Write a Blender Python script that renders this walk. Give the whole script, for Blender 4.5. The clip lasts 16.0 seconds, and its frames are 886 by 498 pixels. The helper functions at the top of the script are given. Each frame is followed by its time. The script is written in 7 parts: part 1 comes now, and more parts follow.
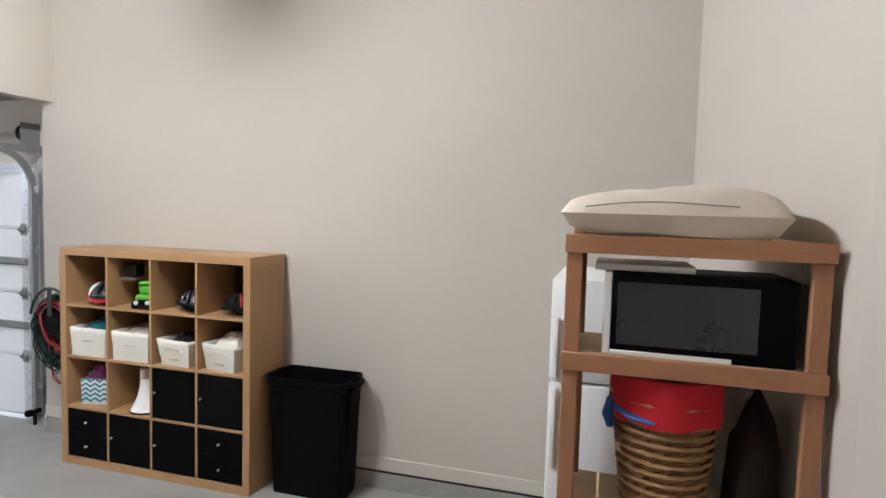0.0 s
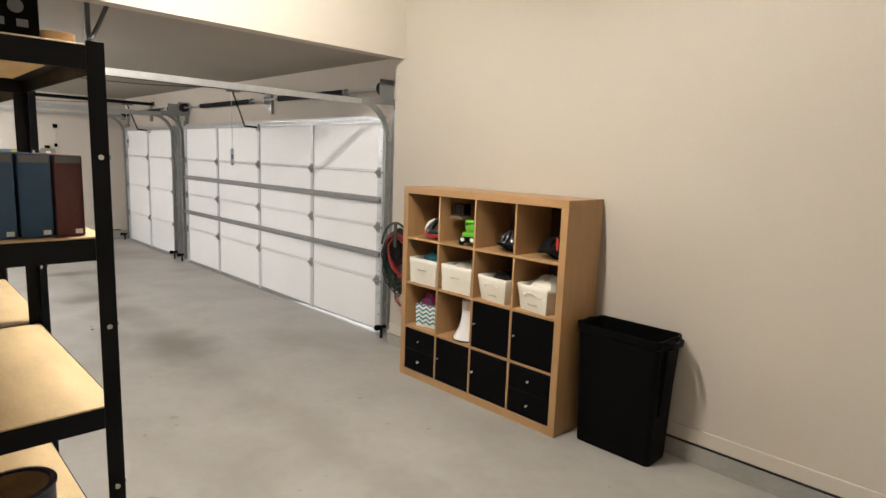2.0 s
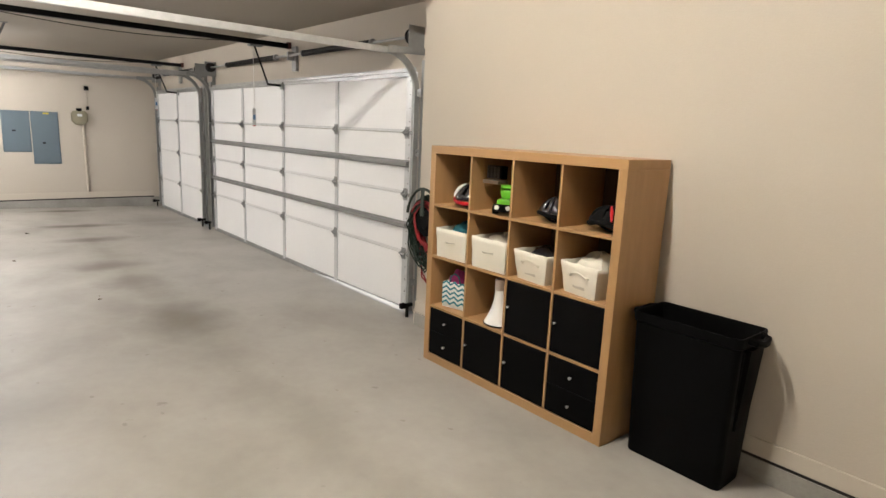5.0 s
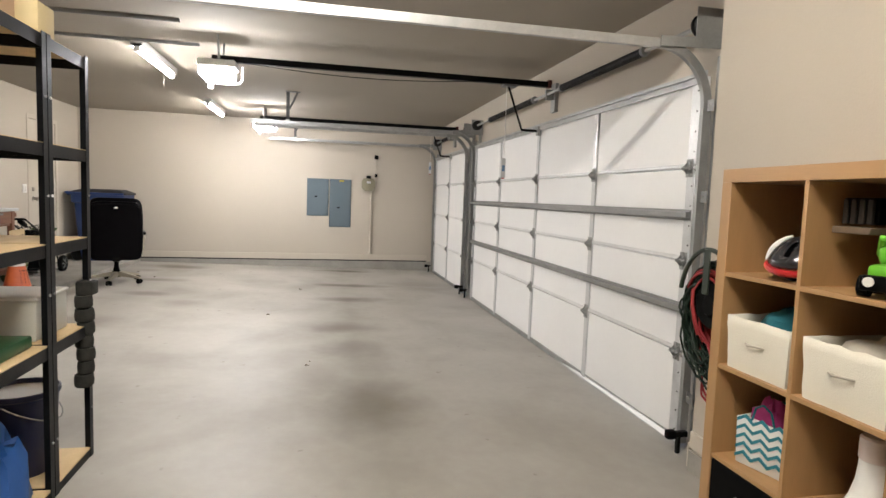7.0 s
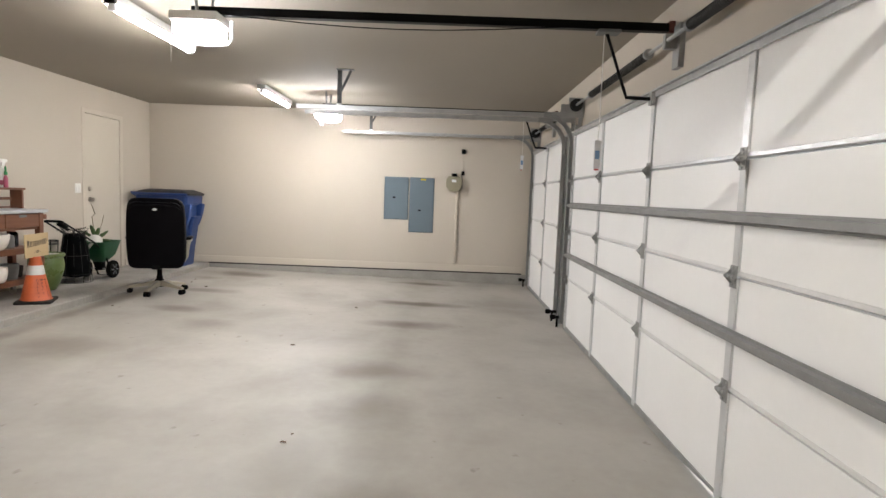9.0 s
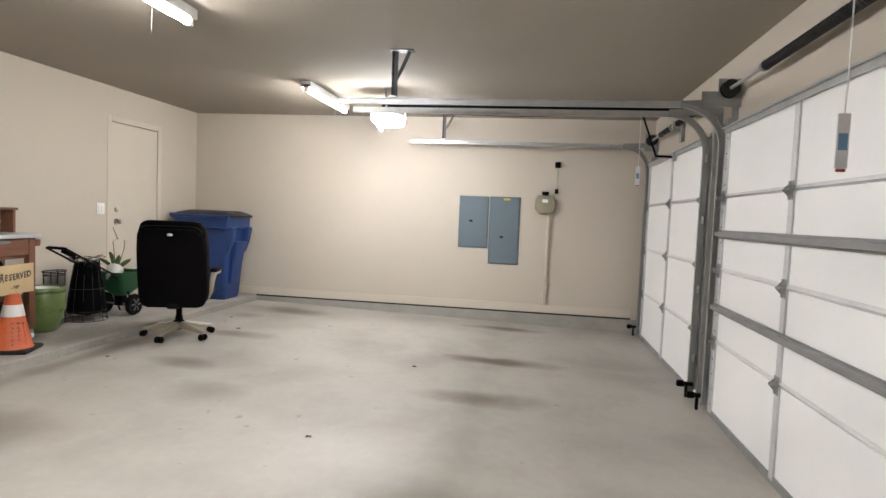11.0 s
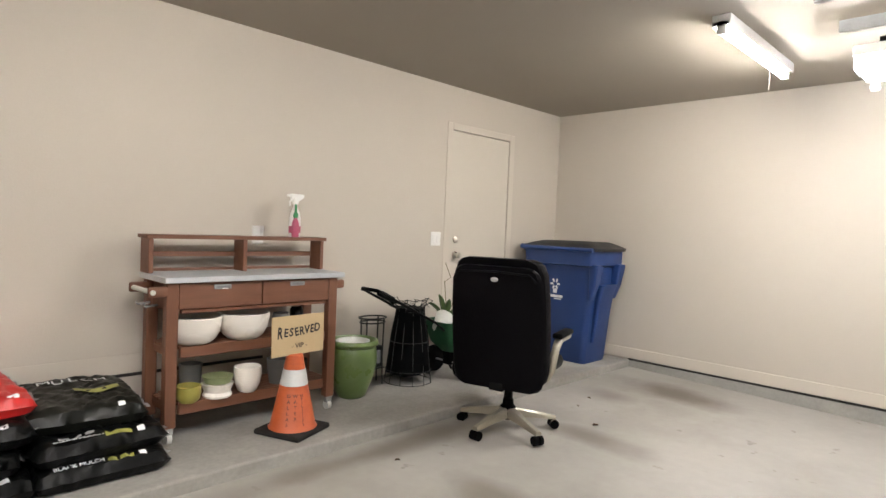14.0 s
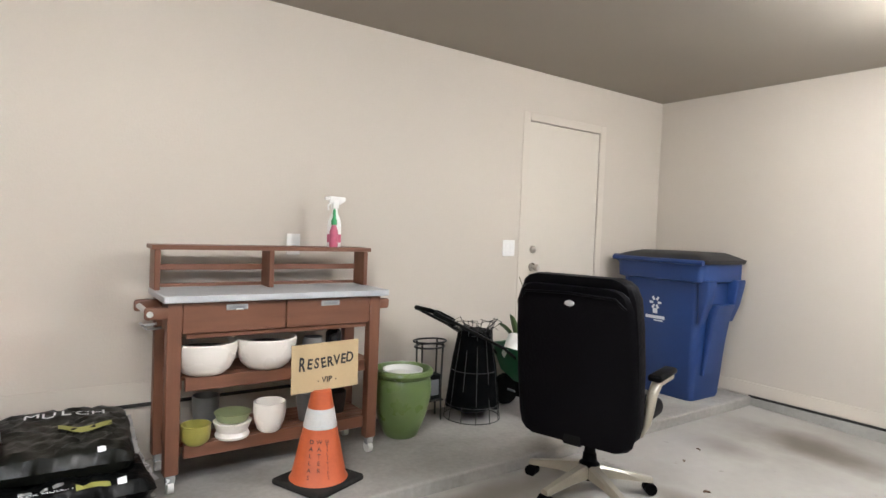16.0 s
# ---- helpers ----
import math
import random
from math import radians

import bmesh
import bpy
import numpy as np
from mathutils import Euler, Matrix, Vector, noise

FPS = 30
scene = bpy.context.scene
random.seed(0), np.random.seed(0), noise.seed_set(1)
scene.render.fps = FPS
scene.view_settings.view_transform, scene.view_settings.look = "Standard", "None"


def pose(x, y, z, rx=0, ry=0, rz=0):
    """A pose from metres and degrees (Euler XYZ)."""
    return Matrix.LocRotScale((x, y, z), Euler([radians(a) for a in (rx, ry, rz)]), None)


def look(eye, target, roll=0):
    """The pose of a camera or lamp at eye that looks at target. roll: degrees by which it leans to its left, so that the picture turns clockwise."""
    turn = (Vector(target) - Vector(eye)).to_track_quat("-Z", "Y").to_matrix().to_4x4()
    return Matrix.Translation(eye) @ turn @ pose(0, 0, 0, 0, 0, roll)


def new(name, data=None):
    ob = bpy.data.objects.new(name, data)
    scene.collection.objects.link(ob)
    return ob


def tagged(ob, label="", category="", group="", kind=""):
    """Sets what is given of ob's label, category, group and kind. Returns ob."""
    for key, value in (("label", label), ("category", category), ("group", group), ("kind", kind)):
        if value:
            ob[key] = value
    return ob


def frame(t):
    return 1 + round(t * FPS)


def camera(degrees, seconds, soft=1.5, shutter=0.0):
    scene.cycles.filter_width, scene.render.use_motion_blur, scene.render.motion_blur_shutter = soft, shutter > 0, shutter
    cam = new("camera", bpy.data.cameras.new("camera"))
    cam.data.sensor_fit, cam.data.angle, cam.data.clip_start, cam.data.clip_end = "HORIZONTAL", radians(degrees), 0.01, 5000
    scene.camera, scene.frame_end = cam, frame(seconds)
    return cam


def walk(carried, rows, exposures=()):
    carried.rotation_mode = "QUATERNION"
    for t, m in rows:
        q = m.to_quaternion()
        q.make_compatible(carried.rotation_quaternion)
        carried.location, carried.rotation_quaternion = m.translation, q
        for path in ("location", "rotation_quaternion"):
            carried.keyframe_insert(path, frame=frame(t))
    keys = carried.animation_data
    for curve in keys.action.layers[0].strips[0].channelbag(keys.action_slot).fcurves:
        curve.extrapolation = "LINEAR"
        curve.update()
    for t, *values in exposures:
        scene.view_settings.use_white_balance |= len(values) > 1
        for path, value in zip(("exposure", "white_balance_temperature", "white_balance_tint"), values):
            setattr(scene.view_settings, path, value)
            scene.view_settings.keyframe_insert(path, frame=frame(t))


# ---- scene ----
cam = camera(74.2, 16.0)
PATH = [
    (0, (0.766, 0.113, 1.814), (0.205, 2.029, 1.68), 1.6),
    (0.5, (0.58, 0.195, 1.768), (-0.549, 1.84, 1.641), 2.1),
    (1, (0.588, 0.219, 1.73), (-0.772, 1.673, 1.543), 2.2),
    (1.5, (0.603, 0.216, 1.716), (-0.796, 1.623, 1.466), 2.1),
    (2, (0.607, 0.216, 1.702), (-0.8, 1.605, 1.401), 2.1),
    (2.5, (0.613, 0.249, 1.685), (-0.786, 1.633, 1.328), 2.1),
    (3, (0.563, 0.37, 1.694), (-0.825, 1.756, 1.299), 2.2),
    (5.5, (0.057, 0.815, 1.504), (-1.509, 2.009, 1.149), 2.4),
    (6, (-0.205, 1.026, 1.414), (-1.892, 2.065, 1.143), 2.1),
    (6.5, (-0.542, 1.369, 1.365), (-2.397, 2.094, 1.183), 2.2),
    (7, (-0.864, 1.691, 1.341), (-2.814, 2.098, 1.17), 2.1),
    (7.5, (-1.209, 2.004, 1.34), (-3.184, 2.271, 1.167), 2.1),
    (8, (-1.619, 2.247, 1.321), (-3.605, 2.398, 1.148), 2.1),
    (8.5, (-2.013, 2.409, 1.345), (-4.004, 2.467, 1.166), 2.1),
    (11, (-4.096, 2.369, 1.351), (-6.07, 2.07, 1.237), 2.4),
    (11.5, (-4.545, 2.26, 1.33), (-6.483, 1.775, 1.243), 2.3),
    (12, (-4.963, 2.122, 1.331), (-6.793, 1.319, 1.251), 2.4),
    (12.5, (-5.339, 1.955, 1.356), (-7.04, 0.906, 1.276), 2.3),
    (13, (-5.663, 1.775, 1.355), (-7.212, 0.513, 1.279), 2.3),
    (13.5, (-5.954, 1.527, 1.36), (-7.418, 0.166, 1.288), 2.3),
    (14, (-6.249, 1.369, 1.368), (-7.667, -0.039, 1.296), 2.4),
    (14.5, (-6.494, 1.266, 1.369), (-7.856, -0.196, 1.29), 2.4),
    (15, (-6.717, 1.148, 1.386), (-8.041, -0.349, 1.314), 2.2),
    (15.5, (-6.861, 1.053, 1.398), (-8.155, -0.471, 1.328), 2.2),
    (16, (-6.88, 0.99, 1.391), (-8.044, -0.635, 1.324), 2.3),
]
EXPOSURES = [(0, 0.46, 5400, 10), (0.5, 0.70, 5900, 10), (1.0, 0.54, 6200, 10), (1.5, 0.47, 6300, 10), (3, 0.53, 6450, 10), (6, 0.52, 6500, 10), (8.5, 0.47, 6350, 10), (11, 0.48, 6300, 10), (12.5, 0.54, 6350, 10), (14.5, 0.63, 6350, 10), (15.5, 0.72, 6150, 10), (16, 0.82, 5950, 10)]
walk(cam, [(t, look(eye, target, roll)) for t, eye, target, roll in PATH], EXPOSURES)

# ---- world, sun and lamps ----
world = bpy.data.worlds.new("world")
scene.world = world
world.use_nodes = True
wn = world.node_tree
sky = wn.nodes.new("ShaderNodeTexSky")
sky.sky_type, sky.sun_disc, sky.sun_elevation, sky.sun_rotation = "NISHITA", False, radians(48), radians(25)
wn.links.new(sky.outputs[0], wn.nodes["Background"].inputs[0])
wn.nodes["Background"].inputs[1].default_value = 0.1
sun = new("sun", bpy.data.lights.new("sun", "SUN"))
sun.data.energy, sun.data.angle, sun.data.color = 5.0, radians(0.5), (1.0, 0.97, 0.93)
sun.matrix_world = look((4, 20, 20), (0, 3.8, 0))

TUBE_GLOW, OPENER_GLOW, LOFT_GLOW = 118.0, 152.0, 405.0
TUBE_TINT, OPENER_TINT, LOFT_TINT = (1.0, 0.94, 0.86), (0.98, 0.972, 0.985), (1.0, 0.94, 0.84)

# ---- plan ----
WEST, SOUTH, EAST = -11.60, -2.25, 1.52
CUBE_Y, DOOR_Y, DOOR_FACE = 3.585, 3.79, 3.70
RETURN_X, HEAD_X = -3.47, -3.35
CEIL, HEAD_Z, LOFT = 2.61, 2.54, 3.44
STEP_Y, STEP_Z = -1.31, 0.165


def ground_z(y):
    """The slab falls towards the garage doors."""
    return 0.022 * (2.95 - y)


# ---- mesh helpers ----
def box(bm, x0, x1, y0, y1, z0, z1, bevel=0.0, seg=1):
    ps = [(x, y, z) for x in (x0, x1) for y in (y0, y1) for z in (z0, z1)]
    v = [bm.verts.new(p) for p in ps]
    fs = [bm.faces.new([v[i] for i in q]) for q in ((0, 1, 3, 2), (4, 6, 7, 5), (0, 4, 5, 1), (2, 3, 7, 6), (0, 2, 6, 4), (1, 5, 7, 3))]
    if bevel:
        es = list({e for f in fs for e in f.edges})
        bmesh.ops.bevel(bm, geom=es, offset=bevel, segments=seg, affect="EDGES", profile=0.5)
    return bm


def frame_axes(d):
    d = Vector(d).normalized()
    a = Vector((0, 0, 1)) if abs(d.z) < 0.9 else Vector((1, 0, 0))
    u = d.cross(a).normalized()
    return u, d.cross(u).normalized()


def tube(bm, pts, r, seg=8, closed=False, cap=True):
    pts = [Vector(p) for p in pts]
    n = len(pts)
    rings, prev = [], None
    for i, p in enumerate(pts):
        a = pts[(i - 1) % n] if closed or i else pts[0]
        b = pts[(i + 1) % n] if closed or i < n - 1 else pts[-1]
        d = (b - a).normalized()
        if prev is None:
            u, w = frame_axes(d)
        else:
            u = (prev - d * prev.dot(d)).normalized()
            w = d.cross(u)
        prev = u
        rr = r[i] if isinstance(r, (list, tuple)) else r
        rings.append([bm.verts.new(p + rr * (math.cos(k * math.tau / seg) * u + math.sin(k * math.tau / seg) * w)) for k in range(seg)])
    for i in range(n if closed else n - 1):
        A, B = rings[i], rings[(i + 1) % n]
        for k in range(seg):
            bm.faces.new((A[k], A[(k + 1) % seg], B[(k + 1) % seg], B[k]))
    if cap and not closed:
        bm.faces.new(rings[0][::-1])
        bm.faces.new(rings[-1])
    return bm


def lathe(bm, prof, at=(0, 0, 0), seg=32, squash=(1, 1)):
    """Turns (radius, height) pairs round a vertical axis."""
    rings = []
    for r, z in prof:
        if r < 1e-5:
            rings.append([bm.verts.new((at[0], at[1], at[2] + z))])
        else:
            rings.append([bm.verts.new((at[0] + squash[0] * r * math.cos(k * math.tau / seg), at[1] + squash[1] * r * math.sin(k * math.tau / seg), at[2] + z)) for k in range(seg)])
    for A, B in zip(rings, rings[1:]):
        for k in range(seg):
            q = [A[k % len(A)], A[(k + 1) % seg % len(A)], B[(k + 1) % seg % len(B)], B[k % len(B)]]
            q = [v for i, v in enumerate(q) if v not in q[:i]]
            if len(q) > 2:
                bm.faces.new(q)
    return bm


def prism(bm, outline, axis, lo, hi, bevel=0.0):
    """Pushes a flat outline along axis 0, 1 or 2 from lo to hi."""
    def at(p, d):
        q = list(p)
        q.insert(axis, d)
        return q
    A = [bm.verts.new(at(p, lo)) for p in outline]
    B = [bm.verts.new(at(p, hi)) for p in outline]
    n = len(A)
    fs = [bm.faces.new(A), bm.faces.new(B[::-1])] + [bm.faces.new((A[i], B[i], B[(i + 1) % n], A[(i + 1) % n])) for i in range(n)]
    bmesh.ops.recalc_face_normals(bm, faces=fs)
    if bevel:
        bmesh.ops.bevel(bm, geom=list({e for f in fs for e in f.edges}), offset=bevel, segments=2, affect="EDGES", profile=0.5)
    return bm


def taper_box(bm, lo, hi, z0, z1, bevel=0.01, seg=2):
    """A box whose half sizes go from lo at z0 to hi at z1."""
    v = [bm.verts.new((sx * h[0], sy * h[1], z)) for z, h in ((z0, lo), (z1, hi)) for sx, sy in ((-1, -1), (1, -1), (1, 1), (-1, 1))]
    fs = [bm.faces.new([v[i] for i in q]) for q in ((3, 2, 1, 0), (4, 5, 6, 7), (0, 1, 5, 4), (1, 2, 6, 5), (2, 3, 7, 6), (3, 0, 4, 7))]
    if bevel:
        bmesh.ops.bevel(bm, geom=list({e for f in fs for e in f.edges}), offset=bevel, segments=seg, affect="EDGES", profile=0.5)
    return bm


def moved(bm, m):
    bmesh.ops.transform(bm, matrix=m, verts=bm.verts)
    return bm


def finish(bm, name, smooth=False):
    bmesh.ops.recalc_face_normals(bm, faces=bm.faces)
    me = bpy.data.meshes.new(name)
    bm.to_mesh(me)
    bm.free()
    if smooth:
        for p in me.polygons:
            p.use_smooth = True
        me.set_sharp_from_angle(angle=radians(38))
    return me


def part(name, bm, material, parent=None, label="", smooth=True, at=None):
    ob = new(name, finish(bm, name, smooth))
    for m in material if isinstance(material, (list, tuple)) else (material,):
        ob.data.materials.append(m)
    if parent:
        ob.parent = parent
    if at is not None:
        ob.matrix_basis = at
    return tagged(ob, label)


def thing(name, m, label, category, group="", kind=""):
    ob = new(name)
    ob.empty_display_size = 0.1
    ob.matrix_basis = m
    return tagged(ob, label, category, group, kind)


def setting(name, bm, material, label, category, smooth=False):
    return tagged(part(name, bm, material, None, "", smooth), label, category, "", "structure")


def B():
    return bmesh.new()


def spin(cx, cy, r, z=0.0, n=16, a0=0.0, a1=360.0):
    return [(cx + r * math.cos(radians(a0 + (a1 - a0) * k / n)), cy + r * math.sin(radians(a0 + (a1 - a0) * k / n)), z) for k in range(n + (a1 - a0 < 360))]


def text_bars(parent, material, m, word, size, name="lettering", depth=0.0006, align="CENTER", bold=0.0):
    cu = bpy.data.curves.new(name, "FONT")
    cu.body, cu.size, cu.extrude, cu.align_x, cu.align_y, cu.offset = word, size, depth, align, "CENTER", bold
    ob = new(name, cu)
    me = bpy.data.meshes.new_from_object(ob.evaluated_get(bpy.context.evaluated_depsgraph_get()))
    bpy.data.objects.remove(ob)
    ob = new(name, me)
    me.materials.append(material)
    ob.parent, ob.matrix_basis = parent, m
    return ob


# ---- materials ----
def surface(name, colour, rough=0.6, metal=0.0, vary=0.12, scale=6.0, grain=60.0, bump=0.05, stretch=(1, 1, 1), spec=0.5, second=None, coat=0.0, local=False, per_object=0.0):
    """A surface with slow blotches and fine grain at real size, and fine relief."""
    m = bpy.data.materials.new(name)
    m.use_nodes = True
    nt = m.node_tree
    N, L = nt.nodes, nt.links
    bs = N["Principled BSDF"]
    if local:
        src = N.new("ShaderNodeTexCoord").outputs["Object"]
    else:
        src = N.new("ShaderNodeNewGeometry").outputs["Position"]
    mp = N.new("ShaderNodeMapping")
    mp.inputs["Scale"].default_value = stretch
    L.new(src, mp.inputs[0])
    big, fine = N.new("ShaderNodeTexNoise"), N.new("ShaderNodeTexNoise")
    big.inputs["Scale"].default_value, big.inputs["Detail"].default_value = scale, 4
    fine.inputs["Scale"].default_value, fine.inputs["Detail"].default_value = grain, 3
    L.new(mp.outputs[0], big.inputs["Vector"])
    L.new(mp.outputs[0], fine.inputs["Vector"])
    mix = N.new("ShaderNodeMix")
    mix.data_type = "RGBA"
    c2 = second or tuple(c * (1 - 2 * vary) for c in colour)
    c1 = tuple(min(1, c * (1 + 0.5 * vary)) for c in colour)
    mix.inputs[6].default_value, mix.inputs[7].default_value = (*c1, 1), (*c2, 1)
    add = N.new("ShaderNodeMath")
    add.operation = "MULTIPLY_ADD"
    add.inputs[1].default_value = 0.45
    L.new(fine.outputs[0], add.inputs[0])
    sub = N.new("ShaderNodeMath")
    sub.operation = "SUBTRACT"
    sub.inputs[1].default_value = 0.25
    L.new(big.outputs[0], sub.inputs[0])
    L.new(sub.outputs[0], add.inputs[2])
    out = add.outputs[0]
    if per_object:
        inf = N.new("ShaderNodeObjectInfo")
        po = N.new("ShaderNodeMath")
        po.operation = "MULTIPLY_ADD"
        po.inputs[1].default_value = per_object
        L.new(inf.outputs["Random"], po.inputs[0])
        L.new(out, po.inputs[2])
        out = po.outputs[0]
    L.new(out, mix.inputs[0])
    L.new(mix.outputs[2], bs.inputs["Base Color"])
    rr = N.new("ShaderNodeMapRange")
    rr.inputs[3].default_value, rr.inputs[4].default_value = max(0.03, rough - 0.12), min(1, rough + 0.12)
    L.new(big.outputs[0], rr.inputs[0])
    L.new(rr.outputs[0], bs.inputs["Roughness"])
    bs.inputs["Metallic"].default_value, bs.inputs["Specular IOR Level"].default_value = metal, spec
    bs.inputs["Coat Weight"].default_value = coat
    if bump:
        bp = N.new("ShaderNodeBump")
        bp.inputs["Strength"].default_value, bp.inputs["Distance"].default_value = bump, 0.01
        L.new(fine.outputs[0], bp.inputs["Height"])
        L.new(bp.outputs[0], bs.inputs["Normal"])
    return m


def glow(name, colour, strength):
    m = bpy.data.materials.new(name)
    m.use_nodes = True
    bs = m.node_tree.nodes["Principled BSDF"]
    bs.inputs["Base Color"].default_value = (0.8, 0.8, 0.8, 1)
    bs.inputs["Emission Color"].default_value = (*colour, 1)
    bs.inputs["Emission Strength"].default_value = strength
    return m


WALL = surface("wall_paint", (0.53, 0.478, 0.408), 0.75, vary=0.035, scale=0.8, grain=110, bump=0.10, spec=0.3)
# Wall cream darkened: the ceilings' weaker light is put into the colour.
CEIL_SHADED = surface("shaded_ceiling_paint", (0.345, 0.310, 0.264), 0.85, vary=0.04, scale=0.7, grain=90, bump=0.14, spec=0.2)
TRIM = surface("trim_paint", (0.56, 0.505, 0.43), 0.5, vary=0.03, scale=3, grain=80, bump=0.02)
DOOR_PAINT = surface("door_paint", (0.56, 0.51, 0.435), 0.45, vary=0.03, scale=2, grain=50, bump=0.02)
GAP = surface("dark_gap", (0.02, 0.018, 0.016), 0.9)
STEM = surface("stem_concrete", (0.36, 0.345, 0.315), 0.85, vary=0.2, scale=3, grain=45, bump=0.25)
STEP = surface("step_concrete", (0.36, 0.34, 0.31), 0.7, vary=0.26, scale=2.6, grain=40, bump=0.12, spec=0.3)
DOOR_WHITE = surface("door_white", (0.86, 0.86, 0.86), 0.45, vary=0.03, scale=1.6, grain=30, bump=0.03)
GALV = surface("galvanised_steel", (0.46, 0.465, 0.465), 0.36, 0.6, vary=0.15, scale=14, grain=90, bump=0.03)
GALV_GREY = surface("weathered_galvanised_steel", (0.34, 0.345, 0.34), 0.45, 0.45, vary=0.15, scale=9, grain=70, bump=0.03)
STRUT = surface("dull_strut_steel", (0.27, 0.27, 0.27), 0.5, 0.3, vary=0.12, scale=7, grain=70, bump=0.02)
BLACK_STEEL = surface("black_steel", (0.0035, 0.0035, 0.0037), 0.45, spec=0.12, vary=0.2, scale=8, grain=90, bump=0.03)
RACK_STEEL = surface("charcoal_coated_steel", (0.006, 0.0066, 0.008), 0.36, spec=0.14, vary=0.2, scale=6, grain=120, bump=0.04)
# Galvanised hanger angles, their backlit silhouette put into a darker colour.
SHADED_ANGLE = surface("shaded_galvanised_angle", (0.12, 0.12, 0.12), 0.5, 0.3, vary=0.15, scale=9, grain=70)
SPRING = surface("oiled_spring_steel", (0.02, 0.02, 0.02), 0.45, 0.5, vary=0.2, scale=20, grain=90)
OSB = surface("particle_board", (0.70, 0.52, 0.29), 0.7, vary=0.16, scale=5, grain=70, bump=0.08, stretch=(1, 3, 1))
LAMINATE = surface("birch_laminate", (0.42, 0.245, 0.108), 0.45, vary=0.10, scale=2.5, grain=26, bump=0.015, stretch=(1, 8, 6))
BLACK_PANEL = surface("black_cabinet_front", (0.0022, 0.0022, 0.0024), 0.55, spec=0.05, vary=0.15, scale=6, grain=120, bump=0.02)
CHROME = surface("chrome", (0.75, 0.75, 0.75), 0.25, 0.7, vary=0.04, bump=0.0)
NICKEL = surface("satin_nickel", (0.50, 0.46, 0.40), 0.3, 1.0, vary=0.05, bump=0.0)
BLACK_PLASTIC = surface("black_plastic", (0.0026, 0.0026, 0.0029), 0.5, spec=0.05, vary=0.2, scale=4, grain=160, bump=0.06)
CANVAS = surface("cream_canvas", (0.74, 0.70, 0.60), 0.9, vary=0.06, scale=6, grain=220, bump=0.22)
WHITE_PLASTIC = surface("white_plastic", (0.78, 0.77, 0.74), 0.4, vary=0.04, scale=5, grain=60, bump=0.02)
GREY_PANEL = surface("blue_grey_panel_paint", (0.115, 0.155, 0.185), 0.45, vary=0.06, scale=4, grain=60, bump=0.02)
METER = surface("olive_grey_plastic", (0.27, 0.245, 0.17), 0.5, vary=0.08, scale=8, grain=60, bump=0.03)
CARD = surface("cardboard", (0.42, 0.28, 0.155), 0.85, vary=0.08, scale=6, grain=90, bump=0.05)
RUBBER = surface("black_rubber", (0.006, 0.006, 0.006), 0.75, spec=0.08, vary=0.2, scale=10, grain=80, bump=0.08)
WORN_RUBBER = surface("worn_black_rubber", (0.022, 0.020, 0.018), 0.8, spec=0.2, vary=0.3, scale=12, grain=70, bump=0.15)
LEATHER = surface("black_leather", (0.0028, 0.0025, 0.0034), 0.5, vary=0.2, scale=6, grain=70, bump=0.22, spec=0.06)
CHAMPAGNE = surface("champagne_metal_paint", (0.40, 0.365, 0.29), 0.38, 0.55, vary=0.06, scale=6, grain=60, bump=0.01)
BLUE_BIN = surface("blue_bin_plastic", (0.012, 0.040, 0.155), 0.5, vary=0.12, scale=4, grain=70, bump=0.06)
BIN_LID = surface("bin_lid_plastic", (0.0065, 0.007, 0.009), 0.5, vary=0.2, scale=4, grain=70, bump=0.06)
MARK = surface("pale_printing", (0.75, 0.76, 0.78), 0.6, vary=0.05)
TEAK = surface("stained_bench_wood", (0.168, 0.067, 0.034), 0.5, vary=0.18, scale=4, grain=40, bump=0.05, stretch=(1.2, 9, 9))
TEAK_UP = surface("stained_leg_wood", (0.168, 0.067, 0.034), 0.5, vary=0.18, scale=4, grain=40, bump=0.05, stretch=(9, 9, 1.2))
ZINC = surface("zinc_worktop", (0.56, 0.575, 0.59), 0.42, 0.35, vary=0.1, scale=5, grain=40, bump=0.03)
CERAMIC = surface("white_glazed_ceramic", (0.80, 0.75, 0.68), 0.28, vary=0.03, scale=6, grain=40, bump=0.01)
GREEN_POT = surface("green_glazed_ceramic", (0.125, 0.18, 0.058), 0.3, vary=0.15, scale=6, grain=30, bump=0.03, second=(0.085, 0.125, 0.038))
YELLOW_POT = surface("yellow_green_ceramic", (0.30, 0.27, 0.06), 0.3, vary=0.1, bump=0.01)
SAGE_POT = surface("sage_ceramic", (0.24, 0.28, 0.14), 0.35, vary=0.1, bump=0.01)
SLATE_POT = surface("slate_ceramic", (0.14, 0.14, 0.13), 0.5, vary=0.1, bump=0.01)
DARK_BROWN = surface("rough_dark_brown", (0.03, 0.02, 0.014), 0.95, vary=0.3, scale=20, grain=90, bump=0.6)
ORANGE = surface("orange_cone_plastic", (0.52, 0.105, 0.030), 0.5, vary=0.2, scale=7, grain=60, bump=0.04, second=(0.33, 0.070, 0.026))
REFLECT = surface("grey_reflective_band", (0.60, 0.60, 0.58), 0.35, vary=0.12, scale=12, grain=90, bump=0.04)
INK = surface("black_marker_ink", (0.02, 0.018, 0.016), 0.7)
SIGN_CARD = surface("pale_cardboard", (0.50, 0.375, 0.21), 0.85, vary=0.08, scale=6, grain=90, bump=0.05)
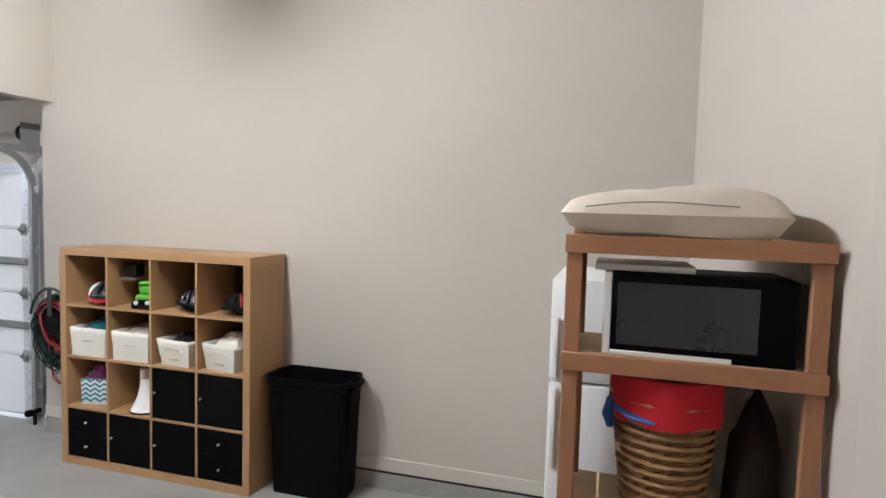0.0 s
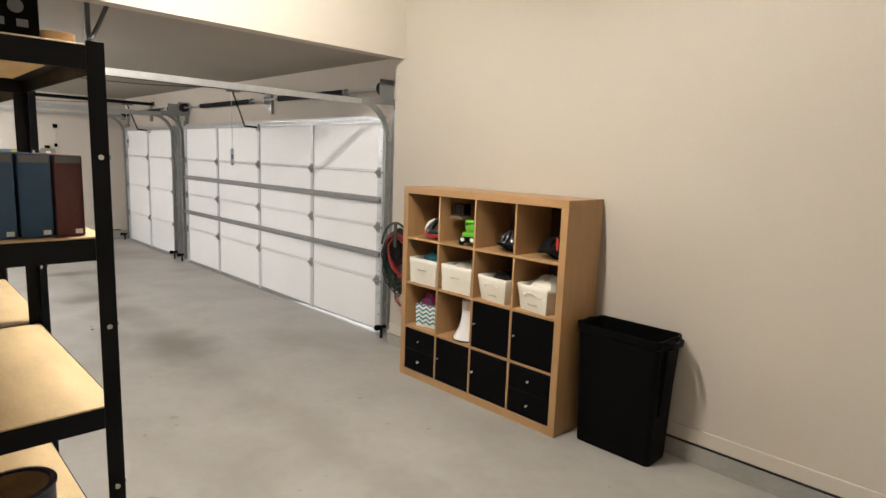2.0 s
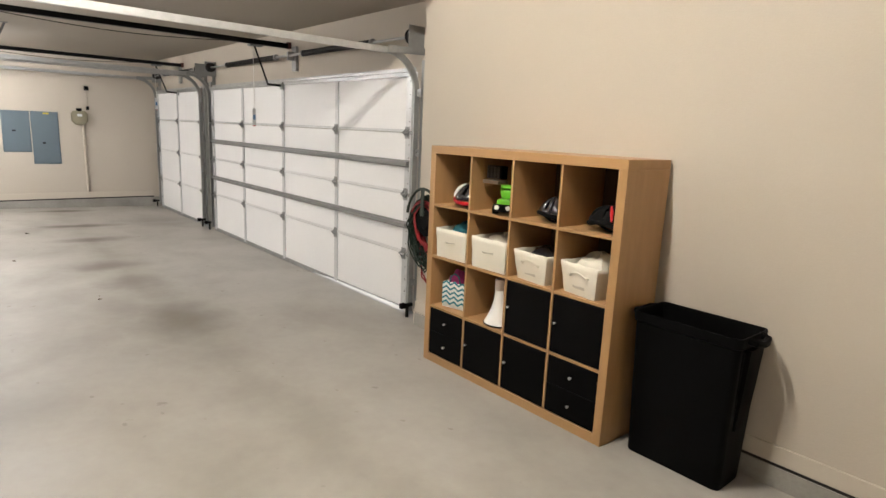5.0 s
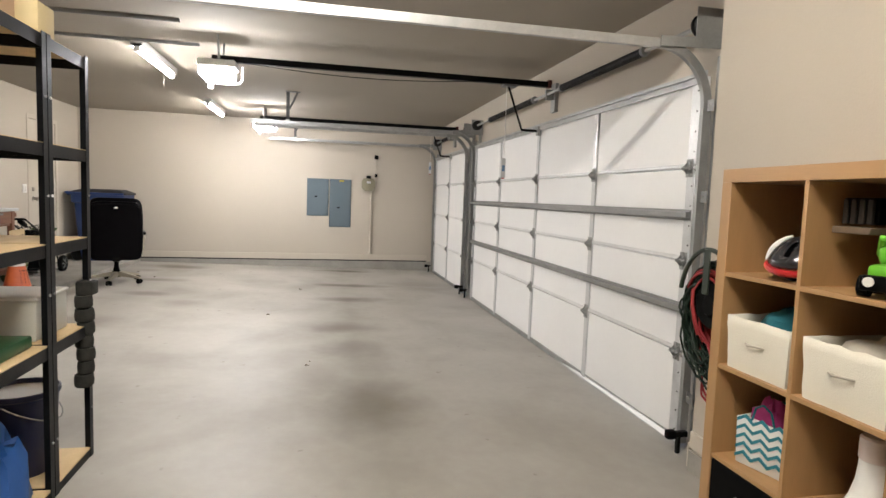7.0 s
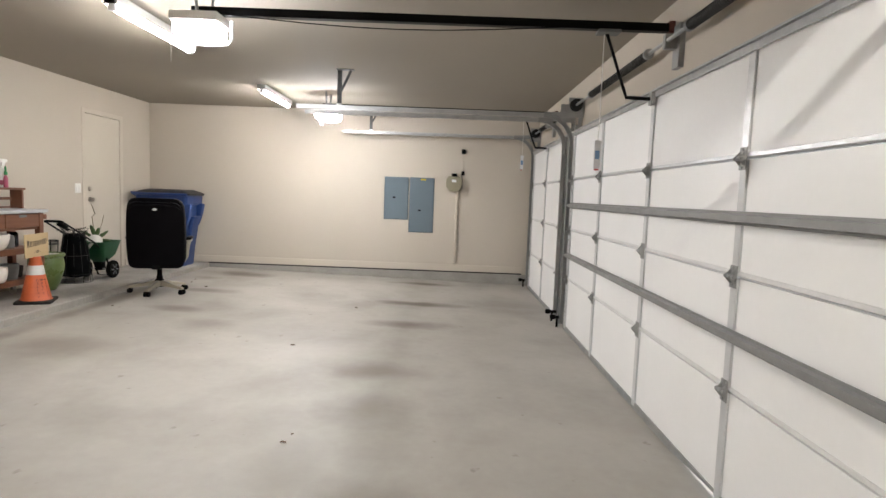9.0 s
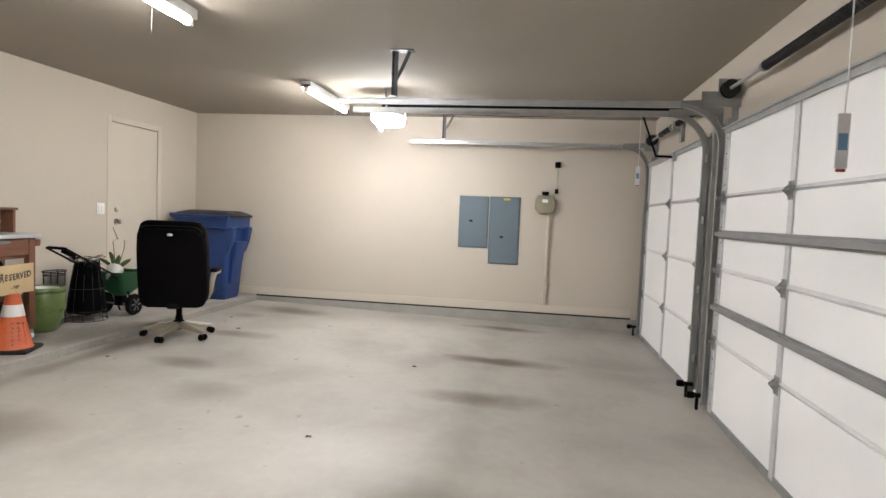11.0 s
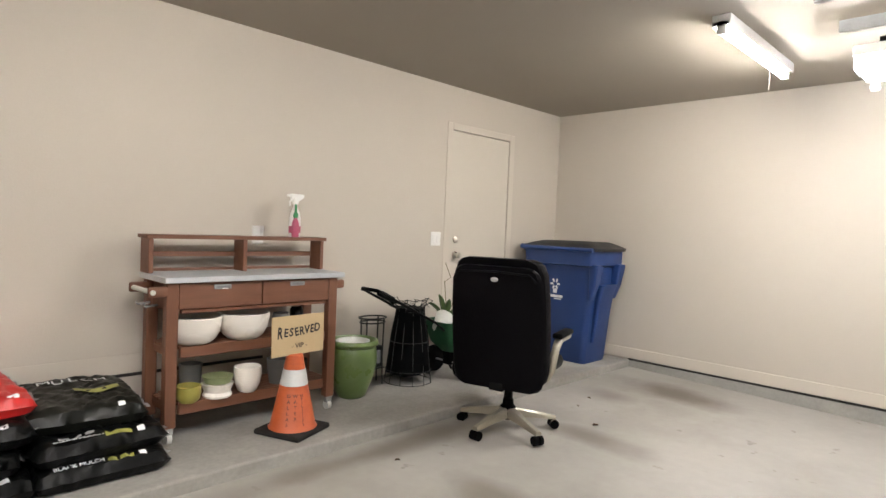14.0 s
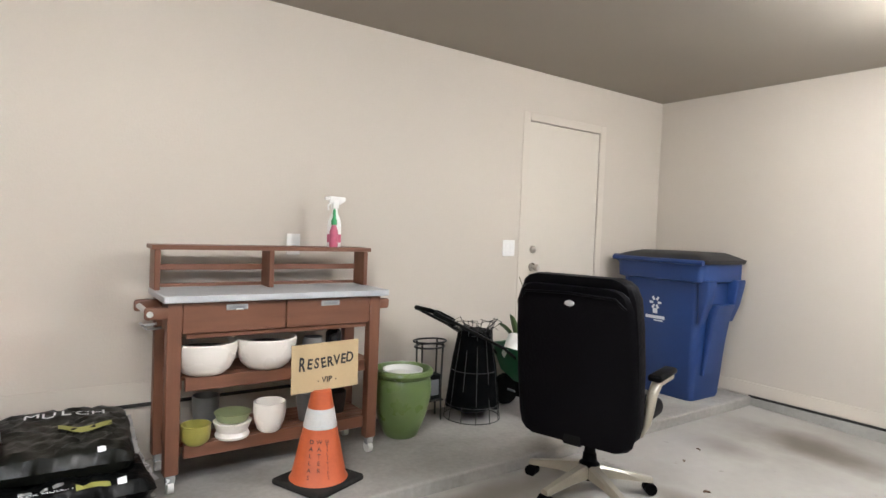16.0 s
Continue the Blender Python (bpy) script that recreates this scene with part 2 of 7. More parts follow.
MULCH_BAG = surface("black_mulch_film", (0.003, 0.0033, 0.0033), 0.36, spec=0.14, vary=0.2, scale=8, grain=16, bump=0.9)
MULCH_BACK = surface("olive_black_mulch_film", (0.008, 0.0085, 0.0065), 0.36, vary=0.2, scale=8, grain=16, bump=0.6, spec=0.2)
RED_BAG = surface("red_bag_film", (0.55, 0.022, 0.020), 0.35, vary=0.15, scale=8, grain=26, bump=0.25)
LIME = surface("yellow_green_print", (0.30, 0.30, 0.075), 0.5, vary=0.1)
SILVER_FILM = surface("silver_film", (0.38, 0.38, 0.38), 0.3, 0.3, vary=0.2, scale=20)
HOSE = surface("dark_green_hose_rubber", (0.006, 0.018, 0.010), 0.45, spec=0.3, vary=0.2, scale=10, grain=90, bump=0.03)
RED_CORD = surface("red_cord", (0.30, 0.022, 0.026), 0.6, vary=0.15, scale=20)
FLUO_GREEN = surface("bright_green_plastic", (0.14, 0.48, 0.03), 0.4, vary=0.1)
TEAL = surface("teal_cloth", (0.012, 0.13, 0.165), 0.85, vary=0.15, scale=20)
MAGENTA = surface("magenta_tissue", (0.34, 0.02, 0.14), 0.8, vary=0.2, scale=25)
RED = surface("red_gloss_plastic", (0.45, 0.015, 0.02), 0.3, vary=0.1)
DARK_GLOSS = surface("dark_gloss_plastic", (0.018, 0.018, 0.022), 0.2, vary=0.2, coat=0.3)
NAVY = surface("navy_plastic", (0.010, 0.014, 0.055), 0.35, vary=0.12)
BLUE_CLOTH = surface("bright_blue_plastic", (0.02, 0.10, 0.36), 0.5, vary=0.15)
BOOK_BLUE = surface("blue_printed_card", (0.02, 0.075, 0.16), 0.4, vary=0.12, scale=8)
BOOK_RED = surface("maroon_printed_card", (0.11, 0.025, 0.022), 0.4, vary=0.12, scale=8)
SPREADER = surface("dark_green_plastic", (0.012, 0.075, 0.028), 0.4, vary=0.15)
LEAF = surface("orchid_leaf", (0.055, 0.10, 0.025), 0.45, vary=0.2, scale=20, grain=60)
STEM_GREEN = surface("dry_stem", (0.16, 0.14, 0.07), 0.8, vary=0.2)
WIRE = surface("dark_wire", (0.02, 0.02, 0.018), 0.5, 0.4)
PILLOW = surface("oat_linen", (0.66, 0.57, 0.47), 0.95, vary=0.08, scale=9, grain=260, bump=0.25)
PINE = surface("pine_board", (0.36, 0.165, 0.075), 0.6, vary=0.12, scale=4, grain=34, bump=0.04, stretch=(1.5, 8, 8))
WICKER = surface("wicker", (0.36, 0.20, 0.075), 0.7, vary=0.25, scale=30, grain=80, bump=0.15)
FRIDGE = surface("white_appliance_enamel", (0.80, 0.80, 0.79), 0.35, vary=0.02, scale=2, grain=70, bump=0.02)
FABRIC_RED = surface("red_cotton", (0.55, 0.010, 0.018), 0.9, vary=0.15, scale=12, grain=150, bump=0.15)
BOX_TAN = surface("tan_box_card", (0.50, 0.34, 0.19), 0.85, vary=0.06, scale=6, grain=90, bump=0.04)
GREY_PLASTIC = surface("mid_grey_plastic", (0.14, 0.145, 0.15), 0.5, vary=0.1)
CLEAR_BIN = surface("milky_plastic", (0.62, 0.62, 0.58), 0.35, vary=0.06)
TUBE_LIGHT = glow("fluorescent_tube_light", TUBE_TINT, TUBE_GLOW)
OPENER_LIGHT = glow("opener_lens_light", OPENER_TINT, OPENER_GLOW)
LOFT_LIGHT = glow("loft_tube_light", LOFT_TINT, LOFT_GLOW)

LAMINATE_UP = surface("birch_laminate_upright", (0.42, 0.245, 0.108), 0.45, vary=0.10, scale=2.5, grain=26, bump=0.015, stretch=(8, 8, 1))
# Shelf back: laminate with the shade inside the cells put into its colour.
SHADED_BACK = surface("shaded_laminate_back", (0.060, 0.028, 0.012), 0.8, vary=0.1, scale=4, grain=60)
# Canvas with shade mixed into its colour, for bin pockets and handles.
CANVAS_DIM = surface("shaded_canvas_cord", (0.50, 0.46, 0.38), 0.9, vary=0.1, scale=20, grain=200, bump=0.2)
TEAL_PRINT = surface("teal_print", (0.03, 0.21, 0.27), 0.6, vary=0.05)
PINK_WHITE = surface("warm_white_plastic", (0.70, 0.60, 0.56), 0.45, vary=0.05)
HANGER = surface("green_cast_metal", (0.020, 0.032, 0.021), 0.45, vary=0.2, scale=14, grain=60)
LID_BROWN = surface("stained_lid", (0.16, 0.09, 0.035), 0.5, vary=0.3, scale=20)
DIM_GREY = surface("dim_grey_plastic", (0.035, 0.030, 0.027), 0.5, vary=0.15)
BACKING_PALE = surface("pale_brown_board", (0.16, 0.11, 0.075), 0.7, vary=0.15)
BOX_PALE = surface("pale_yellow_card", (0.55, 0.45, 0.26), 0.85, vary=0.06)
STRAP = surface("dark_webbing", (0.020, 0.020, 0.017), 0.85, vary=0.3, scale=30, grain=160, bump=0.25)
PINE_UP = surface("pine_post", (0.36, 0.165, 0.075), 0.6, vary=0.12, scale=4, grain=34, bump=0.04, stretch=(8, 8, 1.5))
PINK_LABEL = surface("pink_label", (0.46, 0.09, 0.16), 0.45, vary=0.15, scale=30)
SPREADER_BRIGHT = surface("green_nozzle_plastic", (0.02, 0.25, 0.07), 0.4, vary=0.1)
NETTING = surface("black_netting", (0.003, 0.0033, 0.0036), 0.9, spec=0.04, vary=0.3, scale=20, grain=120, bump=0.4)
BAG_CLOTH = surface("dark_brown_cloth", (0.030, 0.022, 0.018), 0.9, spec=0.2, vary=0.25, scale=12, grain=160, bump=0.25)
SEAM = surface("seam_thread", (0.30, 0.25, 0.19), 0.9)


def floor_material():
    m = surface("garage_slab", (0.375, 0.354, 0.322), 0.42, vary=0.13, scale=1.3, grain=14, bump=0.05, spec=0.5, second=(0.285, 0.267, 0.238))
    nt = m.node_tree
    N, L = nt.nodes, nt.links
    bs = N["Principled BSDF"]
    base = bs.inputs["Base Color"].links[0].from_socket
    pos = N.new("ShaderNodeNewGeometry").outputs["Position"]
    warp = N.new("ShaderNodeTexNoise")
    warp.inputs["Scale"].default_value, warp.inputs["Detail"].default_value = 2.6, 5
    L.new(pos, warp.inputs["Vector"])
    total = None
    # tyre and oil stains: x, y, half length, half width, depth
    for x, y, a, b, k in ((-4.5, 2.03, 0.52, 0.30, 0.50), (-5.92, 1.97, 0.30, 0.26, 0.48), (-6.72, 1.92, 0.24, 0.34, 0.5), (-8.33, 2.08, 0.16, 0.34, 0.62), (-9.5, 2.13, 0.13, 0.42, 0.75), (-11.14, 2.10, 0.12, 0.42, 0.72),
                          (-11.03, -0.68, 0.24, 0.44, 0.66), (-6.85, -0.52, 0.30, 0.42, 0.45), (-10.5, -0.90, 0.15, 0.2, 0.42), (-8.46, -0.38, 0.15, 0.28, 0.5), (-9.56, -0.58, 0.14, 0.36, 0.5), (-7.85, 0.18, 0.20, 0.25, 0.35),
                          (-8.4, -1.16, 1.0, 0.10, 0.5), (-6.7, -1.14, 0.7, 0.10, 0.5), (-5.0, 1.7, 0.4, 0.2, 0.25), (-3.3, 0.85, 0.3, 0.3, 0.25)):
        v = N.new("ShaderNodeVectorMath")
        v.operation = "SUBTRACT"
        v.inputs[1].default_value = (x, y, 0)
        L.new(pos, v.inputs[0])
        s = N.new("ShaderNodeVectorMath")
        s.operation = "MULTIPLY"
        s.inputs[1].default_value = (0.62 / a, 0.62 / b, 0)
        L.new(v.outputs[0], s.inputs[0])
        ln = N.new("ShaderNodeVectorMath")
        ln.operation = "LENGTH"
        L.new(s.outputs[0], ln.inputs[0])
        w = N.new("ShaderNodeMath")
        w.operation = "MULTIPLY_ADD"
        w.inputs[1].default_value = 1.1
        L.new(warp.outputs[0], w.inputs[0])
        L.new(ln.outputs["Value"], w.inputs[2])
        r = N.new("ShaderNodeMapRange")
        r.interpolation_type = "SMOOTHSTEP"
        r.inputs[1].default_value, r.inputs[2].default_value, r.inputs[3].default_value, r.inputs[4].default_value = 0.55, 1.65, min(1.0, 1.35 * k), 0.0
        L.new(w.outputs[0], r.inputs[0])
        if total is None:
            total = r.outputs[0]
        else:
            mx = N.new("ShaderNodeMath")
            mx.operation = "MAXIMUM"
            L.new(total, mx.inputs[0])
            L.new(r.outputs[0], mx.inputs[1])
            total = mx.outputs[0]
    # dusty tyre lanes along the slab
    sep = N.new("ShaderNodeSeparateXYZ")
    L.new(pos, sep.inputs[0])
    for lane, half, k in ((2.02, 0.42, 0.30), (-0.55, 0.5, 0.20)):
        d1 = N.new("ShaderNodeMath")
        d1.operation = "SUBTRACT"
        d1.inputs[1].default_value = lane
        L.new(sep.outputs[1], d1.inputs[0])
        d2 = N.new("ShaderNodeMath")
        d2.operation = "ABSOLUTE"
        L.new(d1.outputs[0], d2.inputs[0])
        d3 = N.new("ShaderNodeMath")
        d3.operation = "MULTIPLY_ADD"
        d3.inputs[1].default_value = 1.1
        L.new(warp.outputs[0], d3.inputs[0])
        L.new(d2.outputs[0], d3.inputs[2])
        r = N.new("ShaderNodeMapRange")
        r.interpolation_type = "SMOOTHSTEP"
        r.inputs[1].default_value, r.inputs[2].default_value, r.inputs[3].default_value, r.inputs[4].default_value = 0.40, 0.55 + half, k, 0.0
        L.new(d3.outputs[0], r.inputs[0])
        mx = N.new("ShaderNodeMath")
        mx.operation = "MAXIMUM"
        L.new(total, mx.inputs[0])
        L.new(r.outputs[0], mx.inputs[1])
        total = mx.outputs[0]
    # cloudy trowel marks
    cl = N.new("ShaderNodeTexNoise")
    cl.inputs["Scale"].default_value, cl.inputs["Detail"].default_value, cl.inputs["Distortion"].default_value = 1.1, 6, 0.25
    L.new(pos, cl.inputs["Vector"])
    clr = N.new("ShaderNodeMapRange")
    clr.inputs[1].default_value, clr.inputs[2].default_value, clr.inputs[3].default_value, clr.inputs[4].default_value = 0.46, 0.80, 0.0, 0.32
    L.new(cl.outputs[0], clr.inputs[0])
    mx = N.new("ShaderNodeMath")
    mx.operation = "MAXIMUM"
    L.new(total, mx.inputs[0])
    L.new(clr.outputs[0], mx.inputs[1])
    total = mx.outputs[0]
    # scattered specks
    sp = N.new("ShaderNodeTexNoise")
    sp.inputs["Scale"].default_value, sp.inputs["Detail"].default_value = 9.0, 2
    L.new(pos, sp.inputs["Vector"])
    spr = N.new("ShaderNodeMapRange")
    spr.inputs[1].default_value, spr.inputs[2].default_value, spr.inputs[3].default_value, spr.inputs[4].default_value = 0.70, 0.76, 0.0, 0.4
    L.new(sp.outputs[0], spr.inputs[0])
    mx = N.new("ShaderNodeMath")
    mx.operation = "MAXIMUM"
    L.new(total, mx.inputs[0])
    L.new(spr.outputs[0], mx.inputs[1])
    mix = N.new("ShaderNodeMix")
    mix.data_type = "RGBA"
    L.new(mx.outputs[0], mix.inputs[0])
    L.new(base, mix.inputs[6])
    mix.inputs[7].default_value = (0.085, 0.066, 0.045, 1)
    L.new(mix.outputs[2], bs.inputs["Base Color"])
    # sealed and worn patches change the gloss
    ro = N.new("ShaderNodeMapRange")
    ro.inputs[1].default_value, ro.inputs[2].default_value, ro.inputs[3].default_value, ro.inputs[4].default_value = 0.35, 0.68, 0.44, 0.58
    L.new(cl.outputs[0], ro.inputs[0])
    L.new(ro.outputs[0], bs.inputs["Roughness"])
    # broad trowel waves under the fine grain
    wave = N.new("ShaderNodeTexNoise")
    wave.inputs["Scale"].default_value, wave.inputs["Detail"].default_value = 5.0, 3
    L.new(pos, wave.inputs["Vector"])
    bw = N.new("ShaderNodeBump")
    bw.inputs["Strength"].default_value, bw.inputs["Distance"].default_value = 0.05, 0.010
    L.new(wave.outputs[0], bw.inputs["Height"])
    fine_bump = bs.inputs["Normal"].links[0].from_node
    L.new(bw.outputs[0], fine_bump.inputs["Normal"])
    return m


SLAB = floor_material()

# ---- setting: floor, walls, ceilings ----
bm = B()
prism(bm, [(-2.6, -0.15), (-2.6, ground_z(-2.6)), (3.72, ground_z(3.72)), (4.0, ground_z(3.72)), (4.0, -0.15)], 0, -11.9, 1.7)
setting("floor", bm, SLAB, "smooth grey concrete garage floor with dark tyre and oil stains", "floor")
setting("driveway", box(B(), -60, 60, 4.0, 60, -0.2, -0.03), STEP, "pale concrete driveway outside the closed garage doors", "driveway")
bm = B()
box(bm, WEST, HEAD_X, SOUTH, STEP_Y, -0.05, STEP_Z, 0.012, 2)
setting("concrete_step", bm, STEP, "low raised concrete step along the back wall", "step")

T = 0.14
setting("wall_west", box(B(), WEST - T, WEST, SOUTH - T, DOOR_Y + T, -0.1, CEIL + 0.1), WALL, "plain cream painted garage end wall", "wall")


def wall_with_openings(name, axis_y, thick, x0, x1, z1, openings, material, label):
    bm = B()
    x = x0
    for a, b, lo, hi in sorted(openings):
        box(bm, x, a, axis_y, axis_y + thick, -0.1, z1)
        if lo > 0:
            box(bm, a, b, axis_y, axis_y + thick, -0.1, lo)
        box(bm, a, b, axis_y, axis_y + thick, hi, z1)
        x = b
    box(bm, x, x1, axis_y, axis_y + thick, -0.1, z1)
    return setting(name, bm, material, label, "wall")


SMALL_DOOR = (-10.76, -9.96, STEP_Z, 2.235)
wall_with_openings("wall_south", SOUTH - T, T, WEST, EAST + T, LOFT + 0.1, [SMALL_DOOR], WALL, "long cream painted back wall with a flush door")
BIG, LITTLE = (-8.57, -3.765), (-11.37, -9.03)
wall_with_openings("wall_garage_doors", DOOR_Y, T, WEST, RETURN_X, CEIL + 0.1, [(LITTLE[0] + 0.06, LITTLE[1] - 0.06, 0, 2.03), (BIG[0] + 0.06, BIG[1] - 0.06, 0, 2.03)], WALL, "cream painted front wall above two garage doors")
setting("wall_north", box(B(), RETURN_X, EAST + T, CUBE_Y, DOOR_Y + T, -0.1, LOFT + 0.1), WALL, "tall plain cream painted wall beside the garage doors", "wall")
setting("wall_east", prism(B(), [(EAST, SOUTH - T), (EAST, 2.20), (1.165, CUBE_Y), (EAST + T, CUBE_Y), (EAST + T, SOUTH - T)], 2, -0.1, LOFT + 0.1), WALL, "tall plain cream painted end wall, slightly angled", "wall")
setting("wall_header", box(B(), HEAD_X - 0.12, HEAD_X, SOUTH, CUBE_Y, HEAD_Z, LOFT + 0.1), WALL, "cream painted header wall above the wide opening", "wall")
setting("ceiling", box(B(), WEST - T, HEAD_X - 0.12, SOUTH - T, DOOR_Y + T, CEIL, CEIL + 0.1), CEIL_SHADED, "low cream painted garage ceiling", "ceiling")
setting("ceiling_loft", box(B(), HEAD_X - 0.12, EAST + T, SOUTH - T, DOOR_Y + T, LOFT, LOFT + 0.1), CEIL_SHADED, "high cream painted ceiling", "ceiling")

# stem walls, black joint lines and baseboards
bm = B()
box(bm, WEST, WEST + 0.012, STEP_Y, DOOR_Y, -0.03, 0.155)
setting("stem_wall", bm, STEM, "bare grey concrete stem wall under the end wall", "stem wall")
setting("joint_gap", box(B(), WEST, WEST + 0.008, STEP_Y - 0.02, 3.62, 0.155, 0.175), GAP, "black gap under the baseboard", "gap")
setting("baseboard", box(B(), WEST, WEST + 0.014, SOUTH, 3.62, 0.175, 0.275, 0.003), TRIM, "cream painted baseboard", "baseboard")
setting("stem_wall", box(B(), RETURN_X, 1.16, CUBE_Y - 0.016, CUBE_Y, -0.02, 0.092), STEM, "bare grey concrete stem wall under the tall wall", "stem wall")
setting("joint_gap", box(B(), -2.9, 1.16, CUBE_Y - 0.010, CUBE_Y, 0.092, 0.108), GAP, "black gap under the baseboard", "gap")
setting("baseboard", box(B(), RETURN_X, 1.16, CUBE_Y - 0.014, CUBE_Y, 0.108, 0.195, 0.003), TRIM, "cream painted baseboard", "baseboard")
setting("baseboard", box(B(), RETURN_X - 0.014, RETURN_X, CUBE_Y - 0.014, DOOR_Y, 0.0, 0.13, 0.003), TRIM, "cream painted baseboard on the wall end", "baseboard")
setting("joint_gap", box(B(), -8.2, HEAD_X, SOUTH, SOUTH + 0.010, 0.44, 0.458), GAP, "black gap under the raised baseboard", "gap")
setting("baseboard", box(B(), -8.2, HEAD_X, SOUTH, SOUTH + 0.004, 0.458, 0.565, 0.001), TRIM, "cream painted baseboard", "baseboard")
setting("baseboard", box(B(), -9.86, -8.2, SOUTH, SOUTH + 0.014, STEP_Z, STEP_Z + 0.10, 0.003), TRIM, "cream painted baseboard", "baseboard")
setting("baseboard", box(B(), WEST + 0.014, -10.86, SOUTH, SOUTH + 0.014, STEP_Z, STEP_Z + 0.10, 0.003), TRIM, "cream painted baseboard", "baseboard")
setting("trim", box(B(), RETURN_X - 0.02, RETURN_X, DOOR_Y - 0.10, DOOR_Y, 0.14, 2.3), surface("bare_lumber", (0.40, 0.25, 0.12), 0.8, vary=0.2, stretch=(8, 8, 1)), "bare wooden jamb board beside the garage door track", "trim")

def dry_flake(x, y, size, turn):
    """A curled scrap of dry leaf on the slab."""
    bm = B()
    g = [[bm.verts.new((size * (u - 0.5) * (1 - 0.5 * abs(2 * v - 1) ** 1.5), size * 1.6 * (v - 0.5), 0.003 + size * 0.30 * (2 * u - 1) ** 2 + 0.002 * math.sin(5 * v))) for v in (0, 0.25, 0.5, 0.75, 1)] for u in (0, 0.33, 0.66, 1)]
    for a, b in zip(g, g[1:]):
        for k in range(4):
            bm.faces.new((a[k], b[k], b[k + 1], a[k + 1]))
    ob = part("dry_leaf", bm, DRY_LEAF, None, "", True, pose(x, y, ground_z(y), 0, 0, turn))
    ob.modifiers.new("thick", "SOLIDIFY").thickness = 0.001
    tagged(ob, "curled scrap of brown dry leaf on the concrete floor", "leaf", "scraps on the floor")


DRY_LEAF = surface("dry_leaf", (0.10, 0.055, 0.025), 0.8, vary=0.3, scale=60)
for x, y, size, turn in ((-5.36, 1.60, 0.019, 20), (-5.47, 1.62, 0.013, 75), (-7.26, 1.15, 0.022, 40), (-9.0, 1.42, 0.022, 10), (-9.78, -0.62, 0.024, 60), (-10.05, -0.92, 0.020, 120), (-10.3, -0.98, 0.016, 5), (-8.35, -1.0, 0.018, 80)):
    dry_flake(x, y, size, turn)

# ---- small door in the back wall ----
x0, x1, z0, z1 = SMALL_DOOR
d = thing("door_1", pose((x0 + x1) / 2, SOUTH, STEP_Z), "closed flush cream painted door with knob and deadbolt", "door", "", "structure")
w = (x1 - x0) / 2
part("door_leaf", box(B(), -w + 0.004, w - 0.004, -0.055, -0.005, 0.006, z1 - z0 - 0.006, 0.002), DOOR_PAINT, d)
for s in (-1, 1):
    part("casing", box(B(), min(s * w, s * (w + 0.07)), max(s * w, s * (w + 0.07)), 0.0, 0.007, 0, z1 - z0 + 0.06, 0.003), TRIM, d)
part("casing", box(B(), -w, w, 0.0, 0.007, z1 - z0, z1 - z0 + 0.06, 0.003), TRIM, d)
part("door_stop", box(B(), -w, w, -0.14, -0.06, 0, z1 - z0), DOOR_PAINT, d)
kn = B()
lathe(kn, [(0, 0.072), (0.018, 0.070), (0.027, 0.058), (0.026, 0.042), (0.012, 0.034), (0.012, 0.010), (0.032, 0.008), (0.033, 0), (0, 0)], seg=20)
part("door_knob", moved(kn, pose(w - 0.085, -0.005, 1.13 - STEP_Z, -90)), NICKEL, d, "satin nickel door knob")
kn = B()
lathe(kn, [(0, 0.028), (0.014, 0.026), (0.026, 0.018), (0.030, 0), (0, 0)], seg=20)
part("deadbolt", moved(kn, pose(w - 0.085, -0.005, 1.265 - STEP_Z, -90)), NICKEL, d, "satin nickel deadbolt")
for z in (0.25, 1.0, 1.83):
    part("hinge", tube(B(), [(-w + 0.002, -0.006, z), (-w + 0.002, -0.006, z + 0.09)], 0.007), NICKEL, d)

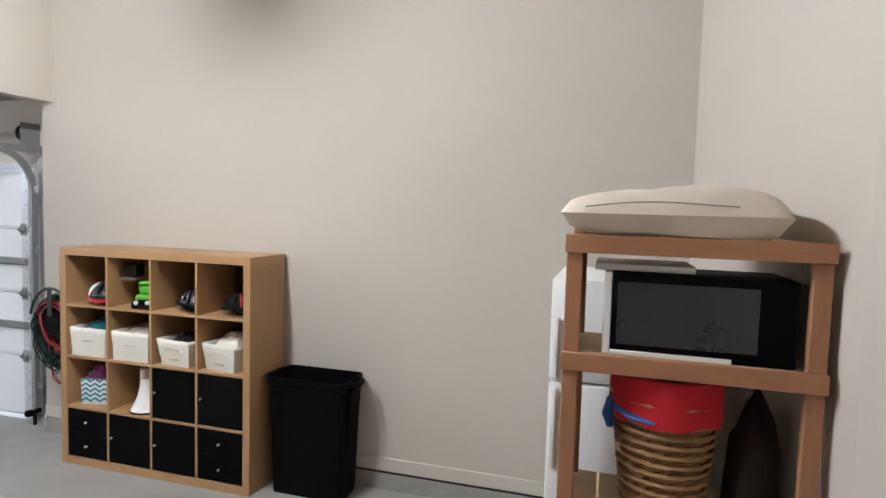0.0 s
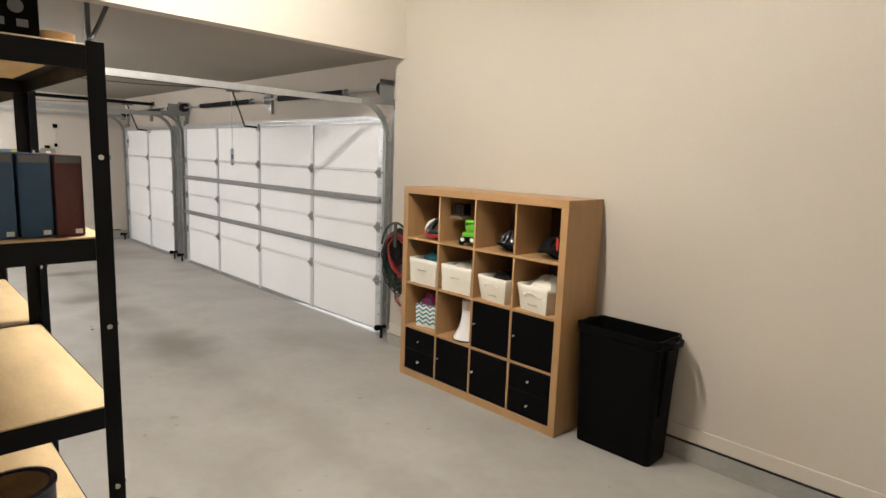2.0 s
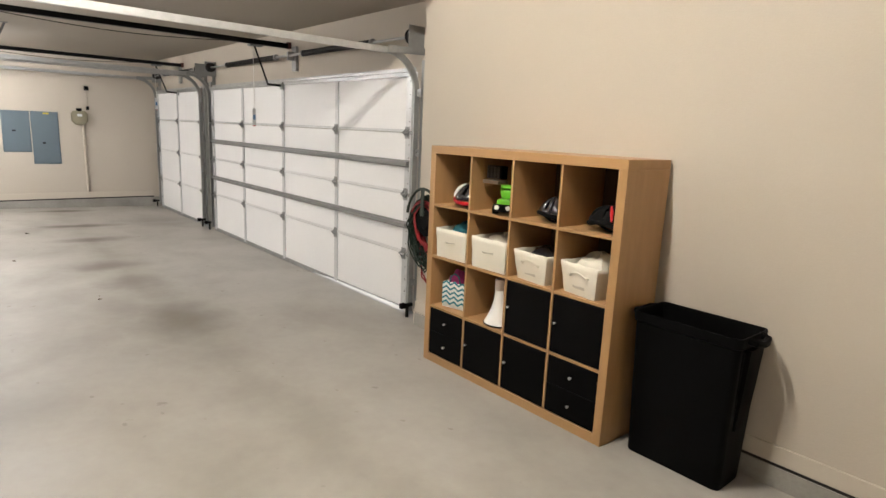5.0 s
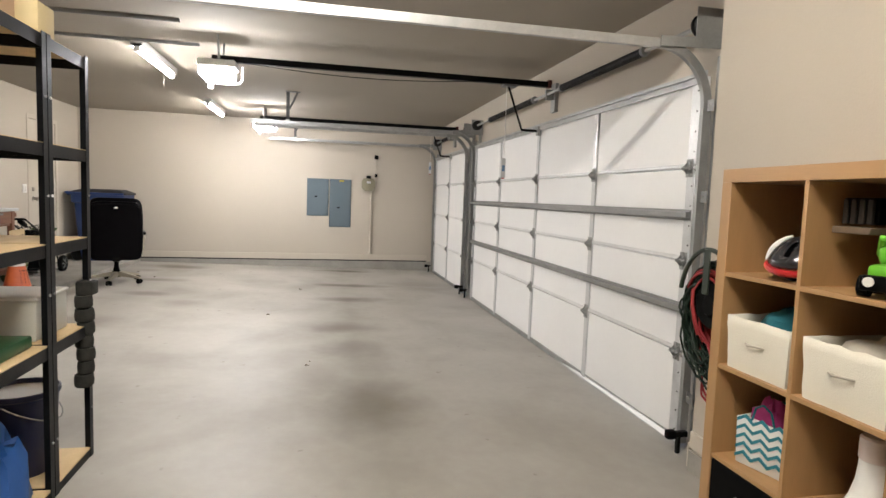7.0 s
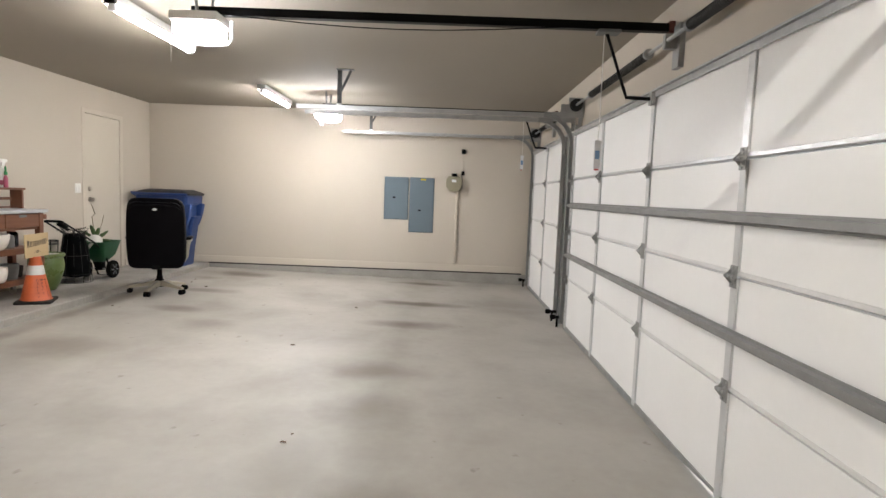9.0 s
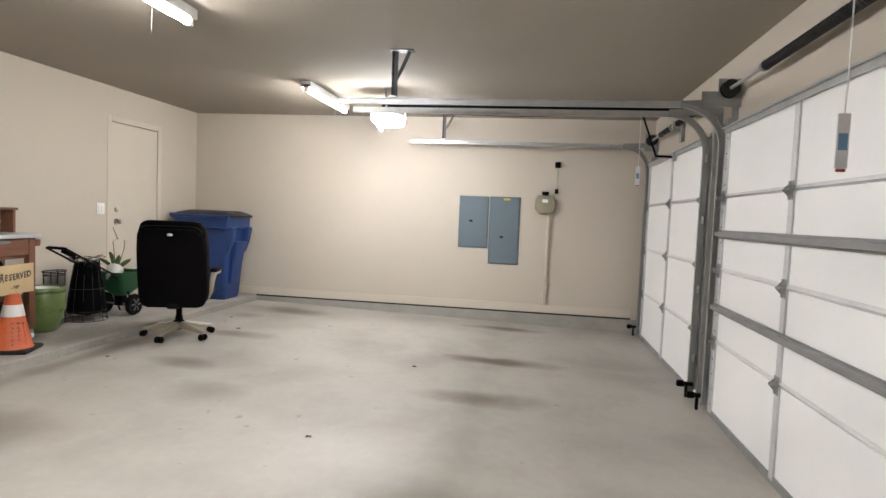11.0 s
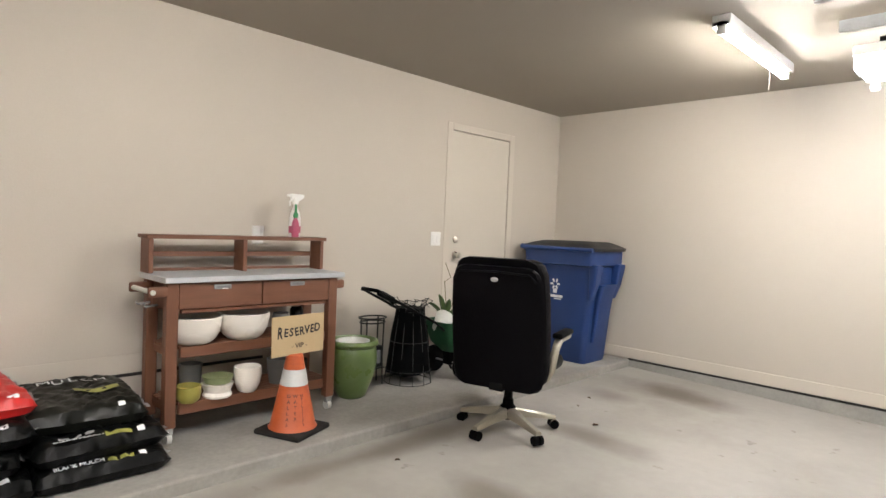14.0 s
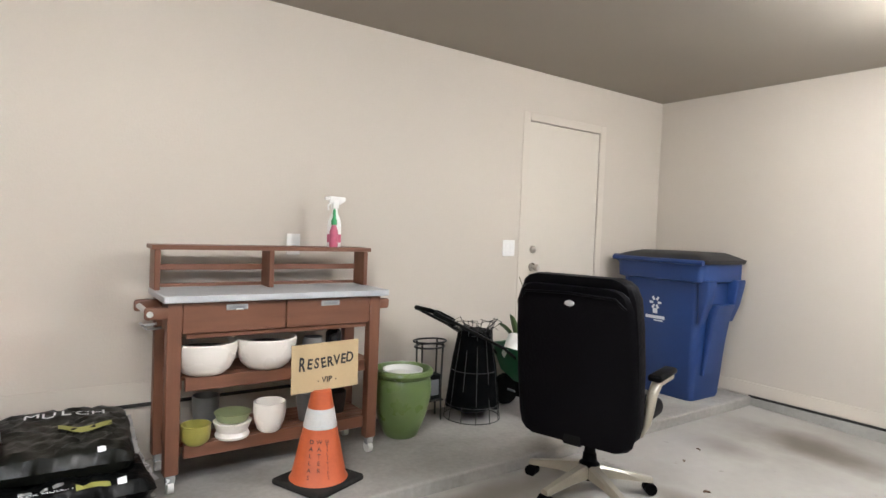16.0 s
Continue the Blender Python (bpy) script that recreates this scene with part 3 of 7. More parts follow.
# ---- garage doors ----
def garage_door(x0, x1, stiles, label, height=2.06, gap=0.0, struts=(0.775, 1.30)):
    d = thing("garage_door", pose(x0, DOOR_FACE, 0), label, "garage door", "garage doors", "structure")
    L = x1 - x0
    lows = [-0.016, 0.52, 1.04, 1.56, height]
    for i in range(4):
        lo, hi = lows[i], lows[i + 1]
        sec = B()
        box(sec, 0, L, 0.028, 0.05, lo + (0.042 if i == 0 else 0.002), hi - 0.002)
        s = part("section", sec, DOOR_WHITE, d, "white painted steel door section")
        xs = [0.0, *stiles, L]
        for a, b in zip(xs, xs[1:]):
            part("panel", box(B(), a + 0.004, b - 0.004, 0.0095, 0.0275, lo + (0.042 if i == 0 else 0.005), hi - 0.005, 0.002), DOOR_WHITE, s)
        for x in stiles:
            part("stile", box(B(), x - 0.028, x + 0.028, -0.002, 0.010, lo + 0.02, hi - 0.004, 0.002), BRIGHT_GALV if i == 3 else DOOR_STILE, s)
        for a in (0.0, L - 0.075):
            st = box(B(), a, a + 0.075, -0.004, 0.012, lo + 0.02, hi - 0.004, 0.002)
            e = part("end_stile", st, BRIGHT_GALV, s, "galvanised end stile")
            # solid black discs stand for the shade in open rivet holes
            for dz in (0.09, 0.20, 0.31, 0.42):
                part("rivet_hole", tube(B(), [(a + 0.055, -0.004, lo + dz), (a + 0.055, -0.0065, lo + dz)], 0.0048, 8), GAP, e)
        if i > 0:
            part("section_lip", box(B(), 0.074, L - 0.074, 0.0045, 0.0100, lo + 0.006, lo + 0.026, 0.0015), BRIGHT_GALV if i == 3 else DOOR_LIP, s)
    for i in (1, 2, 3):
        for x in (0.05, *stiles, L - 0.05):
            h = B()
            box(h, x - 0.03, x + 0.03, -0.008, -0.003, lows[i] - 0.05, lows[i] + 0.05, 0.001)
            prism(h, [(-0.040, lows[i]), (-0.008, lows[i] - 0.035), (-0.008, lows[i] + 0.035)], 0, x - 0.022, x - 0.017)
            prism(h, [(-0.040, lows[i]), (-0.008, lows[i] - 0.035), (-0.008, lows[i] + 0.035)], 0, x + 0.017, x + 0.022)
            tube(h, [(x - 0.04, -0.022, lows[i]), (x + 0.04, -0.022, lows[i])], 0.010)
            for dz in (-0.038, 0.038):
                tube(h, [(x, -0.008, lows[i] + dz), (x, -0.014, lows[i] + dz)], 0.008, 6)
            part("hinge", h, GALV_GREY, d, "bolted galvanised hinge")
    for z in struts:
        prof = [(-0.004, z - 0.030), (-0.009, z - 0.030), (-0.009, z - 0.018), (-0.036, z - 0.015), (-0.036, z + 0.015), (-0.009, z + 0.018), (-0.009, z + 0.030), (-0.004, z + 0.030)]
        part("strut", prism(B(), prof, 0, 0.01, L - 0.01), STRUT, d, "dull grey steel stiffening strut")
    bm = B()
    prism(bm, [(-0.030, height - 0.010), (0.03, height - 0.010), (0.03, height + 0.03), (0.022, height + 0.03), (0.022, height - 0.002), (-0.030, height - 0.002)], 0, 0, L)
    box(bm, 0, L, -0.012, 0.0, height - 0.045, height - 0.010)
    part("top_angle", bm, GALV, d, "galvanised top angle")
    seal = B()
    g0 = ground_z(DOOR_FACE) - 0.001
    rows = [[seal.verts.new((x, y, z)) for y, z in ((0.0, g0 + g), (0.014, g0 + g), (0.014, 0.03), (0.0, 0.03))] for x, g in ((0, 0.0), (0.62 * L, 0.001), (0.72 * L, gap * 0.8), (L, gap * 1.2))]
    seal.faces.new(rows[0][::-1])
    seal.faces.new(rows[-1])
    for a, b in zip(rows, rows[1:]):
        for k in range(4):
            seal.faces.new((a[k], a[(k + 1) % 4], b[(k + 1) % 4], b[k]))
    part("bottom_seal", seal, GALV_GREY, d, "grey bottom rail and seal")
    return d


BRIGHT_GALV = surface("bright_galvanised_steel", (0.66, 0.67, 0.68), 0.34, 0.4, vary=0.14, scale=14, grain=90, bump=0.03)
DOOR_LIP = surface("dull_white_lip_paint", (0.76, 0.76, 0.76), 0.4, 0.1, vary=0.08, scale=8)
DOOR_STILE = surface("grey_stile_paint", (0.60, 0.61, 0.62), 0.4, 0.25, vary=0.08, scale=10)
garage_door(BIG[0], BIG[1], [1.15, 2.35, 3.57], "wide white sectional garage door with grey struts, closed", gap=0.044)
garage_door(LITTLE[0], LITTLE[1], [1.17], "narrow white sectional garage door, closed", struts=())


def track(x, side, reach, z_end, label):
    """Upright, bend and level run of one door track; side is the way its bracket points."""
    t = thing("garage_door_track", pose(x, 0, 0), label, "door track", "garage door tracks", "structure")
    R, y0, zt = 0.30, DOOR_FACE - 0.016, z_end - 0.30
    path = [(0, y0, 0.03), (0, y0, zt - 0.06)]
    path += [(0, y0 - R + R * math.cos(a), zt + R * math.sin(a)) for a in (radians(k * 9) for k in range(0, 11))]
    path += [(0, reach, z_end)]
    def run(name, pts, material):
        bm = B()
        rows = []
        for i, p in enumerate(pts):
            a, b = Vector(pts[max(0, i - 1)]), Vector(pts[min(len(pts) - 1, i + 1)])
            d = (b - a).normalized()
            n = Vector((0, d.z, -d.y))
            rows.append([bm.verts.new(Vector(p) + s * n * 0.023 + Vector((q, 0, 0))) for s, q in ((-1, 0.016 * side), (-1, -0.012 * side), (1, -0.012 * side), (1, 0.016 * side), (0.82, 0.016 * side), (0.82, -0.007 * side), (-0.82, -0.007 * side), (-0.82, 0.016 * side))])
        for A, Bq in zip(rows, rows[1:]):
            for k in range(8):
                bm.faces.new((A[k], A[(k + 1) % 8], Bq[(k + 1) % 8], Bq[k]))
        bm.faces.new(rows[0])
        bm.faces.new(rows[-1])
        return part(name, bm, material, t, "", True)
    run("upright_track", path[:2], GALV_GREY)
    run("track_bend", path[1:13], GALV_GREY)
    run("level_track", path[12:], GALV)
    o = 0.018 * side
    part("jamb_angle", prism(B(), [(min(-o, -o - 0.055 * side), DOOR_FACE + 0.02), (max(-o, -o - 0.055 * side), DOOR_FACE + 0.02), (max(-o, -o - 0.055 * side), DOOR_Y), (min(-o, -o - 0.055 * side), DOOR_Y)], 2, 0.02, 2.14), GALV_GREY, t)
    for z in (0.30, 0.85, 1.40, 1.88):
        bm = B()
        box(bm, min(-o, -o - 0.05 * side), max(-o, -o - 0.05 * side), y0 - 0.006, y0, z - 0.03, z + 0.03, 0.002)
        tube(bm, [(-o - 0.02 * side, y0 - 0.006, z), (-o - 0.02 * side, y0 - 0.014, z)], 0.009, 6)
        part("track_bracket", bm, GALV_GREY, t)
    bm = B()
    prism(bm, [(y0 - R, zt + R - 0.02), (y0 - R, zt + R + 0.035), (DOOR_Y, zt + R + 0.05), (DOOR_Y, zt + R - 0.26), (DOOR_Y - 0.045, zt + R - 0.26), (DOOR_Y - 0.045, zt + R - 0.005)], 0, -0.004 - o * 1.2, 0.0 - o * 1.2)
    part("flag_bracket", bm, GALV_GREY, t)
    for z in (0.52, 1.04, 1.56):
        part("roller", tube(B(), [(o * 0.2, y0, z), (o * 2.6, y0, z)], 0.018, 10), CHROME, t)
    return t


TR = 2.225
track(BIG[1] + 0.070, -1, 0.80, 2.185, "galvanised track for the wide garage door")
track(BIG[0] - 0.035, 1, 0.80, TR, "galvanised track for the wide garage door")
track(LITTLE[1] + 0.035, -1, 0.80, TR, "galvanised track for the narrow garage door")
track(LITTLE[0] - 0.035 + 0.03, 1, 0.80, 2.265, "galvanised track for the narrow garage door, near the end wall")


def hanger(x, y, z0, label):
    h = thing("track_hanger", pose(x, y, CEIL), label, "hanger", "ceiling hangers")
    drop = z0 - CEIL
    angle = [(-0.022, -0.020), (0.022, -0.020), (0.022, -0.016), (-0.018, -0.016), (-0.018, 0.020), (-0.022, 0.020)]
    up = part("upright_angle", prism(B(), angle, 2, drop, -0.004), SHADED_ANGLE, h)
    n = max(2, int(-drop / 0.06))
    for k in range(n):
        z = drop + 0.03 + k * (-drop - 0.06) / (n - 1)
        part("slot", box(B(), -0.006, 0.010, -0.0165, -0.0150, z - 0.012, z + 0.012), GAP, up, "", False)
    part("brace", tube(B(), [(0.004, 0.015, drop * 0.62), (0.010, 0.065, drop * 0.34), (0.014, 0.115, -0.010)], 0.014, 6), SHADED_ANGLE, h)
    part("ceiling_angle", box(B(), -0.03, 0.05, -0.03, 0.15, -0.006, 0.0, 0.001), SHADED_ANGLE, h)
    part("foot_plate", box(B(), -0.02, 0.05, -0.025, 0.025, drop - 0.01, drop + 0.004, 0.001), GALV, h)
    return h


hanger(BIG[1] + 0.070, 1.28, 2.22, "galvanised perforated angle hanger bolted to the ceiling")
hanger(BIG[0] - 0.035, 1.25, TR + 0.03, "galvanised perforated angle hanger bolted to the ceiling")
hanger(LITTLE[0] - 0.005, 1.22, 2.30, "galvanised perforated angle hanger near the end wall")


def torsion(x0, x1, springs, label):
    t = thing("torsion_spring_bar", pose(x0, DOOR_Y - 0.09, 2.33), label, "torsion bar", "torsion bars", "structure")
    L = x1 - x0
    part("shaft", tube(B(), [(-0.03, 0, 0), (L + 0.03, 0, 0)], 0.0127, 10), GALV, t)
    for a, b in springs:
        n = int((b - a) / 0.010)
        bm = B()
        tube(bm, [(a, 0, 0), (b, 0, 0)], 0.026, 14)
        for k in range(0, n, 2):
            tube(bm, [(a + k * 0.010, 0, 0), (a + k * 0.010 + 0.010, 0, 0)], 0.030, 14)
        part("spring", bm, SPRING, t, "black oiled torsion spring")
        for e in (a - 0.03, b + 0.0):
            part("winding_cone", tube(B(), [(e, 0, 0), (e + 0.03, 0, 0)], 0.034, 12), GALV_GREY, t)
    mid = (springs[0][1] + springs[-1][0]) / 2 if len(springs) > 1 else springs[0][1] + 0.06
    bm = B()
    box(bm, mid - 0.05, mid + 0.05, 0.055, 0.09, -0.16, 0.10, 0.002)
    box(bm, mid - 0.02, mid + 0.02, -0.02, 0.056, -0.05, 0.04, 0.004)
    part("centre_bracket", bm, GALV_GREY, t)
    for x in (0.0, L):
        bm = B()
        tube(bm, [(x - 0.03, 0, 0), (x - 0.022, 0, 0)], 0.062, 20)
        tube(bm, [(x - 0.022, 0, 0), (x + 0.022, 0, 0)], 0.050, 20)
        tube(bm, [(x + 0.022, 0, 0), (x + 0.03, 0, 0)], 0.062, 20)
        part("cable_drum", bm, SPRING, t)
        bm = B()
        box(bm, x + (0.035 if x else -0.04), x + (0.04 if x else -0.035), -0.07, 0.09, -0.12, 0.08, 0.001)
        part("end_bearing_plate", bm, GALV_GREY, t)
    return t


torsion(BIG[0] + 0.02, BIG[1] - 0.02, [(0.65, 2.15), (2.85, 4.15)], "torsion bar with black springs above the wide garage door")
torsion(LITTLE[0] + 0.05, LITTLE[1] - 0.02, [(0.5, 1.0), (1.25, 1.9)], "torsion bar with black springs above the narrow garage door")


def opener(x, y_head, z_head, door_x, label, lamp=True):
    o = thing("garage_door_opener", pose(x, y_head, z_head), label, "door opener", "garage door openers")
    w, h = 0.118, 0.120
    part("motor_housing", box(B(), -w * 1.06, w * 1.06, -0.15, 0.15, h * 0.12, h * 0.62, 0.012, 2), WHITE_PLASTIC, o)
    part("light_lens", box(B(), -w * 0.97, w * 0.97, -0.13, 0.13, -h * 0.62, h * 0.12, 0.030, 3), OPENER_LIGHT, o, "glowing frosted light lens")
    part("rear_panel", box(B(), -w * 0.7, w * 0.7, -0.150, -0.141, -h * 0.4, h * 0.3, 0.004), GREY_PLASTIC, o)
    end = DOOR_Y - 0.02 - y_head
    bm = B()
    prism(bm, [(-0.026, h * 0.62 + 0.002), (0.026, h * 0.62 + 0.002), (0.026, h * 0.62 + 0.052), (-0.026, h * 0.62 + 0.052)], 1, -0.05, end)
    part("rail", bm, BLACK_STEEL, o, "black drive rail")
    part("header_bracket", box(B(), -0.03, 0.03, end - 0.02, end + 0.018, h * 0.6, h * 0.6 + 0.07, 0.002), RED_OXIDE, o)
    part("trolley", box(B(), -0.05, 0.05, end - 0.46, end - 0.32, h * 0.62 - 0.02, h * 0.62 + 0.0, 0.004), GREY_PLASTIC, o)
    zt = h * 0.6
    dz = 2.03 - z_head
    ye = DOOR_FACE - 0.03 - y_head
    arm = B()
    for dx in (-0.006,):
        tube(arm, [(dx, end - 0.40, zt), (dx, ye - 0.16, dz + 0.01)], 0.010, 6)
        tube(arm, [(dx, ye - 0.175, dz + 0.05), (dx, ye - 0.15, dz - 0.015), (dx, ye + 0.01, dz - 0.02)], 0.012, 6)
    part("door_arm", arm, BLACK_STEEL, o, "black bent door arm")
    part("arm_bracket", box(B(), -0.03, 0.03, ye, ye + 0.03, dz - 0.06, dz + 0.03, 0.003), GALV, o)
    for s in (-1, 1):
        part("hanger_strap", tube(B(), [(s * 0.10, 0.02, h * 0.6), (s * 0.16, 0.02, CEIL - z_head)], 0.010, 6), GALV_GREY, o)
    cab = B()
    for k in range(1):
        tube(cab, [(0.05, 0.2 + (end - 0.9) * u, h * 0.6 - 0.05 * math.sin(math.pi * u)) for u in [i / 16 for i in range(17)]], 0.0035, 5)
    part("cable", cab, BLACK_PLASTIC, o)
    ant = B()
    tube(ant, [(0.0, -0.10, -h * 0.80), (0.0, 0.06, -h * 0.88), (0.0, 0.17, -h * 0.82), (0.0, 0.195, -h * 0.55), (0.0, 0.195, h * 0.4)], 0.010, 8)
    part("bent_guard", ant, WHITE_PLASTIC, o)
    bulb = B()
    lathe(bulb, [(0, -0.045), (0.018, -0.042), (0.024, -0.025), (0.018, 0.0), (0.010, 0.03), (0, 0.03)], (0.0, -0.06, -h * 0.92), 14)
    part("sensor_dome", bulb, WHITE_PLASTIC, o)
    return o


RED_OXIDE = surface("red_oxide_steel", (0.09, 0.02, 0.015), 0.6, vary=0.1)
opener(-6.20, 0.815, 2.345, -6.20, "garage door opener with bright lamp lens and black rail")
opener(-10.08, 0.815, 2.345, -10.08, "garage door opener with bright lamp lens and black rail")


def ceiling_bar(x, y0, y1, label):
    b = thing("ceiling_bar", pose(x, y0, CEIL), label, "steel bar", "ceiling bars")
    part("channel", prism(B(), [(-0.017, 0), (0.017, 0), (0.017, -0.022), (0.012, -0.022), (0.012, -0.006), (-0.012, -0.006), (-0.012, -0.022), (-0.017, -0.022)], 1, 0, y1 - y0), GALV_GREY, b)
    for k in range(3):
        y = 0.08 + k * (y1 - y0 - 0.16) / 2
        part("screw", tube(B(), [(0, y, -0.006), (0, y, -0.011)], 0.008, 8), CHROME, b)


ceiling_bar(-6.44, -1.35, 0.62, "grey steel mounting bar screwed to the ceiling")
ceiling_bar(-5.70, -1.00, 0.62, "grey steel mounting bar screwed to the ceiling")


def pull_cord(x, y, top, low, label):
    c = thing("pull_cord", pose(x, y, low), label, "pull cord", "release cords")
    part("cord", tube(B(), [(0, 0, top - low), (0.004, 0.002, 0.30), (0, 0, 0.17)], 0.003, 5), WHITE_PLASTIC, c)
    part("tag", box(B(), -0.004, 0.004, -0.020, 0.020, 0.0, 0.18, 0.002), MARK, c, "white tag")
    part("tag_print", box(B(), 0.0042, 0.0050, -0.014, 0.014, 0.06, 0.115), TAG_BLUE, c, "blue printing", False)
    part("handle", tube(B(), [(0, -0.014, -0.006), (0, 0.014, -0.006)], 0.005, 8), RED, c, "red pull handle")


TAG_BLUE = surface("blue_print", (0.16, 0.30, 0.52), 0.5)
pull_cord(-6.215, 3.36, 2.415, 1.56, "release cord with a blue and white tag")
pull_cord(-10.10, 3.36, 2.415, 1.73, "short release cord with a blue and white tag")


def safety_eye(x, side):
    s = thing("safety_sensor", pose(x, DOOR_FACE - 0.10, 0.0), "black safety sensor on the garage door track", "sensor", "safety sensors")
    part("bracket", box(B(), -0.015, 0.015, 0.02, 0.09, 0.08, 0.11, 0.002), BLACK_STEEL, s)
    part("eye", box(B(), -0.022, 0.022, -0.035, 0.02, 0.07, 0.12, 0.010, 2), BLACK_PLASTIC, s)
    part("leg", box(B(), -0.012, 0.012, 0.03, 0.05, -0.014, 0.08, 0.002), BLACK_STEEL, s)


for x in (-8.64, -8.95, BIG[1] + 0.10, -11.46):
    safety_eye(x, 1)


def tube_lamp(x0, x1, y, z, top, material, label, turn=0):
    t = thing("fluorescent_lamp", pose((x0 + x1) / 2, y, top, 0, 0, turn), label, "ceiling lamp", "fluorescent lamps")
    h = (x1 - x0) / 2
    prof = [(-0.050, 0), (0.050, 0), (0.050, -0.066), (0.045, -0.066), (0.036, -0.044), (-0.036, -0.044), (-0.045, -0.066), (-0.050, -0.066)]
    part("housing", prism(B(), prof, 0, -h, h, 0.003), WHITE_PLASTIC, t, "white metal strip housing")
    for s in (-1, 1):
        a, b = sorted((s * h, s * (h - 0.035)))
        part("lamp_holder", box(B(), a, b, -0.024, 0.024, z - top - 0.028, -0.03, 0.004), WHITE_PLASTIC, t)
    part("tube", tube(B(), [(-h + 0.035, 0, z - top), (h - 0.035, 0, z - top)], 0.025, 14), material, t, "glowing fluorescent tube")
    return t


for x0, x1 in ((-7.67, -6.44), (-10.85, -9.62)):
    l = tube_lamp(x0, x1, 0.11, CEIL - 0.078, CEIL, TUBE_LIGHT, "white ceiling strip lamp with one lit fluorescent tube")
    part("pull_string", tube(B(), [(-0.2, 0.02, -0.05), (-0.2, 0.02, -0.26)], 0.0012, 4), WHITE_PLASTIC, l)
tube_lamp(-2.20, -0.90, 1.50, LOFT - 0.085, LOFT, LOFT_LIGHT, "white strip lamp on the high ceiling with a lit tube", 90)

# ---- tall room: cube shelf and what it holds ----
SX0, SX1, SY0, SY1, SH = -2.842, -1.345, 3.178, 3.566, 1.49
CELL = (1.497 - 0.10 - 3 * 0.016) / 4


def cell(col, row):
    """Left, right, bottom and top of a cell; row 0 is the lowest."""
    x = SX0 + 0.05 + col * (CELL + 0.016)
    z = 0.05 + row * (CELL + 0.0143)
    return x, x + CELL, z, z + CELL


s = thing("cube_shelf", pose(SX0, SY0, 0), "birch laminate four by four cube shelf against the wall", "shelf")
W, Dp = SX1 - SX0, SY1 - SY0
part("side_panel", box(B(), 0, 0.05, 0, Dp, -0.012, SH - 0.05, 0.0015), LAMINATE_UP, s)
part("side_panel", box(B(), W - 0.05, W, 0, Dp, -0.012, SH - 0.05, 0.0015), LAMINATE_UP, s)
part("top_panel", box(B(), 0, W, 0, Dp, SH - 0.05, SH, 0.0015), LAMINATE, s)
part("bottom_panel", box(B(), 0.05, W - 0.05, 0, Dp, -0.012, 0.05, 0.0015), LAMINATE, s)
for r in (1, 2, 3):
    z = 0.05 + r * (CELL + 0.0143) - 0.0152
    part("shelf_board", box(B(), 0.05, W - 0.05, 0.004, Dp - 0.006, z, z + 0.016, 0.001), LAMINATE, s)
for c in (1, 2, 3):
    x = 0.05 + c * (CELL + 0.016) - 0.016
    part("divider", box(B(), x, x + 0.016, 0.003, Dp - 0.006, 0.05, SH - 0.05, 0.001), LAMINATE_UP, s)
part("back_panel", box(B(), 0.02, W - 0.02, Dp - 0.004, Dp + 0.004, 0.02, SH - 0.02), SHADED_BACK, s, "thin back panel with the cells' shade in its dark colour")


def knob(parent, x, z, y=-0.002):
    k = B()
    lathe(k, [(0, 0.020), (0.008, 0.018), (0.009, 0.012), (0.004, 0.006), (0.004, 0.0), (0, 0)], seg=12)
    part("knob", moved(k, pose(x, y, z, 90)), CHROME, parent, "small chrome knob")


def cube_insert(col, row, kind):
    x0, x1, z0, z1 = cell(col, row)
    o = thing("cube_insert", pose(x0 + CELL / 2, SY0 + 0.004, z0 + 0.001), "black cube insert with two drawers and chrome knobs" if kind == "drawers" else "black cube insert with a door and chrome knob", "cabinet insert", "black cube inserts")
    h = CELL / 2 - 0.003
    part("carcass", box(B(), -h, h, 0.018, Dp - 0.02, 0, CELL - 0.005), BLACK_PANEL, o)
    if kind == "drawers":
        for a, b in ((0.003, CELL / 2 - 0.0015), (CELL / 2 + 0.0015, CELL - 0.006)):
            p = part("drawer_front", box(B(), -h, h, 0, 0.016, a, b, 0.0015), BLACK_PANEL, o)
            knob(p, 0, (a + b) / 2)
    else:
        p = part("door", box(B(), -h, h, 0, 0.016, 0.003, CELL - 0.006, 0.0015), BLACK_PANEL, o)
        knob(p, -h + 0.03, CELL * 0.52)


for c, r, k in ((0, 0, "drawers"), (1, 0, "door"), (2, 0, "door"), (3, 0, "drawers"), (2, 1, "door"), (3, 1, "door")):
    cube_insert(c, r, k)


def sag_top(bm, amount, zmin, seed=1):
    for v in bm.verts:
        if v.co.z > zmin:
            n = noise.noise(Vector((v.co.x * 9 + seed, v.co.y * 9, seed)))
            v.co.z += amount * n
            v.co.x += 0.4 * amount * n
    return bm


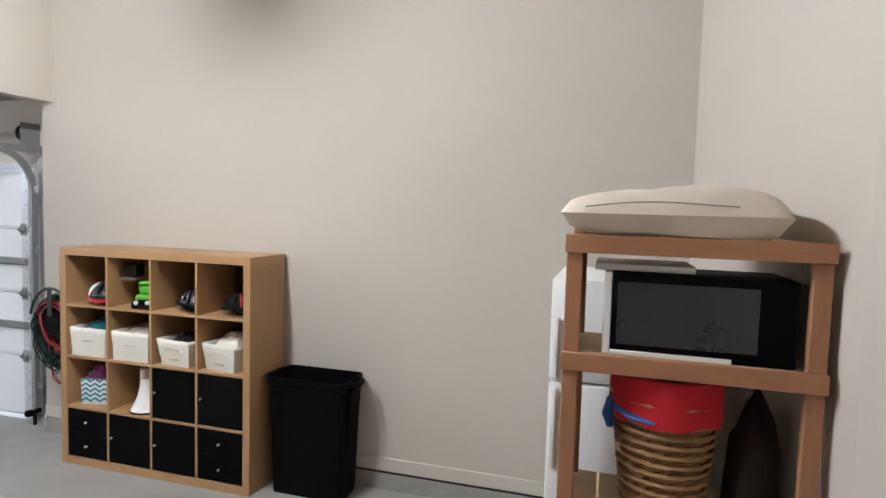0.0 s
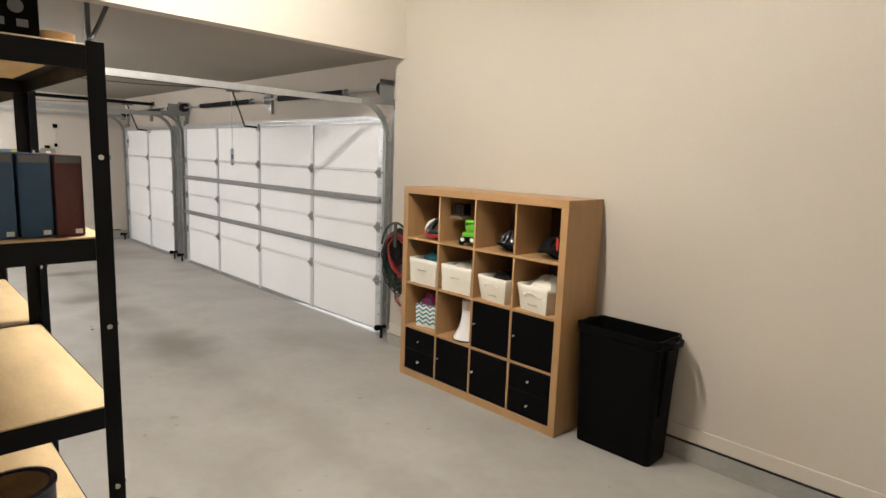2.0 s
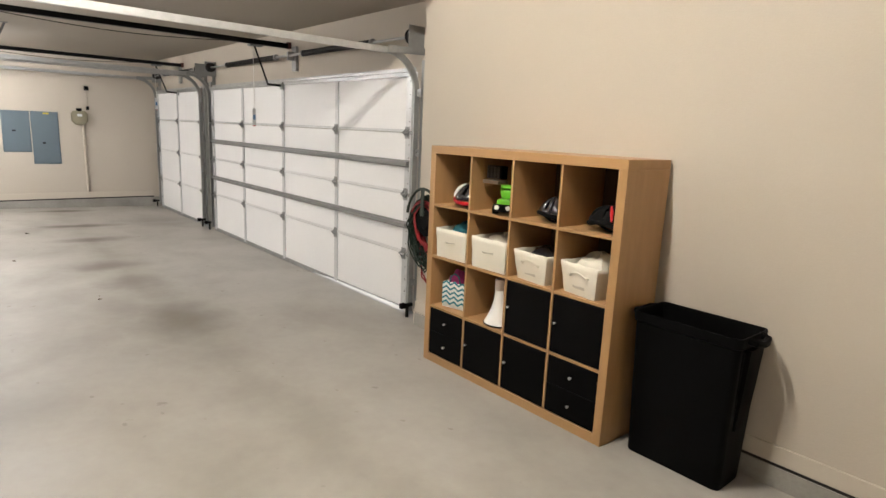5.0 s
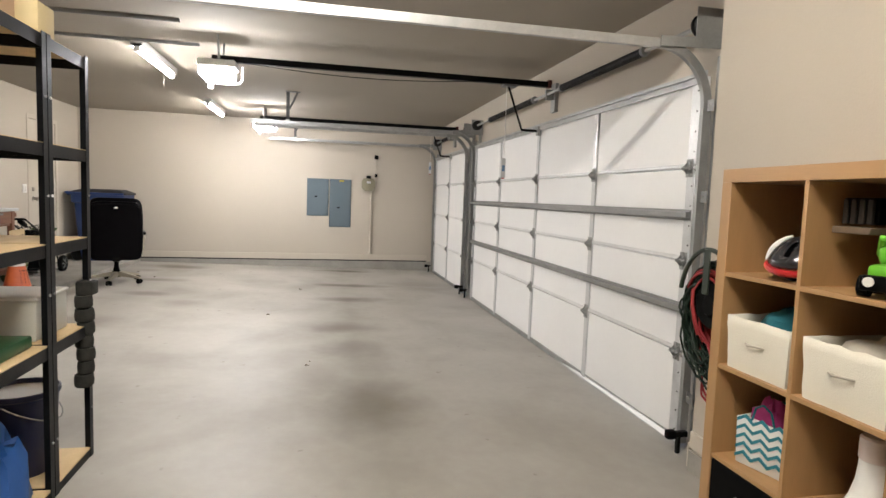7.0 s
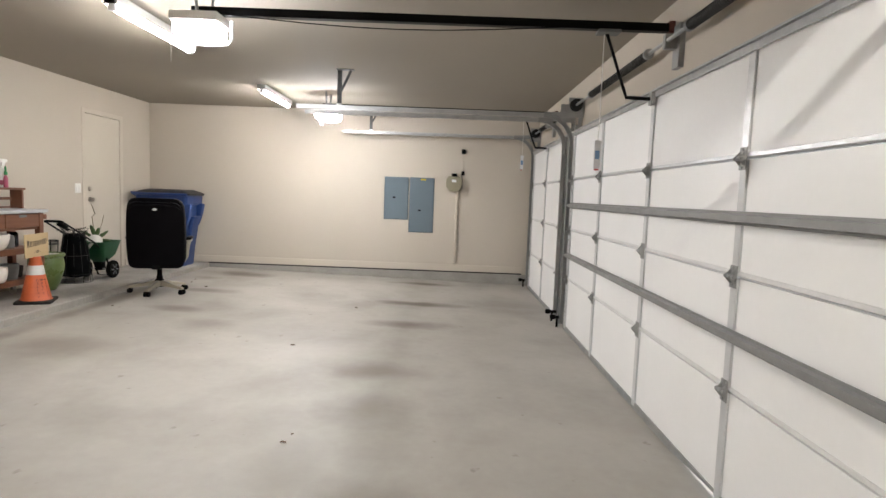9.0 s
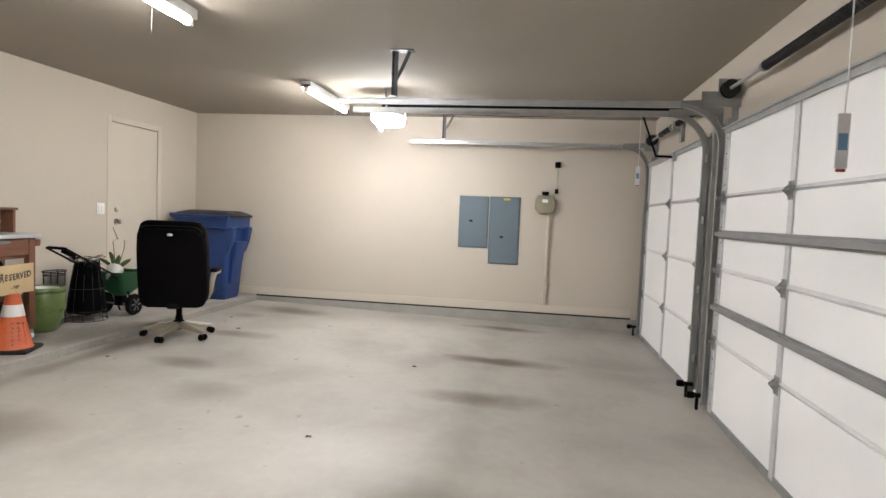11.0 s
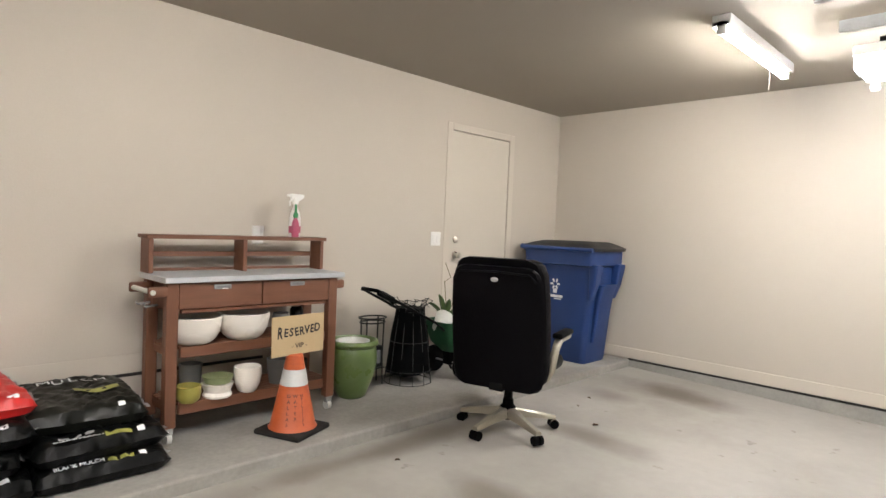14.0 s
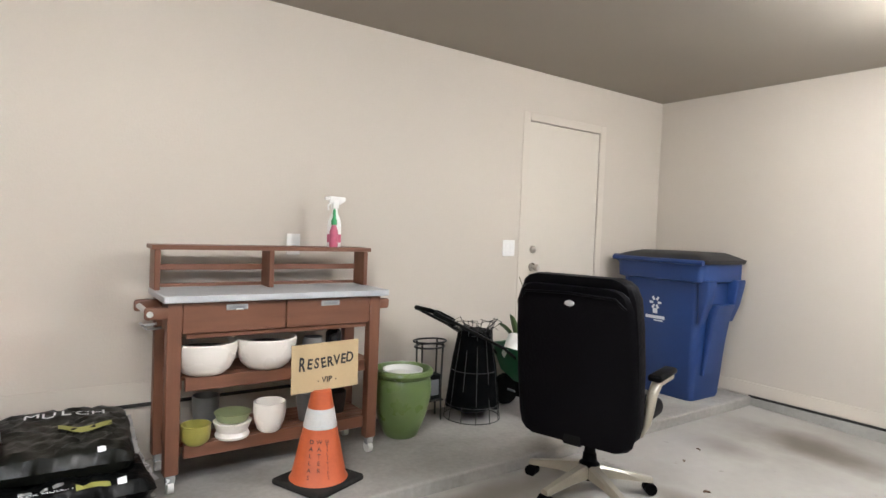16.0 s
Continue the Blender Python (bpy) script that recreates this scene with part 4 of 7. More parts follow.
def canvas_bin(col, taper, handle, label, turn=0, shift=0.0, H=0.195):
    x0, x1, z0, z1 = cell(col, 2)
    o = thing("canvas_bin", pose(x0 + CELL / 2 + shift, SY0 + 0.165, z0 + 0.001, 0, 0, turn), label, "storage bin", "cream canvas bins")
    lo, hi = (0.146 - taper, 0.148 - taper * 0.6), (0.150 if taper < 0.02 else 0.138, 0.150)
    bm = B()
    n = 7
    rings = []
    for k in range(n):
        u = k / (n - 1)
        hx, hy = lo[0] + (hi[0] - lo[0]) * u, lo[1] + (hi[1] - lo[1]) * u
        ring = []
        for i in range(28):
            a = i / 28 * 4
            e, f = int(a), a - int(a)
            p = [(-1 + 2 * f, -1), (1, -1 + 2 * f), (1 - 2 * f, 1), (-1, 1 - 2 * f)][e]
            bulge = 0.004 * math.sin(math.pi * f) * math.sin(math.pi * u) + 0.003 * noise.noise(Vector((p[0] * 2 + col, p[1] * 2, u * 3)))
            ring.append(bm.verts.new((p[0] * (hx + bulge), p[1] * (hy + bulge), H * u + (0.006 * noise.noise(Vector((p[0] * 3 + col * 7, p[1] * 3, 1))) if k == n - 1 else 0))))
        rings.append(ring)
    for a, b in zip(rings, rings[1:]):
        for i in range(28):
            bm.faces.new((a[i], a[(i + 1) % 28], b[(i + 1) % 28], b[i]))
    bm.faces.new(rings[0][::-1])
    ob = part("fabric_body", bm, CANVAS, o)
    md = ob.modifiers.new("thick", "SOLIDIFY")
    md.thickness, md.offset = 0.004, -1
    hb = B()
    if handle == "flap":
        pts = [(-0.065 + 0.13 * u, -hi[1] * 0.97 - 0.006 - 0.006 * math.sin(math.pi * u), H * 0.62 + 0.022 * math.sin(math.pi * u)) for u in [i / 10 for i in range(11)]]
        tube(hb, pts, 0.0032, 6)
        box(hb, -0.075, -0.055, -hi[1] - 0.006, -hi[1] + 0.01, H * 0.58, H * 0.66, 0.002)
        box(hb, 0.055, 0.075, -hi[1] - 0.006, -hi[1] + 0.01, H * 0.58, H * 0.66, 0.002)
        part("handle", hb, CANVAS, o)
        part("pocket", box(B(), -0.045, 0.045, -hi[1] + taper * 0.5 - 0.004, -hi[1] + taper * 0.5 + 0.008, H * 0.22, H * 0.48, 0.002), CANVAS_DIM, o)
    else:
        tube(hb, [(-0.045, -hi[1] - 0.002, H * 0.56), (-0.02, -hi[1] - 0.016, H * 0.55), (0.02, -hi[1] - 0.016, H * 0.575), (0.045, -hi[1] - 0.002, H * 0.57)], 0.004, 6)
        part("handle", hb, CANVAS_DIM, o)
        # no opening: a strip of the shaded canvas stands for the hole
        part("hand_hole_shade", box(B(), -0.035, 0.035, -hi[1] - 0.003, -hi[1] + 0.012, H * 0.545, H * 0.565, 0.001), CANVAS_DIM, o)
    return o


canvas_bin(0, 0.006, "cord", "square cream canvas bin holding teal cloth")
canvas_bin(1, 0.006, "cord", "square cream canvas bin with a cord handle")
canvas_bin(2, 0.032, "flap", "tapered cream canvas bin with a loop handle", -6, 0.0, 0.172)
canvas_bin(3, 0.032, "flap", "tapered cream canvas bin filled with white cloth", -9, -0.005, 0.172)


def heap(bm, cx, cy, z, rx, ry, h, seed, n=14):
    rows = []
    for j in range(6):
        u = j / 5
        row = []
        for i in range(n):
            a = i / n * math.tau
            q = noise.noise(Vector((math.cos(a) * 1.7 + seed, math.sin(a) * 1.7, u * 2.5)))
            r = math.cos(u * math.pi / 2) * (1 + 0.35 * q)
            row.append(bm.verts.new((cx + rx * r * math.cos(a), cy + ry * r * math.sin(a), z + h * math.sin(u * math.pi / 2) * (1 + 0.4 * q))))
        rows.append(row)
    for a, b in zip(rows, rows[1:]):
        for i in range(n):
            bm.faces.new((a[i], a[(i + 1) % n], b[(i + 1) % n], b[i]))
    bm.faces.new(rows[0][::-1])
    return bm


for c, m, rx, h, lab in ((0, TEAL, 0.12, 0.050, "crumpled teal cloth in a canvas bin"), (1, CANVAS_DIM, 0.12, 0.025, "folded pale cloth in a canvas bin"), (2, DARK_GLOSS, 0.11, 0.03, "dark crumpled plastic in a canvas bin"), (3, CANVAS, 0.12, 0.055, "white folded cloth in a canvas bin")):
    x0, x1, z0, z1 = cell(c, 2)
    tagged(part("folded_cloth", heap(B(), x0 + CELL / 2, SY0 + 0.17, z0 + (0.15 if c < 2 else 0.13), rx, 0.12, h + 0.035, c * 3 + 1), m), lab, "cloth")


def helmet(col, shell, band, label, seed, accent=None, low=0.0, scale=1.0, turn=25):
    x0, x1, z0, z1 = cell(col, 3)
    o = thing("bike_helmet", pose(x0 + CELL * 0.64, SY0 + 0.145, z0 + 0.002, 0, 0, turn), label, "helmet", "bike helmets")
    bm = B()
    rows = []
    N_, M_ = 24, 9
    R = (0.100 * scale, 0.125 * scale, 0.092 * scale)
    for j in range(M_):
        u = j / (M_ - 1) * 0.5 * math.pi
        rows.append([bm.verts.new((R[0] * math.cos(u) * math.cos(i / N_ * math.tau), R[1] * math.cos(u) * math.sin(i / N_ * math.tau), 0.045 + R[2] * math.sin(u) * (1 + 0.06 * math.cos(i / N_ * math.tau * 6)))) for i in range(N_)])
    for j, (a, b) in enumerate(zip(rows, rows[1:])):
        for i in range(N_):
            if 2 <= j <= 5 and i % 4 == 1:
                continue
            bm.faces.new((a[i], a[(i + 1) % N_], b[(i + 1) % N_], b[i]))
    ob = part("shell", bm, shell, o)
    md = ob.modifiers.new("thick", "SOLIDIFY")
    md.thickness = 0.016
    rim = B()
    tube(rim, [(R[0] * 0.98 * math.cos(a), R[1] * 0.98 * math.sin(a), 0.04 + 0.012 * math.cos(2 * a)) for a in (i / 24 * math.tau for i in range(24))], 0.012, 8, True)
    part("rim", rim, band, o)
    inner = B()
    lathe(inner, [(0.0, 0.118 * scale), (0.05, 0.110 * scale), (0.080 * scale, 0.08), (0.088 * scale, 0.04), (0, 0.04)], seg=18)
    part("padding", inner, RUBBER, o)
    st = B()
    tube(st, [(-R[0] * 0.9, 0.02, 0.05), (-R[0] * 0.5, -0.05, 0.012), (0.0, -0.09, 0.006), (R[0] * 0.6, -0.06, 0.010), (R[0] * 0.9, 0.0, 0.05)], 0.006, 6)
    part("strap", st, BLACK_PLASTIC, o)
    if accent:
        for k in (-1, 0, 1):
            a = B()
            pts = [((R[0] + 0.006) * math.cos(u) * math.cos(1.2 * k - 1.2), (R[1] + 0.006) * math.cos(u) * math.sin(1.2 * k - 1.2), 0.05 + (R[2] + 0.006) * math.sin(u)) for u in [0.15 + 0.13 * q for q in range(9)]]
            tube(a, pts, [0.004 + 0.006 * math.sin(math.pi * q / 8) for q in range(9)], 6)
            part("stripe", a, accent[k % len(accent)], o)
    return o


helmet(0, DARK_GLOSS, RED, "black, white and red bike helmet", 1, (WHITE_PLASTIC, RED, WHITE_PLASTIC), scale=1.1)
helmet(2, DARK_GLOSS, BLACK_PLASTIC, "glossy black vented bike helmet", 2, (GREY_PLASTIC, WHITE_PLASTIC, DARK_GLOSS), turn=60)
helmet(3, RUBBER, RUBBER, "matt dark bike helmet with a red patch", 3, (GREY_PLASTIC, RED), scale=0.95, turn=80)

# bright green toy on the second shelf cell
x0, x1, z0, z1 = cell(1, 3)
o = thing("toy_truck", pose(x0 + CELL * 0.66, SY0 + 0.11, z0 + 0.002, 0, 0, 25), "bright green toy with black wheels", "toy")
bm = B()
box(bm, -0.05, 0.05, -0.08, 0.08, 0.045, 0.095, 0.014, 2)
part("body", bm, FLUO_GREEN, o)
bm = B()
box(bm, -0.045, 0.045, -0.03, 0.07, 0.09, 0.155, 0.022, 3)
tube(bm, [(-0.045, 0.02, 0.12), (-0.03, -0.03, 0.165), (0.03, -0.02, 0.17), (0.045, 0.03, 0.12)], 0.014, 8)
part("cab", bm, FLUO_GREEN, o)
part("bumper", box(B(), -0.06, 0.06, -0.10, -0.075, 0.02, 0.065, 0.008, 2), BLACK_PLASTIC, o)
for sx in (-1, 1):
    part("headlight", tube(B(), [(sx * 0.035, -0.102, 0.047), (sx * 0.035, -0.108, 0.047)], 0.014, 14), WHITE_PLASTIC, o)
    for y in (-0.05, 0.055):
        part("wheel", tube(B(), [(sx * 0.045, y, 0.030), (sx * 0.072, y, 0.030)], 0.030, 16), RUBBER, o)
# standing letters in the same cell, replaced by plain upright bars
o = thing("letter_stand", pose(x0 + 0.085, SY0 + 0.10, z0 + 0.175), "small dark lettering drawn as plain bars on a pale base", "rack")
for k in range(4):
    part("letter_bar", box(B(), -0.05 + k * 0.028, -0.032 + k * 0.028, 0, 0.012, 0.03, 0.105, 0.002), DIM_GREY, o)
part("base", box(B(), -0.065, 0.068, -0.02, 0.07, 0.0, 0.022, 0.003), BACKING_PALE, o)
part("back", box(B(), -0.06, 0.063, 0.013, 0.070, 0.031, 0.110, 0.003), BLACK_PANEL, o)

# gift bag and white flared vase
x0, x1, z0, z1 = cell(0, 1)
o = thing("gift_bag", pose(x0 + 0.16, SY0 + 0.12, z0 + 0.002, 0, 0, 14), "white gift bag with teal chevrons and magenta tissue", "gift bag")
bm = B()
taper_box(bm, (0.098, 0.052), (0.102, 0.056), 0, 0.175, 0.004)
part("bag", bm, WHITE_PLASTIC, o)
for r in range(5):
    for f in (-1, 1):
        bm = B()
        zc = 0.02 + r * 0.034
        n = 6
        w = 0.098 * 2 / n
        for k in range(n):
            xa, xb = -0.098 + k * w, -0.098 + (k + 1) * w
            za, zb = (zc, zc + 0.022) if k % 2 == 0 else (zc + 0.022, zc)
            prism(bm, [(xa, za), (xb, zb), (xb, zb + 0.013), (xa, za + 0.013)], 1, min(f * 0.0525, f * 0.0575), max(f * 0.0525, f * 0.0575))
        part("chevron", bm, TEAL_PRINT, o, "", False)
bm = heap(B(), 0.0, 0.0, 0.13, 0.085, 0.04, 0.12, 8.0, 18)
part("tissue", bm, MAGENTA, o, "magenta tissue paper")
for f in (-1, 1):
    part("handle", tube(B(), [(-0.045, f * 0.05, 0.17), (-0.03, f * 0.052, 0.225), (0.0, f * 0.055, 0.245), (0.03, f * 0.052, 0.225), (0.045, f * 0.05, 0.17)], 0.004, 6), TEAL, o)
x0, x1, z0, z1 = cell(1, 1)
o = thing("megaphone", pose(x0 + 0.215, SY0 + 0.11, z0 + 0.003), "white megaphone standing on its flared bell", "megaphone")
bm = B()
lathe(bm, [(0.098, 0), (0.102, 0.008), (0.098, 0.016), (0.078, 0.05), (0.058, 0.10), (0.045, 0.15), (0.040, 0.20), (0.039, 0.22), (0, 0.22)], seg=32)
part("horn", bm, WHITE_PLASTIC, o)
bm = B()
lathe(bm, [(0.040, 0.221), (0.042, 0.225), (0.042, 0.285), (0.036, 0.292), (0, 0.292)], seg=28)
part("body", bm, PINK_WHITE, o)
part("bell_rim", tube(B(), spin(0, 0, 0.100, 0.006, 32), 0.005, 6, True), RUBBER, o)

# ---- slim black bin against the tall wall ----
o = thing("slim_waste_bin", pose(-1.018, 3.405, ground_z(3.4), 0, 0, 0), "tall slim black plastic waste bin without lid", "waste bin")
bm = B()
hx0, hy0, H = 0.240, 0.110, 0.76
def rr(hx, hy, r, z, n=5):
    pts = []
    for cx, cy, a in ((hx - r, hy - r, 0), (-hx + r, hy - r, 90), (-hx + r, -hy + r, 180), (hx - r, -hy + r, 270)):
        for k in range(n):
            t = radians(a + 90 * k / (n - 1))
            pts.append((cx + r * math.cos(t), cy + r * math.sin(t), z))
    return pts
def loft(bm, rings, cap0=True, cap1=False):
    R = [[bm.verts.new(p) for p in r] for r in rings]
    n = len(R[0])
    for a, b in zip(R, R[1:]):
        for i in range(n):
            bm.faces.new((a[i], a[(i + 1) % n], b[(i + 1) % n], b[i]))
    if cap0:
        bm.faces.new(R[0][::-1])
    if cap1:
        bm.faces.new(R[-1])
    return bm
loft(bm, [rr(hx0, hy0, 0.03, 0.0), rr(hx0 + 0.003, hy0 + 0.003, 0.03, 0.012), rr(0.259, 0.139, 0.03, 0.705), rr(0.266, 0.147, 0.03, 0.712), rr(0.269, 0.150, 0.03, 0.750), rr(0.266, 0.147, 0.03, H), rr(0.259, 0.140, 0.028, H - 0.002), rr(0.254, 0.135, 0.028, 0.71), rr(0.215, 0.098, 0.026, 0.02)], True, True)
part("body", bm, BLACK_PLASTIC, o)
for sx in (-1, 1):
    bm = B()
    tube(bm, [(sx * 0.262, -0.070, 0.745), (sx * 0.296, -0.060, 0.738), (sx * 0.306, -0.02, 0.728), (sx * 0.306, 0.02, 0.728), (sx * 0.296, 0.060, 0.738), (sx * 0.262, 0.070, 0.745)], 0.017, 8)
    part("handle", bm, BLACK_PLASTIC, o)
    bm = B()
    loft(bm, [rr(0.010, 0.062, 0.008, 0.30), rr(0.014, 0.070, 0.008, 0.50), rr(0.016, 0.075, 0.008, 0.70)], True, True)
    part("vent_channel", moved(bm, pose(sx * 0.262, 0, 0, 0, sx * 2.6, 0) @ Matrix.Translation((-sx * 0.026, 0, 0))), BLACK_PLASTIC, o)
    for y in (-0.045, 0.045):
        part("rib", tube(B(), [(sx * 0.226, y * 1.3, 0.06), (sx * 0.258, y * 2.0, 0.69)], 0.010, 8), BLACK_PLASTIC, o)

# ---- hose and cord on a wall hanger ----
o = thing("hose_hanger", pose(-3.205, CUBE_Y, 0.87), "coiled dark green hose with red cord on a wall hanger", "garden hose")
rng = random.Random(5)
def oval(rx, rz, dy, dz=0.0, n=44, wob=0.01, seed=0, dx=0.0):
    return [(dx + (rx + wob * noise.noise(Vector((3 * math.cos(k / n * math.tau), 3 * math.sin(k / n * math.tau), seed)))) * math.cos(k / n * math.tau),
             dy + wob * noise.noise(Vector((2 * math.cos(k / n * math.tau), seed, 2 * math.sin(k / n * math.tau)))),
             dz + (rz + wob * noise.noise(Vector((seed, 3 * math.cos(k / n * math.tau), 3 * math.sin(k / n * math.tau))))) * math.sin(k / n * math.tau) * (1.0 if math.sin(k / n * math.tau) > 0 else 1.16)) for k in range(n)]
for k in range(46):
    a = B()
    tube(a, oval(0.145 + 0.090 * rng.random(), 0.165 + 0.095 * rng.random(), -0.035 - 0.115 * rng.random(), -0.01 - 0.05 * rng.random(), wob=0.040, seed=k * 1.7, dx=0.015 * rng.uniform(-1, 1)), 0.0052, 7, True)
    part("hose_coil", a, HOSE, o, "dark green hose coil" if k == 0 else "")
for k in range(10):
    low = k > 7
    a = B()
    tube(a, oval(0.115 + 0.035 * rng.random(), 0.165 + 0.03 * rng.random() + (0.09 if low else 0), -0.05 - 0.07 * rng.random(), 0.01 - (0.13 if low else 0), wob=0.024, seed=k * 2.3 + 50, dx=0.02), 0.0055, 6, True)
    part("cord_loop", a, RED_CORD, o, "red extension cord loop" if k == 0 else "")
for k in range(5):
    r, y = 0.128 + 0.010 * k, -0.165 + 0.012 * (k % 3)
    a = B()
    tube(a, [(r * math.cos(t) + 0.01 * math.sin(3 * t + k), y, 0.015 + (r + 0.01) * math.sin(t) + 0.006 * math.sin(5 * t + k)) for t in [radians(q) for q in range(24 + 3 * k, 160 - 2 * k, 8)]], 0.0055, 6)
    part("cord_loop", a, RED_CORD, o)
for k in range(2):
    part("cord_loop", tube(B(), [(-0.125 + 0.012 * k, -0.16, 0.09), (-0.105 + 0.010 * k, -0.172, 0.02), (-0.075 + 0.014 * k, -0.174, -0.06), (-0.055 + 0.02 * k, -0.165, -0.12)], 0.0055, 6), RED_CORD, o)
a = B()
tube(a, [(0.200 * math.cos(t), -0.172, 0.03 + 0.255 * math.sin(t)) for t in [radians(q) for q in range(8, 173, 8)]], 0.0105, 8)
part("hanger_hoop", a, HANGER, o, "dark green hanger hoop")
part("hanger_strap", box(B(), -0.022, 0.022, -0.186, -0.178, 0.08, 0.286, 0.003), HANGER, o, "dark green upright strap")
drum = B()
lathe(drum, [(0, 0.0), (0.100, 0.0), (0.104, 0.01), (0.104, 0.135), (0.110, 0.142), (0.104, 0.150), (0.06, 0.146), (0.045, 0.160), (0, 0.160)], seg=28)
part("wall_drum", moved(drum, pose(0, 0, 0.03, 90)), RUBBER, o, "black hose drum")

# ---- black steel racks ----
LEVELS = (0.085, 0.69, 1.10, 1.50, 1.915)


def steel_rack(x0, x1, y0, y1, label):
    fz = ground_z(y1)
    o = thing("steel_rack", pose(x0, y0, 0), label, "storage rack", "steel racks")
    w, d = x1 - x0, y1 - y0
    t, a = 0.0025, 0.036
    for cx, sx in ((0, 1), (w, -1)):
        for cy, sy in ((0, 1), (d, -1)):
            gz = ground_z(y0 + cy)
            def ell(p):
                return (cx + sx * p[0], cy + sy * p[1])
            post = part("post", prism(B(), [ell(p) for p in ((0, 0), (a, 0), (a, t), (t, t), (t, a), (0, a))], 2, gz, 1.925), RACK_STEEL, o, "", False)
            for z in (0.29, 0.90, 1.295, 1.68):
                bt = B()
                c = ell((0.018, 0))
                tube(bt, [(c[0], c[1] - sy * 0.001, z), (c[0], c[1] - sy * 0.006, z)], 0.006, 8)
                c = ell((0, 0.018))
                tube(bt, [(c[0] - sx * 0.001, c[1], z), (c[0] - sx * 0.006, c[1], z)], 0.006, 8)
                part("bolt", bt, CHROME, post)
    for i, z in enumerate(LEVELS):
        for y in (0.004, d - 0.0065):
            inn = 0.03 if y < 0.1 else -0.03
            bm = B()
            box(bm, t, w - t, y, y + 0.0025, z - 0.05, z, 0)
            box(bm, t, w - t, min(y, y + inn), max(y, y + inn), z - 0.012, z - 0.0095)
            part("beam", bm, RACK_STEEL, o, "", False)
        for x in (0.004, w - 0.0065):
            bm = B()
            box(bm, x, x + 0.0025, 0.008, d - 0.008, z - 0.05, z, 0)
            part("beam", bm, RACK_STEEL, o, "", False)
        part("shelf_board", box(B(), 0.008, w - 0.008, 0.008, d - 0.008, z - 0.009, z + 0.004, 0.0015), OSB, o, "pale particle board shelf")
    return o


RX = (-0.855, -1.73, -2.60, -3.463)
for a, b in zip(RX, RX[1:]):
    steel_rack(b + 0.003, a, 0.20, 0.607 if a > -1 else 0.632, "charcoal steel rack with five particle board shelves")
steel_rack(-3.878, -3.467, -0.27, 0.632, "charcoal steel rack, its post wrapped with dark straps")


def carton(name, x0, x1, y0, y1, z, h, material, label, category="box", flaps=False, bevel=0.004):
    o = thing(name, pose((x0 + x1) / 2, (y0 + y1) / 2, z), label, category)
    hx, hy = (x1 - x0) / 2, (y1 - y0) / 2
    part("body", box(B(), -hx, hx, -hy, hy, 0, h, bevel, 2), material, o)
    return o, hx, hy


def book(y0, y1, material, label):
    o, hx, hy = carton("game_box", -1.14, -0.885, y0, y1, LEVELS[3] + 0.005, 0.178, material, label, "box")
    part("title_band", box(B(), hx, hx + 0.001, -hy + 0.004, hy - 0.004, 0.160, 0.176), GREY_PLASTIC, o, "", False)
    part("corner_mark", box(B(), hx, hx + 0.001, hy - 0.020, hy - 0.006, 0.006, 0.016), MARK, o, "", False)


book(0.505, 0.560, BOOK_RED, "upright maroon printed box on a rack shelf")
book(0.440, 0.500, BOOK_BLUE, "upright blue printed box on a rack shelf")
book(0.375, 0.435, BOOK_BLUE, "upright blue printed box on a rack shelf")
o, hx, hy = carton("electronics_box", -1.10, -0.90, 0.36, 0.50, LEVELS[4] + 0.005, 0.095, BLACK_PANEL, "black printed box on the top rack shelf")
part("label_print", tube(B(), [(hx, 0.03, 0.060), (hx + 0.001, 0.03, 0.060)], 0.014, 16), GREY_PLASTIC, o)
for k in range(3):
    part("label_print", box(B(), hx, hx + 0.001, -0.05 + k * 0.04, -0.03 + k * 0.04, 0.02, 0.035), GREY_PLASTIC, o, "", False)
o = thing("tape_roll", pose(-0.93, 0.535, LEVELS[4] + 0.005), "roll of tan tape on the top rack shelf", "tape")
bm = B()
lathe(bm, [(0.016, 0), (0.034, 0), (0.034, 0.022), (0.016, 0.022), (0.016, 0)], seg=24)
part("roll", bm, BOX_TAN, o)
# paint tin
o = thing("paint_tin", pose(-1.03, 0.41, LEVELS[1] + 0.005), "dented blue and white paint tin with brown lid", "paint tin")
bm = B()
lathe(bm, [(0, 0), (0.083, 0), (0.085, 0.004), (0.085, 0.186), (0.089, 0.190), (0.089, 0.196), (0.080, 0.196), (0.078, 0.186), (0, 0.184)], seg=36)
part("body", bm, NAVY, o)
part("label_band", lathe(B(), [(0.0855, 0.03), (0.0862, 0.031), (0.0862, 0.10), (0.0855, 0.101)], seg=36), MARK, o, "white label band")
part("lid", lathe(B(), [(0.070, 0.187), (0.072, 0.193), (0.0, 0.190)], seg=30), LID_BROWN, o, "stained brown lid")
part("wire_handle", tube(B(), [(0.09 * math.cos(t), 0.09 * math.sin(t), 0.12 - 0.05 * math.sin((t + 1.6) * 0.95)) for t in [radians(q) for q in range(-90, 91, 10)]], 0.0025, 6), CHROME, o)
part("handle_ear", moved(tube(B(), [(0.085, 0, 0.15), (0.093, 0, 0.15)], 0.016, 14), pose(0, 0, 0, 0, 0, 35)), CHROME, o)

